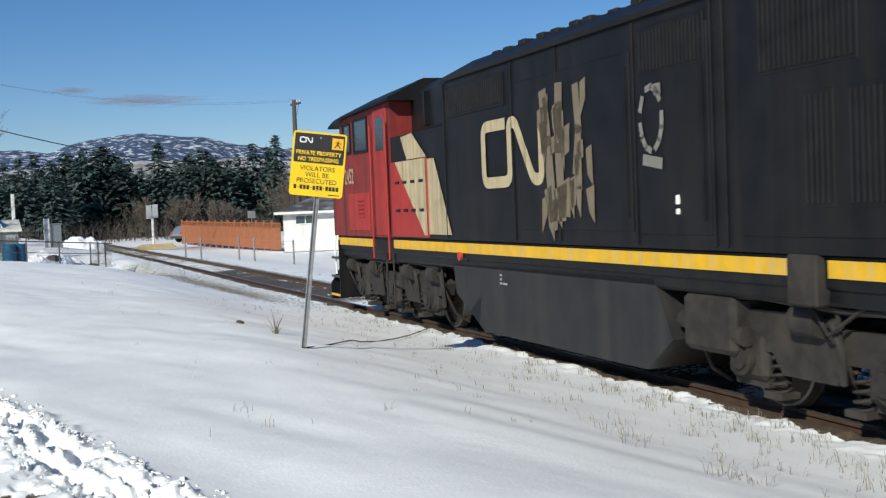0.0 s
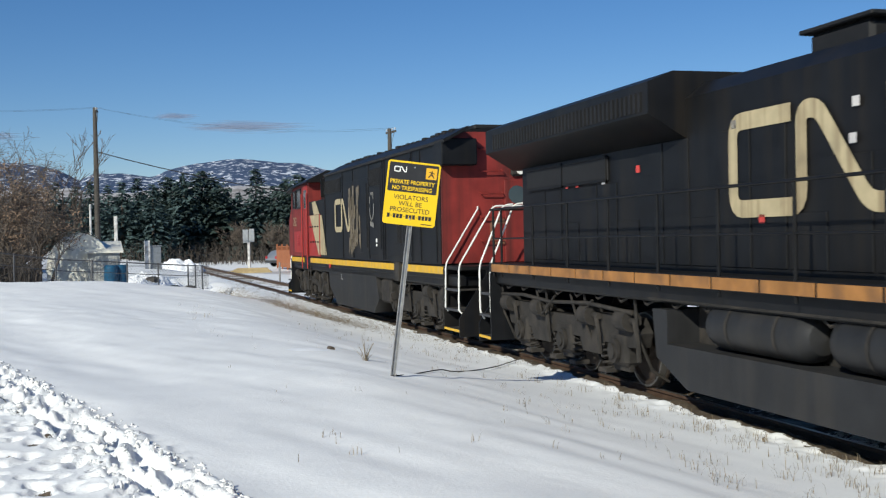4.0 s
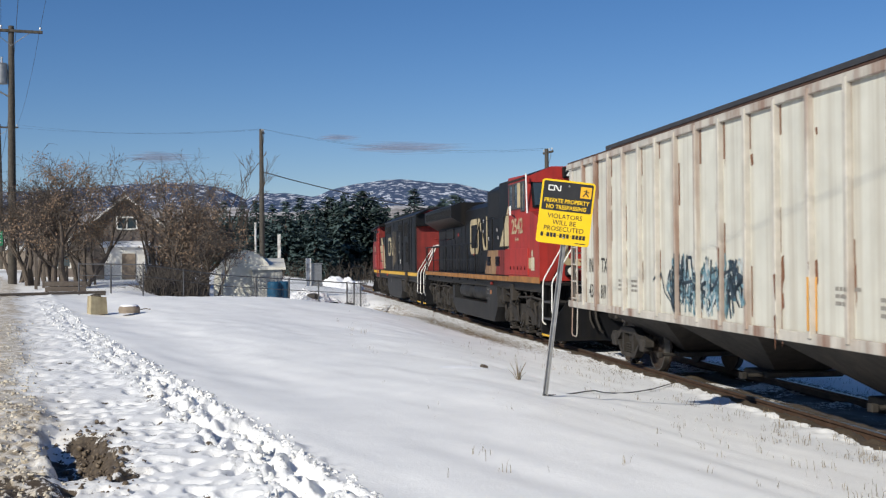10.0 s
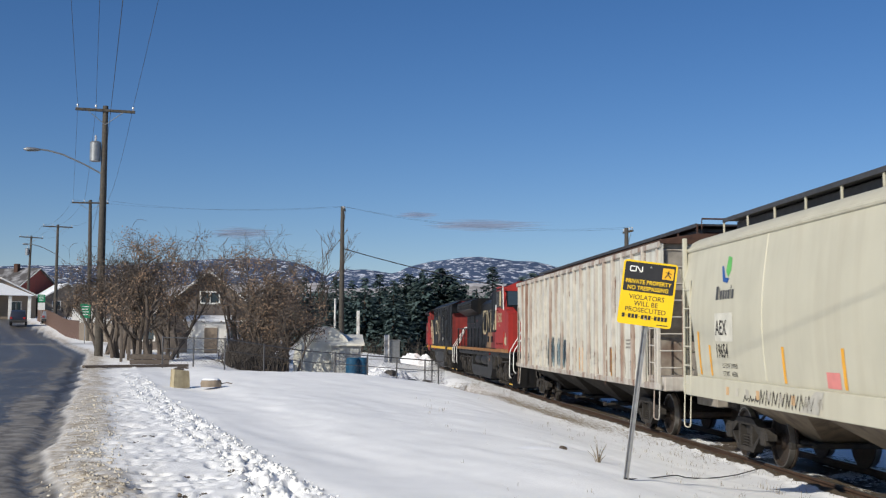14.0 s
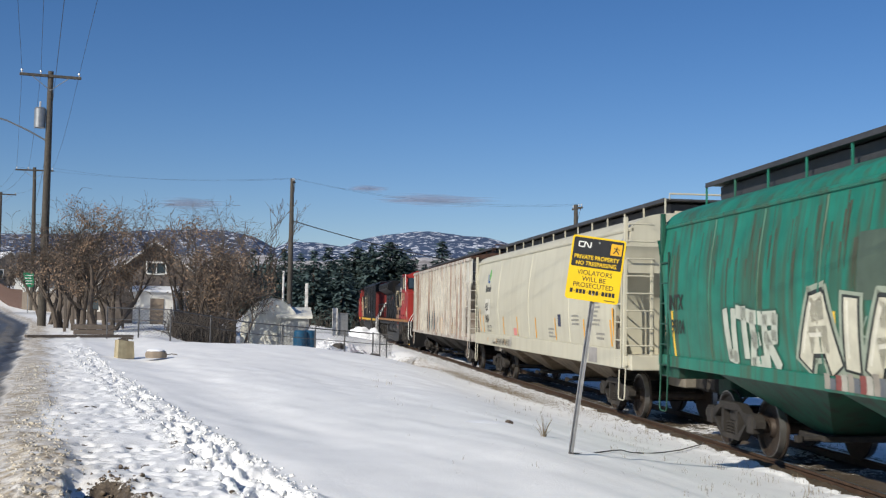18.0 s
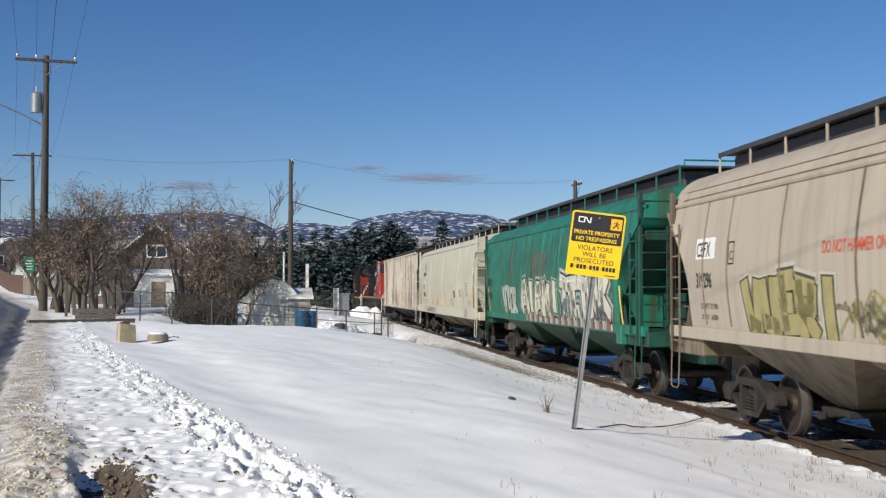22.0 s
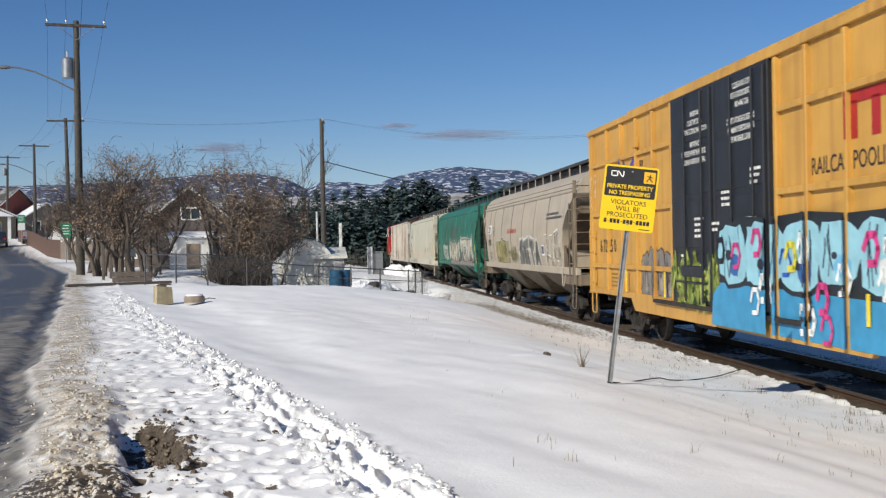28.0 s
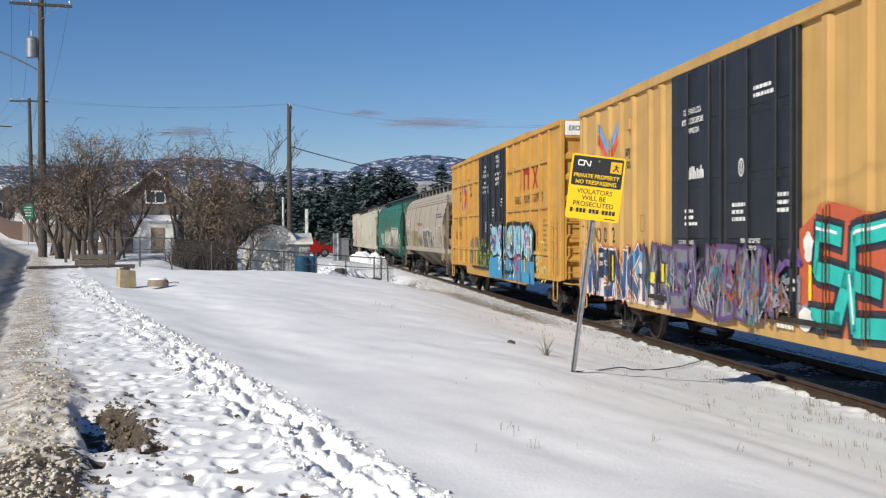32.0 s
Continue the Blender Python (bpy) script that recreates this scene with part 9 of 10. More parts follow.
def hopper_round(name, label, L, z0, z_eave, z_roof, body, dark, bays, end_full, walk_z, inner, fore=0.2, aft=0.1, front=None, endmat=None):
    """A covered hopper with rounded sides whose ends are cut away over the trucks. dark, inner: paint of bays and end
    sheets, with their shade put into the colour. Returns the car and the skin of its near side.
    """
    car = empty(name)
    tagged(car, label, "railcar")
    W = 1.53
    sec = curved_section(W, z0, z_eave, z_roof)
    rings = []
    e = L / 2 - 0.12
    ff = front or end_full
    kf = e + fore - 0.1 - ff
    for y, zl in ((-e - aft, 3.55), (-e + 0.1 - aft, 3.42), (-end_full - 0.75, 3.02), (-end_full - 0.25, 2.62), (-end_full - 0.02, 2.2), (-end_full, z0), (-2.8, z0), (2.8, z0), (ff, z0), (ff + 0.02, 2.2), (ff + 0.22 * kf, 2.62), (ff + 0.6 * kf, 3.02), (e - 0.1 + fore, 3.42), (e + fore, 3.55)):
        half = [(a, max(b, zl)) for a, b in sec]
        rings.append([(-a, y, b) for a, b in half] + [(a, y, b) for a, b in half[::-1]])
    part("shell", Mesh().loft(rings), body, car, "rounded steel carbody")
    for s in (-1, 1):
        part("side_sill", Mesh().box(min(s * 1.38, s * 1.52), max(s * 1.38, s * 1.52), -e - aft, e + fore, z0 - 0.14, z0 + 0.06, 0.015), body, car)
        xe = sec[8][0]
        part("eave_bead", Mesh().cyl((s * xe, -e - aft, z_eave), (s * xe, e + fore, z_eave), 0.045, 8), body, car)
        for sg in (-1, 1):
            m = Mesh()
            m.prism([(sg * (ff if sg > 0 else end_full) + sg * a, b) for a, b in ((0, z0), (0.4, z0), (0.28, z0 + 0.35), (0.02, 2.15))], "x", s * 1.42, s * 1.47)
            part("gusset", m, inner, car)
    for y in bays[0]:
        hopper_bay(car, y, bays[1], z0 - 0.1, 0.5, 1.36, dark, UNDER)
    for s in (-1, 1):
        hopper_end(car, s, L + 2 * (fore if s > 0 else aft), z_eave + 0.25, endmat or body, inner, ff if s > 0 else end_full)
    roof_walk(car, walk_z, -e, e, body, 0.42, z_roof)
    part("roof_rail", Mesh().tube([(-0.6, -e, walk_z), (-0.6, -e, walk_z + 0.12), (0.6, -e, walk_z + 0.12), (0.6, -e, walk_z)], 0.02, 6), body, car)
    freight_truck(car, L / 2 - 2.35)
    freight_truck(car, -L / 2 + 2.35)
    zs, xs = [b for a, b in sec], [a for a, b in sec]
    sk = Skin(lambda y, z: -float(np.interp(z, zs[:15], xs[:15])), (), [z for z in zs])
    return car, sk


def seam(car, sk, y, z0, z1, material):
    m = Mesh()
    for k in range(9):
        za, zb = z0 + (z1 - z0) * k / 9, z0 + (z1 - z0) * (k + 1) / 9
        xa, xb = sk.face(y, za), sk.face(y, zb)
        m.add([(xa - 0.012, y - 0.02, za), (xa - 0.012, y + 0.02, za), (xb - 0.012, y + 0.02, zb), (xb - 0.012, y - 0.02, zb), (xa + 0.02, y - 0.045, za), (xa + 0.02, y + 0.045, za), (xb + 0.02, y + 0.045, zb), (xb + 0.02, y - 0.045, zb)], [(0, 1, 2, 3), (0, 3, 7, 4), (1, 5, 6, 2)])
    part("weld_seam", m, material, car)


def hopper_cream():
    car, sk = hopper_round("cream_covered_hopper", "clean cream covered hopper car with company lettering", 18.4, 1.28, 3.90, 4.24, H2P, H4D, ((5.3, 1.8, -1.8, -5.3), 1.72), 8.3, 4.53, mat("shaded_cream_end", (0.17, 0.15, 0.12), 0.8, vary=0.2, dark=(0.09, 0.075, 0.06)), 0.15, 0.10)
    rng = random.Random(33)
    part("side_plate", Mesh().box(-1.56, -1.50, -8.9, 8.9, 1.08, 1.46, 0.012), H2P, car, "cream side sill plate")
    plate = Skin(lambda y, z: -1.56)
    # two leaves and a line of bars stand for the owner's mark
    paint("leaf_mark", [[(6.75, 3.45), (6.62, 3.18), (6.38, 3.14), (6.28, 3.22), (6.5, 3.24), (6.66, 3.46)]], spray(0.02, 0.09, 0.30), car, sk, "blue leaf mark")
    paint("leaf_mark", [[(6.45, 3.62), (6.5, 3.34), (6.34, 3.24), (6.22, 3.36), (6.25, 3.58)]], spray(0.12, 0.42, 0.10), car, sk, "green leaf mark")
    P, y = [], 6.95
    for h, w in ((0.24, 0.13), (0.22, 0.03), (0.16, 0.11), (0.16, 0.11), (0.16, 0.10), (0.16, 0.10), (0.24, 0.03), (0.16, 0.11)):
        P += [rect(y - w, y, 2.86, 2.86 + h)]
        y -= w + 0.035
    paint("owner_mark", P, spray(0.07, 0.07, 0.07), car, sk, "dark owner lettering as plain shapes")
    paint("mark_panel", [rect(7.0, 6.02, 2.12, 2.62)], spray(0.58, 0.56, 0.48), car, sk, "pale patch under the mark", 0.004)
    words("reporting_mark", "AEX", 6.95, 2.24, 0.36, INK, car, sk, "black reporting mark", 0.006, 0.9, lift=0.008)
    words("car_number", "19654", 7.0, 1.84, 0.34, INK, car, sk, "black car number", 0.006, 0.8)
    words("stencil", "LD LMT 219700", 6.7, 1.66, 0.12, INK, car, sk)
    words("stencil", "LT WT   66300", 6.7, 1.52, 0.12, INK, car, sk)
    for y, z, n in ((-6.6, 2.4, 6), (-4.9, 2.1, 3), (-2.4, 1.75, 3), (-7.0, 1.72, 2)):
        bars("stencil", y, z, n, spray(0.28, 0.27, 0.24), car, sk, rng, 0.045, 0.05, 0.75)
    paint("service_sticker", [rect(-3.5, -3.8, 1.85, 2.15)], spray(0.03, 0.04, 0.08), car, sk, "dark square service sticker")
    paint("service_sticker", [rect(2.2, 1.75, 1.5, 1.72)], spray(0.65, 0.22, 0.20), car, sk, "pink sticker")
    stripes(car, sk, (7.35, 3.75, 1.6, -0.9, -3.2, -6.0, -8.15), 1.5, 2.05)
    for y in (8.0, -8.35):
        stripes(car, sk, (y,), 1.5, 2.3)
    # a grey figure-like blot near the roof, as a plain shape
    paint("spray_blot", [[(-8.45, 3.65), (-8.75, 3.78), (-9.0, 3.62), (-8.95, 3.2), (-8.75, 2.85), (-8.6, 3.05), (-8.5, 3.35)]], spray(0.27, 0.29, 0.38), car, sk, "grey-blue sprayed blot")
    T = []
    y = 5.5
    for k in range(11):
        w = rng.uniform(0.16, 0.26)
        T += stroke([(y, 1.14), (y - w * 0.3, 1.36 if k > 2 else 1.24), (y - w * 0.6, 1.16), (y - w, 1.34 if k > 2 else 1.2)], 0.028)
        y -= w + 0.04
    paint("tag", T, INK, car, plate, "black scrawled tag")
    paint("buffed_patch", [rect(-6.5, -7.2, 1.12, 1.44)], spray(0.30, 0.28, 0.26), car, plate, "grey buffed-out patch")
    paint("buffed_patch", [[(3.1, 1.12), (2.4, 1.12), (2.2, 1.44), (2.5, 1.44)]], spray(0.40, 0.38, 0.33), car, plate, "grey buffed-out patch")
    for k in range(9):
        paint("service_sticker", [rect(6.4 - 0.5 * k, 6.25 - 0.5 * k, 1.2, 1.34)], spray(0.55, 0.35, 0.18) if k % 3 == 0 else spray(0.45, 0.42, 0.35), car, plate)
    for y in (4.6, 0.0, -4.6):
        seam(car, sk, y, 1.5, 3.85, H2P)
    return car


def hopper_green():
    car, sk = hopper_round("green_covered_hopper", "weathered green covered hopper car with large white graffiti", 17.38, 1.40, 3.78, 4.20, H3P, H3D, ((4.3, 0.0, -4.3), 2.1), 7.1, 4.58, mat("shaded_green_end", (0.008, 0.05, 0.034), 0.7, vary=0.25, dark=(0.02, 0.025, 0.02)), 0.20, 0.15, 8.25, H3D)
    rng = random.Random(12)
    words("reporting_mark", "INTX", 8.0, 2.28, 0.36, INK, car, sk, "black reporting mark", 0.008, 0.9, lift=0.012)
    words("car_number", "95104", 7.9, 1.86, 0.34, INK, car, sk, "black car number", 0.006, 0.8, lift=0.012)
    paint("primer_patch", [rect(1.0, -0.7, 2.38, 3.18)], spray(0.075, 0.105, 0.075), car, sk, "square grey-green repainted patch")
    graffiti("UTER", 5.3, 3.3, 1.48, 2.28, rng, car, sk, (0.46, 0.48, 0.40), (0.03, 0.09, 0.06), None, 0.40, "small pale cream graffiti", jitter=0.25)
    scribble("graffiti", 2.6, -6.9, 1.45, 2.45, 22, ((0.30, 0.38, 0.30), (0.46, 0.48, 0.40)), rng, car, sk, 0.02, 0.004, "pale sprayed sketch lines")
    graffiti("AHANI", 2.5, -2.0, 1.44, 2.38, rng, car, sk, (0.56, 0.53, 0.41), (0.03, 0.035, 0.03), (0.66, 0.63, 0.52), 0.38, "large cream graffiti letters with black outlines", 0.008, 0.22, (0.30, 0.34, 0.26))
    graffiti("TETNK", -2.2, -6.6, 1.44, 2.48, rng, car, sk, (0.54, 0.52, 0.42), (0.035, 0.04, 0.045), (0.64, 0.62, 0.54), 0.40, "large cream graffiti letters with grey shadows", 0.008, 0.22, (0.42, 0.41, 0.36))
    D = []
    for k in range(34):
        y = rng.uniform(-6.5, -2.2)
        z, h, w = rng.uniform(1.45, 1.95), rng.uniform(0.12, 0.4), rng.uniform(0.05, 0.18)
        D.append([(y, z), (y - w, z + 0.05), (y - w * 0.9, z - h), (y + 0.03, z - h * 0.8)])
    tagged(paint("graffiti_shadow", D, spray(0.13, 0.14, 0.15), car, sk, "dark grey block shadows", 0.0165), kind="stuff")
    for c, ph in (((0.30, 0.27, 0.22), 0.0), ((0.22, 0.06, 0.05), 0.31), ((0.12, 0.13, 0.14), 0.15), ((0.40, 0.38, 0.32), 0.46)):
        P = [rect(y - ph, y - ph - 0.15, 1.30, 1.30 + rng.uniform(0.12, 0.26)) for y in np.arange(1.9, -6.4, -0.62)]
        tagged(paint("graffiti_shadow", P, spray(*c), car, sk, "drip band under the graffiti", 0.060), kind="stuff")
    stripes(car, sk, (7.85, 4.9, 1.6, -3.6, -5.4, -7.35), 1.46, 2.25, (0.80, 0.50, 0.05))
    paint("service_sticker", [rect(-5.95, -6.3, 1.75, 2.0)], spray(0.5, 0.5, 0.45), car, sk, "white sticker")
    S = []
    for k in range(90):
        y = rng.uniform(-8.0, 8.2)
        z = rng.uniform(3.0, 3.75)
        w, h = rng.uniform(0.02, 0.07), rng.uniform(0.3, 1.0)
        S.append([(y, z), (y + w, z), (y + w * 0.6, z - h), (y + w * 0.3, z - h)])
    tagged(paint("dirt_run", S, spray(0.07, 0.075, 0.045), car, sk, "dark dirt runs", 0.003), kind="stuff")
    for k in range(7):
        seam(car, sk, 6.0 - 2.0 * k, 1.5, 3.72, H3P)
    part("side_box", Mesh().box(-1.56, -1.42, -7.45, -7.1, 1.05, 1.45, 0.02), H3P, car)
    return car


def hopper_beige():
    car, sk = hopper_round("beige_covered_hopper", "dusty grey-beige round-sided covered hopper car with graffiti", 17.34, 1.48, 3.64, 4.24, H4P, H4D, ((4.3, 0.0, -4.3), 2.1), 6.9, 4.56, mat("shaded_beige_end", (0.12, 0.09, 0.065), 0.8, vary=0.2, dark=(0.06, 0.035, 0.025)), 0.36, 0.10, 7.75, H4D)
    rng = random.Random(17)
    paint("mark_panel", [rect(7.35, 6.45, 2.66, 3.0)], spray(0.74, 0.73, 0.70), car, sk, "white patch under the mark", 0.004)
    words("reporting_mark", "CEFX", 7.3, 2.70, 0.34, INK, car, sk, "black reporting mark", 0.004, 0.78, lift=0.008)
    words("car_number", "319296", 7.32, 2.20, 0.34, INK, car, sk, "black car number", 0.008, 0.72)
    words("stencil", "LD LMT 221700", 7.2, 1.86, 0.12, INK, car, sk)
    words("stencil", "LT WT   64300", 7.2, 1.68, 0.12, INK, car, sk)
    m = [rect(5.86, 5.62, 2.55, 2.57), rect(5.86, 5.62, 2.88, 2.90), rect(5.86, 5.84, 2.55, 2.90), rect(5.64, 5.62, 2.55, 2.90)]
    paint("stencil_frame", m, INK, car, sk)
    words("stencil", "C", 5.8, 2.62, 0.2, INK, car, sk)
    words("stencil", "DO NOT HAMMER ON CAR", 2.6, 2.62, 0.22, spray(0.55, 0.10, 0.06), car, sk, "red warning line", 0.004, 0.72)
    bars("stencil", -4.7, 3.05, 2, spray(0.12, 0.11, 0.10), car, sk, rng, 0.07, 0.05, 2.2)
    bars("stencil", 3.6, 2.2, 7, spray(0.2, 0.18, 0.14), car, sk, rng, 0.04, 0.05, 0.7)
    graffiti("UUERI", 5.2, 2.2, 1.52, 2.34, rng, car, sk, (0.33, 0.285, 0.12), (0.07, 0.06, 0.03), None, 0.46, "olive-yellow bubble graffiti", 0.006, 0.18, (0.45, 0.43, 0.34))
    scribble("graffiti", 2.0, 0.7, 1.56, 2.1, 14, ((0.30, 0.26, 0.10), (0.20, 0.18, 0.10)), rng, car, sk, 0.05, 0.006, "faint olive scribble")
    graffiti("SETA", 0.1, -3.7, 1.50, 2.32, rng, car, sk, (0.17, 0.165, 0.15), (0.40, 0.37, 0.30), None, 0.30, "dark grey graffiti letters with white rims", 0.006, 0.22, (0.64, 0.63, 0.58))
    graffiti("UA", -4.5, -6.9, 1.50, 2.46, rng, car, sk, (0.42, 0.36, 0.28), (0.24, 0.20, 0.10), None, 0.22, "beige graffiti letters with thick white rims", 0.006, 0.25, (0.68, 0.67, 0.62))
    paint("service_sticker", [rect(-4.0, -4.45, 1.85, 2.18)], spray(0.72, 0.72, 0.70), car, sk, "white and dark service sticker", 0.016)
    paint("service_sticker", [rect(-4.06, -4.2, 1.9, 2.14), rect(-4.24, -4.38, 1.9, 2.14)], spray(0.03, 0.04, 0.09), car, sk, "", 0.020)
    paint("reflector_stripe", [rect(y, y - 0.75, 1.40, 1.53) for y in (7.4, 3.9, 1.9, -1.4, -3.0)] + [rect(-5.6, -6.7, 1.40, 1.54)], spray(0.70, 0.27, 0.03), car, sk, "orange reflector stripes on the sill", 0.03)
    for y in (7.0, 5.9, 3.9, 1.7, -0.5, -2.7, -4.9):
        seam(car, sk, y, 1.6, 3.6, H4D)
    for z in (3.72, 3.86):
        x = sk.face(0, z)
        part("roof_bead", Mesh().cyl((x, -8.4, z), (x, 8.4, z), 0.012, 6), H4D, car)
    rail_run("grab_rail", [(-1.5, -7.05, 1.55), (-1.56, -7.05, 1.5), (-1.56, -7.05, 1.05), (-1.56, -7.25, 1.0), (-1.5, -7.25, 1.45)], 0.014, H4P, car)
    return car


# ---- boxcars ----
def boxcar(name, label, L, W, sheet, door_l, door_r, posts, smooth_side, rng, fore=0.0, aft=0.0):
    """A high boxcar with two black plug doors on each side. Returns the car and its near side's skin."""
    car = empty(name)
    tagged(car, label, "railcar")
    e = L / 2
    part("carbody", Mesh().box(-W, W, -e - aft, e + fore, 1.02, 4.98, 0.015), sheet, car, "yellow steel side sheets")
    part("roof", Mesh().prism([(-W - 0.05, 4.94), (-W - 0.05, 5.04), (0, 5.16), (W + 0.05, 5.04), (W + 0.05, 4.94)], "y", -e + 3.6, e - 3.6), sheet, car, "shallow ridged roof")
    part("roof", Mesh().prism([(-W - 0.02, 4.94), (-W - 0.02, 5.00), (0, 5.12), (W + 0.02, 5.00), (W + 0.02, 4.94)], "y", -e - aft - 0.01, e + fore + 0.01), sheet, car)
    cuts, bumps = [], []
    for y0, y1, pr in posts:
        for s in (-1, 1):
            m = Mesh()
            if smooth_side:
                q = (y1 - y0) * 0.28
                m.prism([(s * (W - 0.01), y0), (s * (W + pr), y0 + q), (s * (W + pr), y1 - q), (s * (W - 0.01), y1)], "z", 1.06, 4.84)
            else:
                m.box(min(s * (W - 0.01), s * (W + pr)), max(s * (W - 0.01), s * (W + pr)), y0, y1, 1.06, 4.84, 0.01)
            part("side_post", m, sheet, car)
        bumps.append((y0, y1, pr))
        cuts += [y0, y1]
    for s in (-1, 1):
        part("top_chord", Mesh().box(min(s * W, s * (W + 0.075)), max(s * W, s * (W + 0.075)), -e - aft, e + fore, 4.86, 4.99, 0.01), sheet, car)
        part("side_sill", Mesh().prism([(-e - aft, 0.98), (-e + 3.7, 0.98), (-e + 4.0, 0.72), (e - 4.0, 0.72), (e - 3.7, 0.98), (e + fore, 0.98), (e + fore, 1.10), (-e - aft, 1.10)], "x", min(s * (W - 0.02), s * (W + 0.06)), max(s * (W - 0.02), s * (W + 0.06))), sheet, car, "deep side sill")
        # two plug doors with posts, locking rods and handles
        mid = (door_l + door_r) / 2
        for a, b in ((door_l, mid + 0.01), (mid - 0.01, door_r)):
            lo, hi = min(a, b), max(a, b)
            d = part("plug_door", Mesh().box(min(s * W, s * (W + 0.085)), max(s * W, s * (W + 0.085)), lo, hi, 1.06, 4.86, 0.015), DOORB, car, "black plug door")
            for k in range(4):
                z = 1.12 + k * 0.95
                part("door_panel", Mesh().box(min(s * (W + 0.07), s * (W + 0.10)), max(s * (W + 0.07), s * (W + 0.10)), lo + 0.16, hi - 0.16, z, z + 0.84, 0.012), DOORB, d)
            for f in (0.22, 0.62):
                y = lo + (hi - lo) * f
                part("locking_rod", Mesh().cyl((s * (W + 0.13), y, 1.1), (s * (W + 0.13), y, 4.8), 0.022, 8), DOORB, d)
            part("door_gear", Mesh().box(min(s * (W + 0.08), s * (W + 0.15)), max(s * (W + 0.08), s * (W + 0.15)), lo + 0.5, hi - 0.7, 1.55, 1.75, 0.02).cyl((s * (W + 0.13), lo + 0.3, 1.45), (s * (W + 0.13), hi - 0.3, 1.45), 0.018, 6).box(min(s * (W + 0.08), s * (W + 0.14)), max(s * (W + 0.08), s * (W + 0.14)), lo + 0.05, lo + 0.13, 1.1, 4.8, 0.01), DOORB, d)
        part("door_track", Mesh().box(min(s * W, s * (W + 0.14)), max(s * W, s * (W + 0.14)), door_r - 1.2, door_l + 1.2, 0.98, 1.05, 0.008), UNDER, car)
    # ends with horizontal ribs, brake gear and the white height panel
    for sg in (-1, 1):
        y = sg * (e + (fore if sg > 0 else aft))
        for k in range(7):
            z = 1.35 + 0.52 * k
            part("end_rib", Mesh().prism([(y, z), (y + sg * 0.10, z + 0.09), (y + sg * 0.10, z + 0.18), (y, z + 0.27)], "x", -W + 0.12, W - 0.12), sheet, car)
        part("end_post", Mesh().box(-W - 0.01, -W + 0.10, min(y, y + sg * 0.11), max(y, y + sg * 0.11), 1.0, 4.98, 0.01).box(W - 0.10, W + 0.01, min(y, y + sg * 0.11), max(y, y + sg * 0.11), 1.0, 4.98, 0.01), sheet, car)
        hp = part("height_panel", Mesh().box(-W + 0.11, W - 0.11, min(y, y + sg * 0.115), max(y, y + sg * 0.115), 4.62, 4.97, 0.006), WHITE, car, "white excess height panel")
        if sg < 0:
            tr, w = letters("EXCESS HEIGHT CAR", 0.17, 0.003, 0.8)
            m = Mesh()
            for t in tr:
                m.add([(-W + 0.2 + a, y - 0.121, 4.74 + b) for a, b in t], [(0, 1, 2)])
            part("lettering", m, INK, hp)
        else:
            tr, w = letters("EXCESS HEIGHT CAR", 0.17, 0.003, 0.8)
            m = Mesh()
            for t in tr:
                m.add([(W - 0.2 - a, y + 0.121, 4.74 + b) for a, b in t], [(0, 1, 2)])
            part("lettering", m, INK, hp)
        ladder(car, -W - 0.08, y - sg * 0.42, 1.05, 2.55, 0.44, 4, sheet, name="side_ladder")
        ladder(car, -W + 0.36, y + sg * 0.17, 1.05, 2.6, 0.5, 5, sheet, "x", "end_ladder")
        part("crossover_platform", Mesh().box(-0.9, 0.9, min(y, y + sg * 0.34), max(y, y + sg * 0.34), 1.02, 1.07, 0.005), sheet, car)
        part("uncoupling_lever", Mesh().tube([(-W, y + sg * 0.35, 0.95), (-W + 0.2, y + sg * 0.4, 0.92), (-0.3, y + sg * 0.42, 0.93), (0, y + sg * 0.5, 0.98)], 0.018, 6), sheet, car)
        rail_run("end_step", [(-W - 0.03, y - sg * 0.15, 1.0), (-W - 0.03, y - sg * 0.15, 0.48), (-W - 0.03, y - sg * 0.6, 0.48), (-W - 0.03, y - sg * 0.6, 1.0)], 0.016, sheet, car)
        coupler(car, y, sg)
    part("placard", Mesh().box(-W - 0.1, -W, door_l + 2.5, door_l + 2.75, 4.20, 4.42, 0.01), sheet, car)
    part("underframe", Mesh().box(-0.4, 0.4, -e + 0.1, e - 0.1, 0.70, 1.05, 0.02).box(-W + 0.08, W - 0.08, -e + 0.2, e - 0.2, 0.95, 1.03), UNDER, car)
    m = Mesh()
    for y in np.arange(-e + 1.0, e - 0.8, 1.5):
        m.box(-W + 0.05, W - 0.05, y - 0.06, y + 0.06, 0.82, 0.98, 0.01)
    part("cross_bearer", m, UNDER, car)
    part("brake_reservoir", Mesh().cyl((-0.8, 2.0, 0.68), (-0.8, 3.2, 0.68), 0.2, 14), UNDER, car)
    part("brake_valve", Mesh().box(-W + 0.1, -W + 0.5, 5.2, 5.7, 0.55, 0.85, 0.05).cyl((-W + 0.2, 5.1, 0.6), (-W + 0.2, 5.8, 0.6), 0.03, 6), RUST, car)
    freight_truck(car, 7.0)
    freight_truck(car, -7.0)

    def face(y, z):
        if door_r < y < door_l:
            return -W - 0.103
        for a, b, pr in bumps:
            if a < y < b:
                if smooth_side:
                    k = min(1.0, min(y - a, b - y) / ((b - a) * 0.28))
                    return -W - pr * k
                return -W - pr
        return -W
    yc = cuts + [door_l, door_r]
    if smooth_side:
        for a, b, pr in bumps:
            yc += [a + (b - a) * 0.14, a + (b - a) * 0.28, b - (b - a) * 0.14, b - (b - a) * 0.28]
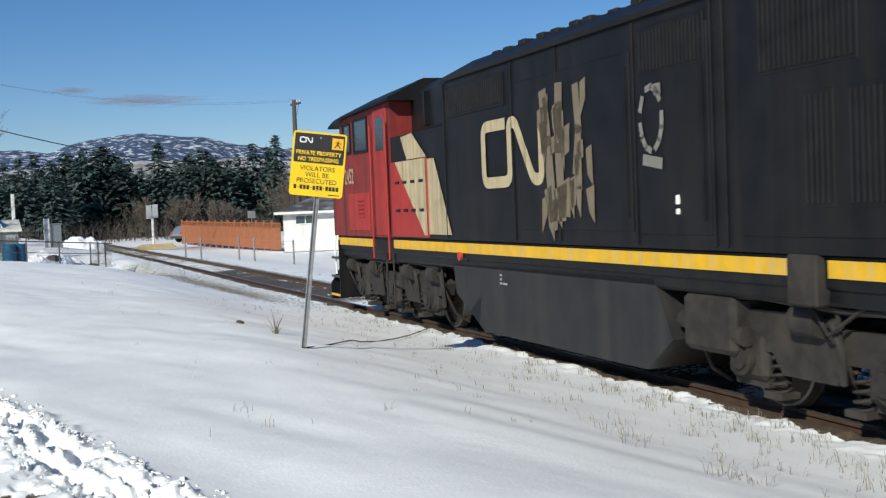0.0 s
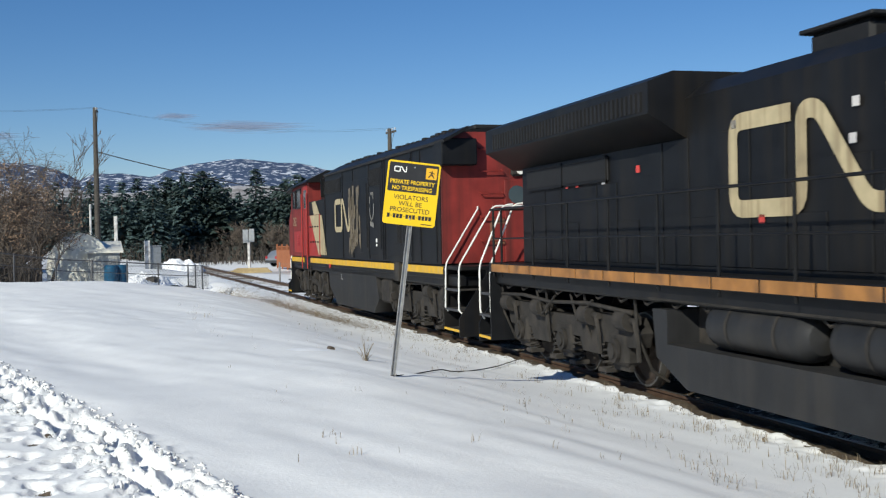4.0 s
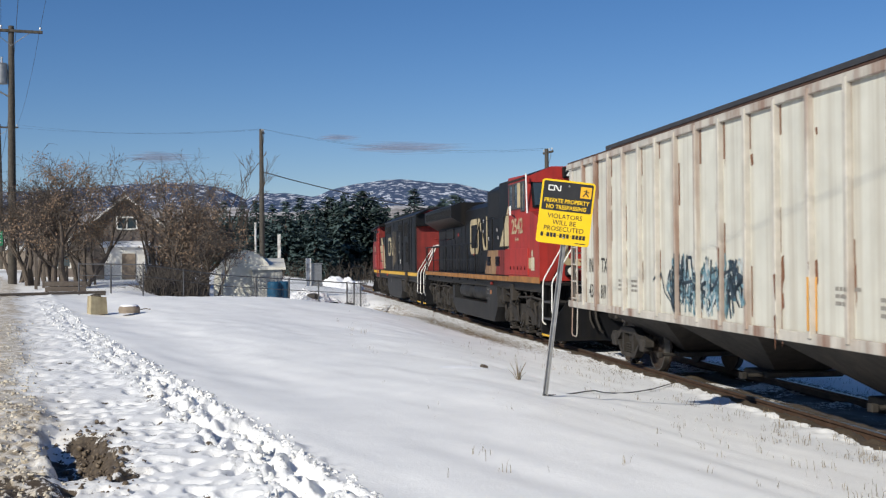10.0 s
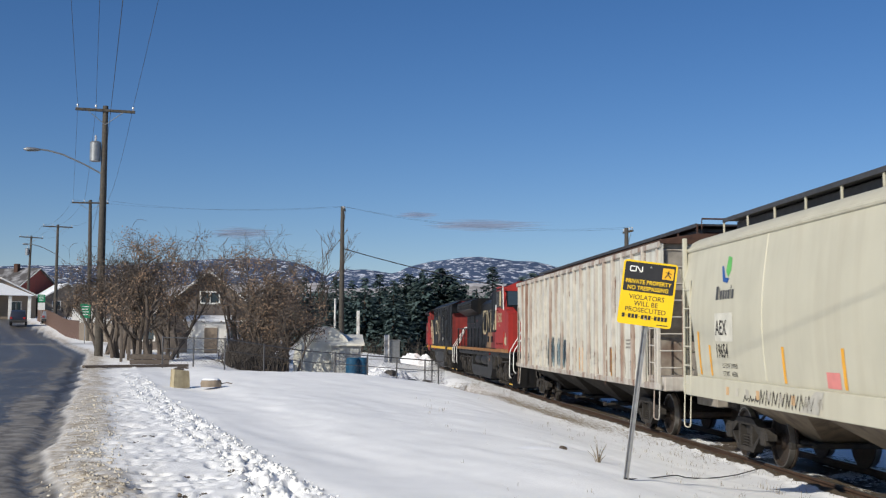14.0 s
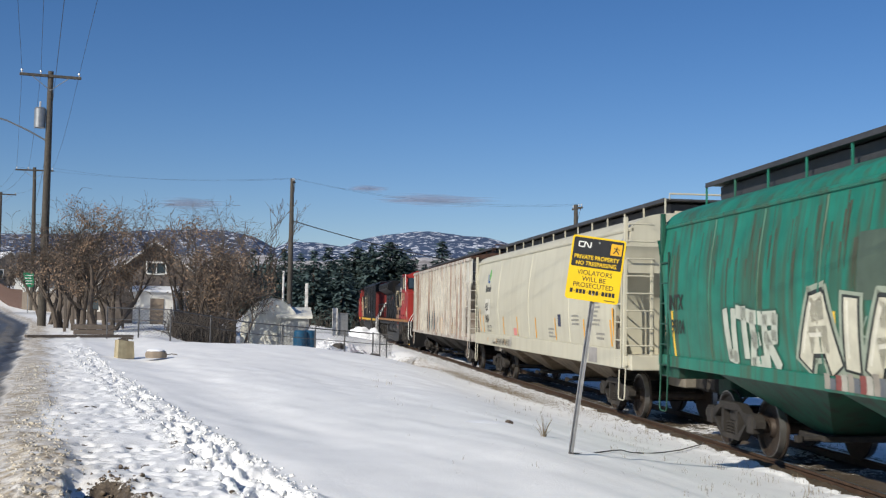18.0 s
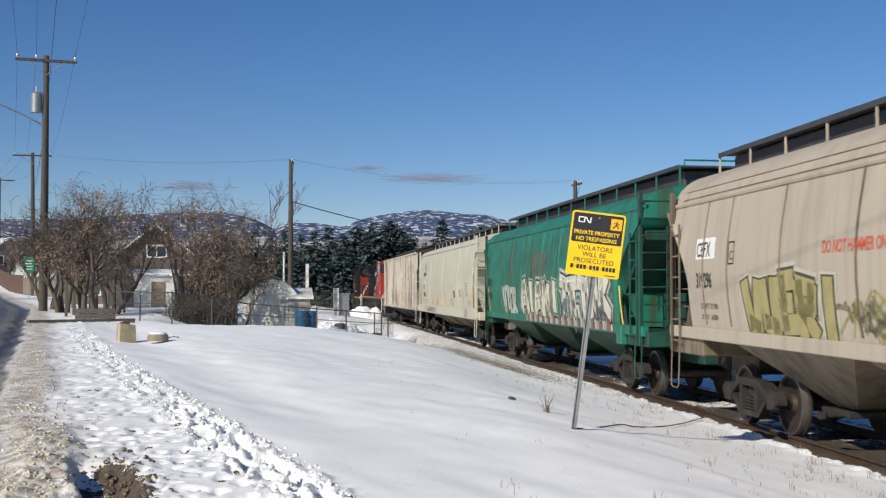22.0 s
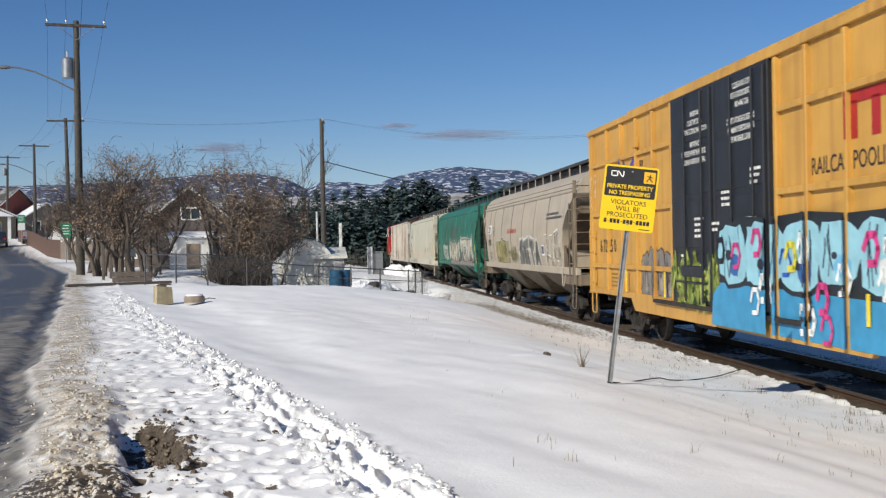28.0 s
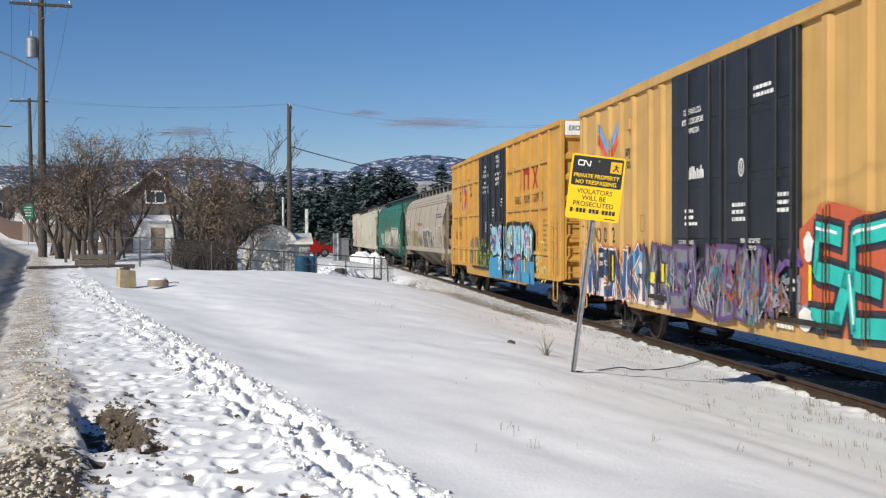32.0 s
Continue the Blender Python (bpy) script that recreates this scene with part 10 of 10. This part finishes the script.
    return car, Skin(face, yc)


def cross_mark(car, sk, y, z, h, w, red, blue):
    """The crossed-rails emblem: red and blue bars."""
    for c, dz in ((blue, 0.16), (red, 0.0)):
        P = []
        for sy in (-1, 1):
            for sz in (-1, 1):
                y0, y1 = y + sy * w * 0.08, y + sy * w * 0.5
                z0, z1 = z + sz * h * (0.02 + dz * 0.9), z + sz * h * (0.34 + dz)
                t = h * 0.15
                P.append([(y0, z0 - t / 2), (y0, z0 + t / 2), (y1, z1 + t / 2), (y1, z1 - t / 2)])
        paint("emblem", P, spray(*c), car, sk, "red and blue crossed emblem", 0.007 if dz else 0.009)


def boxcar_panel():
    W = 1.52
    rng = random.Random(41)
    posts = [(y - 0.05, y + 0.05, 0.075) for y in (9.2, 7.72, 6.42, 5.15, 3.9, 2.62, -2.5, -3.55, -4.75, -5.95, -7.1, -8.2)]
    car, sk = boxcar("paneled_boxcar", "yellow boxcar with black doors and bright blue graffiti", 18.7, W, BOXY, 2.52, -2.28, posts, False, rng, 0.26, -0.13)
    for s in (-1, 1):
        for z in (2.88, 4.08):
            for a, b in ((9.2, 2.62), (-2.5, -8.2)):
                part("belt_rail", Mesh().box(min(s * W, s * (W + 0.065)), max(s * W, s * (W + 0.065)), b, a, z - 0.05, z + 0.05, 0.008), BOXY, car)
        for a, b in ((9.2, 2.62), (-2.5, -8.2)):
            part("belt_rail", Mesh().box(min(s * W, s * (W + 0.065)), max(s * W, s * (W + 0.065)), b, a, 1.60, 1.70, 0.008), BOXY, car)
    cross_mark(car, sk, 5.95, 3.58, 1.05, 1.3, (0.62, 0.05, 0.03), (0.03, 0.06, 0.36))
    words("slogan", "next", 7.55, 3.72, 0.27, INK, car, sk, "", 0.003, 0.75, slant=-0.15)
    words("slogan", "load", 7.5, 3.48, 0.27, INK, car, sk, "", 0.003, 0.75, slant=-0.15)
    words("slogan", "any", 5.0, 3.80, 0.27, INK, car, sk, "", 0.003, 0.75, slant=-0.15)
    words("slogan", "road", 5.0, 3.56, 0.27, INK, car, sk, "", 0.003, 0.75, slant=-0.15)
    words("reporting_mark", "TB  OX", 7.75, 2.50, 0.40, INK, car, sk, "black reporting mark", 0.005, 0.8, slant=-0.1)
    words("car_number", "6 75 25 0", 8.62, 1.98, 0.42, INK, car, sk, "black car number", 0.006, 0.95, slant=-0.1)
    bars("stencil", 7.6, 1.45, 4, spray(0.25, 0.15, 0.05), car, sk, rng, 0.04, 0.05, 0.7)
    bars("stencil", -7.3, 2.5, 7, spray(0.25, 0.15, 0.05), car, sk, rng, 0.05, 0.08, 0.55)
    # dark red owner's mark as plain bars, and its line of text
    P = [rect(-4.75, -5.95, 3.86, 4.02), rect(-4.75, -4.98, 3.42, 3.9), rect(-5.35, -5.58, 3.42, 3.9)]
    P += [[(-6.0, 4.02), (-6.18, 4.02), (-6.72, 3.42), (-6.54, 3.42)], [(-6.54, 4.02), (-6.72, 4.02), (-6.18, 3.42), (-6.0, 3.42)]]
    paint("owner_mark", P, spray(0.36, 0.02, 0.018), car, sk, "dark red owner mark as plain bars")
    words("slogan", "RAILCAR POOLING EXPERTS", -3.6, 3.05, 0.33, INK, car, sk, "black slogan", 0.002, 0.88)
    # stencils on the doors
    for y, rows in ((1.55, ((4.40, "IMPORTANT"), (4.25, "CLOSE THIS DOOR"), (4.10, "BEFORE CLOSING MAIN DOOR"), (3.86, "IMPORTANTE"), (3.71, "CIERRE ESTA PUERTA ANTES DE"), (3.56, "CERRAR LA PUERTA PRINCIPAL"))), (-0.75, ((4.60, "CLOSE AND LOCK"), (4.45, "BOTH DOORS BEFORE"), (4.30, "MOVING CAR"), (4.05, "CIERRE Y PONGA EL SEGURO"), (3.90, "EN AMBAS PUERTAS ANTES"), (3.75, "DE MOVER EL CARRO")))):
        for z, tx in rows:
            w = 0.058 * len(tx)
            words("door_stencil", tx, y + w / 2 - 0.55, z, 0.13, LETW, car, sk, "", 0.002, 0.72)
    for y, z, n in ((1.1, 2.55, 4), (-0.3, 2.95, 3), (-1.6, 3.25, 3), (-1.4, 2.5, 5), (1.9, 1.9, 3), (0.2, 2.45, 2)):
        bars("door_stencil", y, z, n, LETW, car, sk, rng, 0.05, 0.05, 0.4)
    # graffiti
    piece(4, 4.95, 2.75, 1.08, 1.98, rng, car, sk, (0.20, 0.18, 0.16), (0.05, 0.045, 0.045), (0.05, 0.045, 0.045), 0.03, "grey graffiti letter on yellow", 0.006, 0.16, ((0.30, 0.27, 0.22),))
    scribble("graffiti", 2.3, -0.1, 0.95, 2.0, 16, ((0.05, 0.09, 0.03), (0.26, 0.30, 0.05), (0.40, 0.44, 0.10), (0.20, 0.26, 0.05)), rng, car, sk, 0.07, 0.006, "olive-green scribble over the door")
    paint("spray_field", [[(0.1, 0.78), (-6.5, 0.78), (-6.5, 1.55), (-5.6, 1.75), (-4.2, 1.6), (-2.0, 1.75), (-0.6, 1.6), (0.0, 1.3)]], spray(0.04, 0.26, 0.46), car, sk, "bright blue sprayed field", 0.068)
    paint("spray_field", [[(-0.3, 1.5), (-0.45, 2.3), (-1.2, 2.55), (-2.4, 2.52), (-3.6, 2.56), (-4.8, 2.5), (-6.0, 2.52), (-6.5, 2.2), (-6.4, 1.4)]], spray(0.015, 0.018, 0.02), car, sk, "black sprayed shade behind letters", 0.069)
    piece(5, -0.35, -6.3, 1.50, 2.42, rng, car, sk, (0.27, 0.52, 0.60), (0.015, 0.02, 0.025), (0.02, 0.03, 0.05), 0.07, "huge pale blue letter with black rim", 0.072, 0.12, ((0.60, 0.62, 0.60), (0.03, 0.12, 0.34), (0.14, 0.40, 0.60)))
    for k in range(16):
        y, z = rng.uniform(-6.2, -0.4), rng.uniform(0.95, 2.2)
        c = rng.choice([(0.62, 0.05, 0.22), (0.70, 0.62, 0.06), (0.03, 0.10, 0.42), (0.8, 0.82, 0.8), (0.02, 0.02, 0.03)])
        pts = [(y + 0.16 * math.cos(a) * (1 + 0.3 * rng.random()), z + 0.2 * math.sin(a)) for a in np.linspace(0, 5.2, 6)]
        paint("spray_swirl", stroke(pts, rng.uniform(0.06, 0.11)), spray(*c), car, sk, "", 0.084 + 0.002 * (k % 4))
    for k in range(9):
        y, z = rng.uniform(-8.0, -6.4), rng.uniform(0.95, 1.9)
        pts = [(y + 0.2 * math.cos(a) * (1 + 0.4 * rng.random()), z + 0.2 * math.sin(a)) for a in np.linspace(0, 4.8, 6)]
        paint("spray_swirl", stroke(pts, 0.07), spray(*rng.choice([(0.62, 0.60, 0.2), (0.3, 0.36, 0.08), (0.7, 0.62, 0.35)])), car, sk, "", 0.012 + 0.002 * (k % 4))
    for tx, z in (("HTM", 2.10), ("XJ61", 1.78)):
        words("tag", tx, -6.6, z, 0.26, INK, car, sk, "", 0.0, 0.8)
    paint("reflector_stripe", [rect(6.0, 5.9, 1.1, 1.6), rect(3.1, 3.0, 1.1, 1.6), rect(-5.3, -5.4, 1.1, 1.5)], spray(0.85, 0.62, 0.03), car, sk, "yellow reflector stripe", 0.09)
    T = [(9.42, 4.05), (9.2, 3.6), (9.36, 3.3), (9.08, 3.35), (9.1, 3.9), (9.3, 3.6), (9.02, 3.75), (9.25, 3.2), (9.12, 3.0)]
    paint("tag", stroke(T, 0.02), WHITE, car, sk, "thin white scribbled tag")
    return car


def boxcar_smooth():
    W = 1.50
    rng = random.Random(52)
    ys = [9.05, 7.9, 6.88, 6.05, 5.15, 4.1, 3.4, -3.1, -4.1, -5.0, -6.0, -7.0, -8.0, -9.0]
    posts = [(y - 0.16, y + 0.16, 0.06) for y in ys]
    car, sk = boxcar("smooth_boxcar", "tan-yellow boxcar with black doors and purple and teal graffiti", 18.8, W, BOXT, 2.66, -2.36, posts, True, rng)
    cross_mark(car, sk, 7.0, 3.72, 1.5, 1.6, (0.68, 0.10, 0.04), (0.14, 0.33, 0.60))
    part("emblem_center", Mesh().box(-W - 0.02, -W, 6.86, 7.14, 3.55, 3.9), spray(0.08, 0.16, 0.36), car)
    words("slogan", "next", 8.75, 3.80, 0.30, INK, car, sk, "", 0.003, 0.8, slant=-0.15)
    words("slogan", "load", 8.68, 3.55, 0.30, INK, car, sk, "", 0.003, 0.8, slant=-0.15)
    words("slogan", "any", 5.75, 3.72, 0.32, INK, car, sk, "", 0.003, 0.8, slant=-0.15)
    words("slogan", "road", 5.75, 3.46, 0.32, INK, car, sk, "", 0.003, 0.8, slant=-0.15)
    words("reporting_mark", "TB  OX", 7.8, 2.46, 0.44, INK, car, sk, "black reporting mark", 0.005, 0.82, slant=-0.1)
    words("car_number", "6  70  05  2", 8.5, 1.98, 0.46, INK, car, sk, "black car number", 0.006, 0.92, slant=-0.1)
    m = [rect(4.75, 4.5, 2.2, 2.22), rect(4.75, 4.5, 2.5, 2.52), rect(4.75, 4.73, 2.2, 2.52), rect(4.52, 4.5, 2.2, 2.52)]
    paint("stencil_frame", m, spray(0.3, 0.18, 0.06), car, sk)
    # doors
    for y, rows in ((1.55, ((4.12, "CLOSE AND LOCK"), (3.96, "BOTH DOORS BEFORE"), (3.80, "MOVING CAR"))), (1.6, ((1.98, "CLOSE THIS DOOR FIRST"), (1.88, "OPEN CLOSE"))), (-1.1, ((2.02, "OPEN THIS DOOR FIRST"), (1.92, "OPEN CLOSE"))), (1.4, ((1.62, "AS"),)), (-0.95, ((1.66, "AS"),))):
        for z, tx in rows:
            w = 0.058 * len(tx)
            words("door_stencil", tx, y + w / 2, z, 0.135 if len(tx) > 2 and z > 2.1 else 0.09 if len(tx) > 2 else 0.12, LETW, car, sk, "", 0.002, 0.74)
    for y, z, n in ((-1.0, 4.18, 2), (1.9, 2.5, 3), (-0.2, 2.55, 3), (-1.75, 2.65, 3), (-1.8, 1.5, 2), (-1.8, 1.1, 3), (-0.6, 1.4, 2)):
        bars("door_stencil", y, z, n, LETW, car, sk, rng, 0.055, 0.05, 0.6)
    P = []
    for k in range(9):
        y = 1.75 - 0.085 * k
        P.append(rect(y, y - 0.065, 3.05, 3.05 + rng.uniform(0.1, 0.22)))
    paint("door_tag", P, LETW, car, sk, "white tag on the door")
    ring = [(-0.55 + 0.09 * math.cos(a), 3.12 + 0.12 * math.sin(a)) for a in np.linspace(0, 6.3, 13)]
    paint("door_tag", stroke(ring, 0.035) + [rect(-0.53, -0.57, 3.05, 3.2)], LETW, car, sk, "white ring mark on the door")
    # graffiti from front to rear
    paint("spray_field", [[(9.1, 0.82), (3.0, 0.82), (3.0, 1.5), (4.6, 1.75), (6.2, 1.5), (7.6, 1.75), (9.0, 1.7)]], spray(0.66, 0.62, 0.58), car, sk, "white sprayed field", 0.062)
    graffiti("NVSNK", 9.0, 4.6, 0.84, 1.85, rng, car, sk, (0.04, 0.09, 0.22), (0.75, 0.74, 0.72), None, 0.26, "navy and white graffiti", lift=0.066, back=(0.45, 0.13, 0.06))
    paint("stencil_panel", [rect(8.55, 8.0, 1.42, 1.85), rect(7.6, 7.0, 1.22, 1.85), rect(6.75, 6.2, 1.15, 1.8)], DOORB, car, sk, "black stencil panel", 0.076)
    words("stencil", "LD LMT", 8.5, 1.66, 0.13, LETW, car, sk, "", 0.003, 0.75, lift=0.079)
    words("stencil", "LT WT", 8.5, 1.48, 0.13, LETW, car, sk, "", 0.003, 0.75, lift=0.079)
    words("stencil", "204400", 7.5, 1.66, 0.14, LETW, car, sk, "", 0.003, 0.75, lift=0.079)
    words("stencil", "81600", 7.5, 1.48, 0.14, LETW, car, sk, "", 0.003, 0.75, lift=0.079)
    paint("reflector_stripe", [rect(6.45, 6.36, 1.2, 1.72), rect(3.2, 3.05, 1.3, 1.62)], spray(0.85, 0.66, 0.03), car, sk, "yellow reflector stripe", 0.09)
    for y, z, r in ((4.95, 1.68, 0.13), (4.7, 1.45, 0.10), (4.45, 1.72, 0.09)):
        paint("spray_dot", [[(y + r * math.cos(a), z + r * 1.3 * math.sin(a)) for a in np.linspace(0, 6.0, 12)]], spray(0.10, 0.32, 0.50), car, sk, "", 0.08)
    graffiti("MRSUSN", 4.45, -1.5, 0.88, 1.86, rng, car, sk, (0.17, 0.165, 0.185), (0.11, 0.055, 0.20), None, 0.22, "grey graffiti letters with purple rims over the doors", 0.064, 0.16, (0.09, 0.05, 0.10))
    scribble("graffiti", 4.5, -1.6, 0.86, 1.9, 12, ((0.15, 0.08, 0.25), (0.03, 0.20, 0.24), (0.38, 0.36, 0.38), (0.04, 0.035, 0.06)), rng, car, sk, 0.03, 0.078, "purple, teal and white strokes")
    paint("spray_dot", [rect(3.85, 3.55, 1.25, 1.45), rect(2.95, 2.78, 1.2, 1.62)], spray(0.72, 0.60, 0.05), car, sk, "yellow patches", 0.09)
    scribble("graffiti", 0.9, -2.2, 0.92, 1.9, 16, ((0.16, 0.08, 0.24), (0.10, 0.09, 0.12), (0.26, 0.24, 0.28), (0.30, 0.09, 0.04)), rng, car, sk, 0.06, 0.072, "dark purple scribble over the doors")
    for k in range(12):
        y, z = rng.uniform(-1.2, 2.4), rng.uniform(0.95, 1.8)
        c = rng.choice([(0.05, 0.35, 0.42), (0.5, 0.12, 0.05), (0.34, 0.22, 0.5), (0.6, 0.58, 0.55)])
        paint("spray_swirl", stroke([(y, z), (y - 0.1, z + 0.2), (y - 0.2, z + 0.02), (y - 0.15, z - 0.15)], 0.07), spray(*c), car, sk, "", 0.024 + 0.002 * (k % 4))
    T = []
    for k in range(5):
        y = -0.35 - 0.12 * k
        T += stroke([(y, 1.25), (y - 0.05, 1.5), (y - 0.1, 1.28)], 0.025)
    for k in range(4):
        y = -1.05 - 0.12 * k
        T += stroke([(y, 1.2), (y - 0.02, 1.45), (y - 0.12, 1.22), (y - 0.1, 1.4)], 0.02)
    paint("door_tag", T, LETW, car, sk, "white scribbled tags", 0.03)
    paint("spray_field", [[(-2.4, 2.2), (-3.2, 2.55), (-4.6, 2.35), (-6.2, 2.55), (-7.6, 2.3), (-8.2, 1.6), (-8.0, 0.9), (-2.4, 0.9)]], spray(0.50, 0.10, 0.04), car, sk, "orange-red sprayed cloud", 0.062)
    graffiti("SESUR", -2.75, -7.9, 0.95, 2.3, rng, car, sk, (0.02, 0.44, 0.37), (0.015, 0.02, 0.03), (0.75, 0.8, 0.78), 0.23, "large teal graffiti with black outline", lift=0.066, back=(0.04, 0.03, 0.04), jitter=0.35)
    paint("spray_dot", [[(-2.7 + 0.13 * math.cos(a) * (1 + 0.3 * math.sin(5 * a)), 1.98 + 0.2 * math.sin(a)) for a in np.linspace(0, 6.0, 14)], [(-2.62 + 0.2 * math.cos(a) * (1 + 0.25 * math.sin(6 * a)), 1.05 + 0.16 * math.sin(a)) for a in np.linspace(0, 6.0, 14)]], spray(0.74, 0.72, 0.66), car, sk, "white sprayed blots", 0.082)
    paint("reflector_stripe", [rect(-2.72, -2.8, 1.3, 1.75), rect(-6.9, -7.0, 1.2, 1.6)], spray(0.85, 0.66, 0.03), car, sk, "yellow reflector stripe", 0.086)
    return car

# ---- what moves ----
RUN = [0.5344, -0.7156, -0.0649, 73.9829, -47.7769]


def run_at(t):
    """Metres along the track of the last car's front end at t seconds."""
    return float(np.polyval(RUN, (t - 16) / 16))


make_place()
make_sign()
TRAIN = [(loco_lead(), 144.09, 19.05), (loco_second(), 123.17, 21.26), (hopper_ribbed(), 100.03, 19.48), (hopper_cream(), 79.16, 18.4), (hopper_green(), 58.77, 17.38), (hopper_beige(), 39.62, 17.34), (boxcar_panel(), 20.43, 18.7), (boxcar_smooth(), 0.0, 18.8)]


def motions():
    """The train rolls past at a steady pace; each car follows the curve on its two trucks."""
    for car, front, length in TRAIN:
        rows = []
        for k in range(33):
            s = run_at(k) + front - length / 2
            xa, ya, _ = track(s + length * 0.35)
            xb, yb, _ = track(s - length * 0.35)
            rows.append((k, pose((xa + xb) / 2, (ya + yb) / 2, 0, 0, 0, math.degrees(math.atan2(-(xa - xb), ya - yb)))))
        walk(car, rows)
    for w, y, r in WHEELSETS:
        rows = []
        for k in range(214):
            t = 32 * k / 213
            rows.append((t, pose(0, y, r, -math.degrees(run_at(t) / r))))
        walk(w, rows)
    walk(RED_CAR, car_rows())


def car_rows():
    # the red car rolls along the cross road and stops short of the track
    out = []
    for t, x in ((0, -75), (22, -60), (27, -22), (29, -9.5), (30.2, -4.6), (30.9, -2.6), (31.3, -1.75), (31.7, -1.45), (32, -1.4)):
        y = 88.5
        out.append((t, pose(x, y, float(land(x, y)) + 0.02, 0, 0, -68)))
    return out


motions()
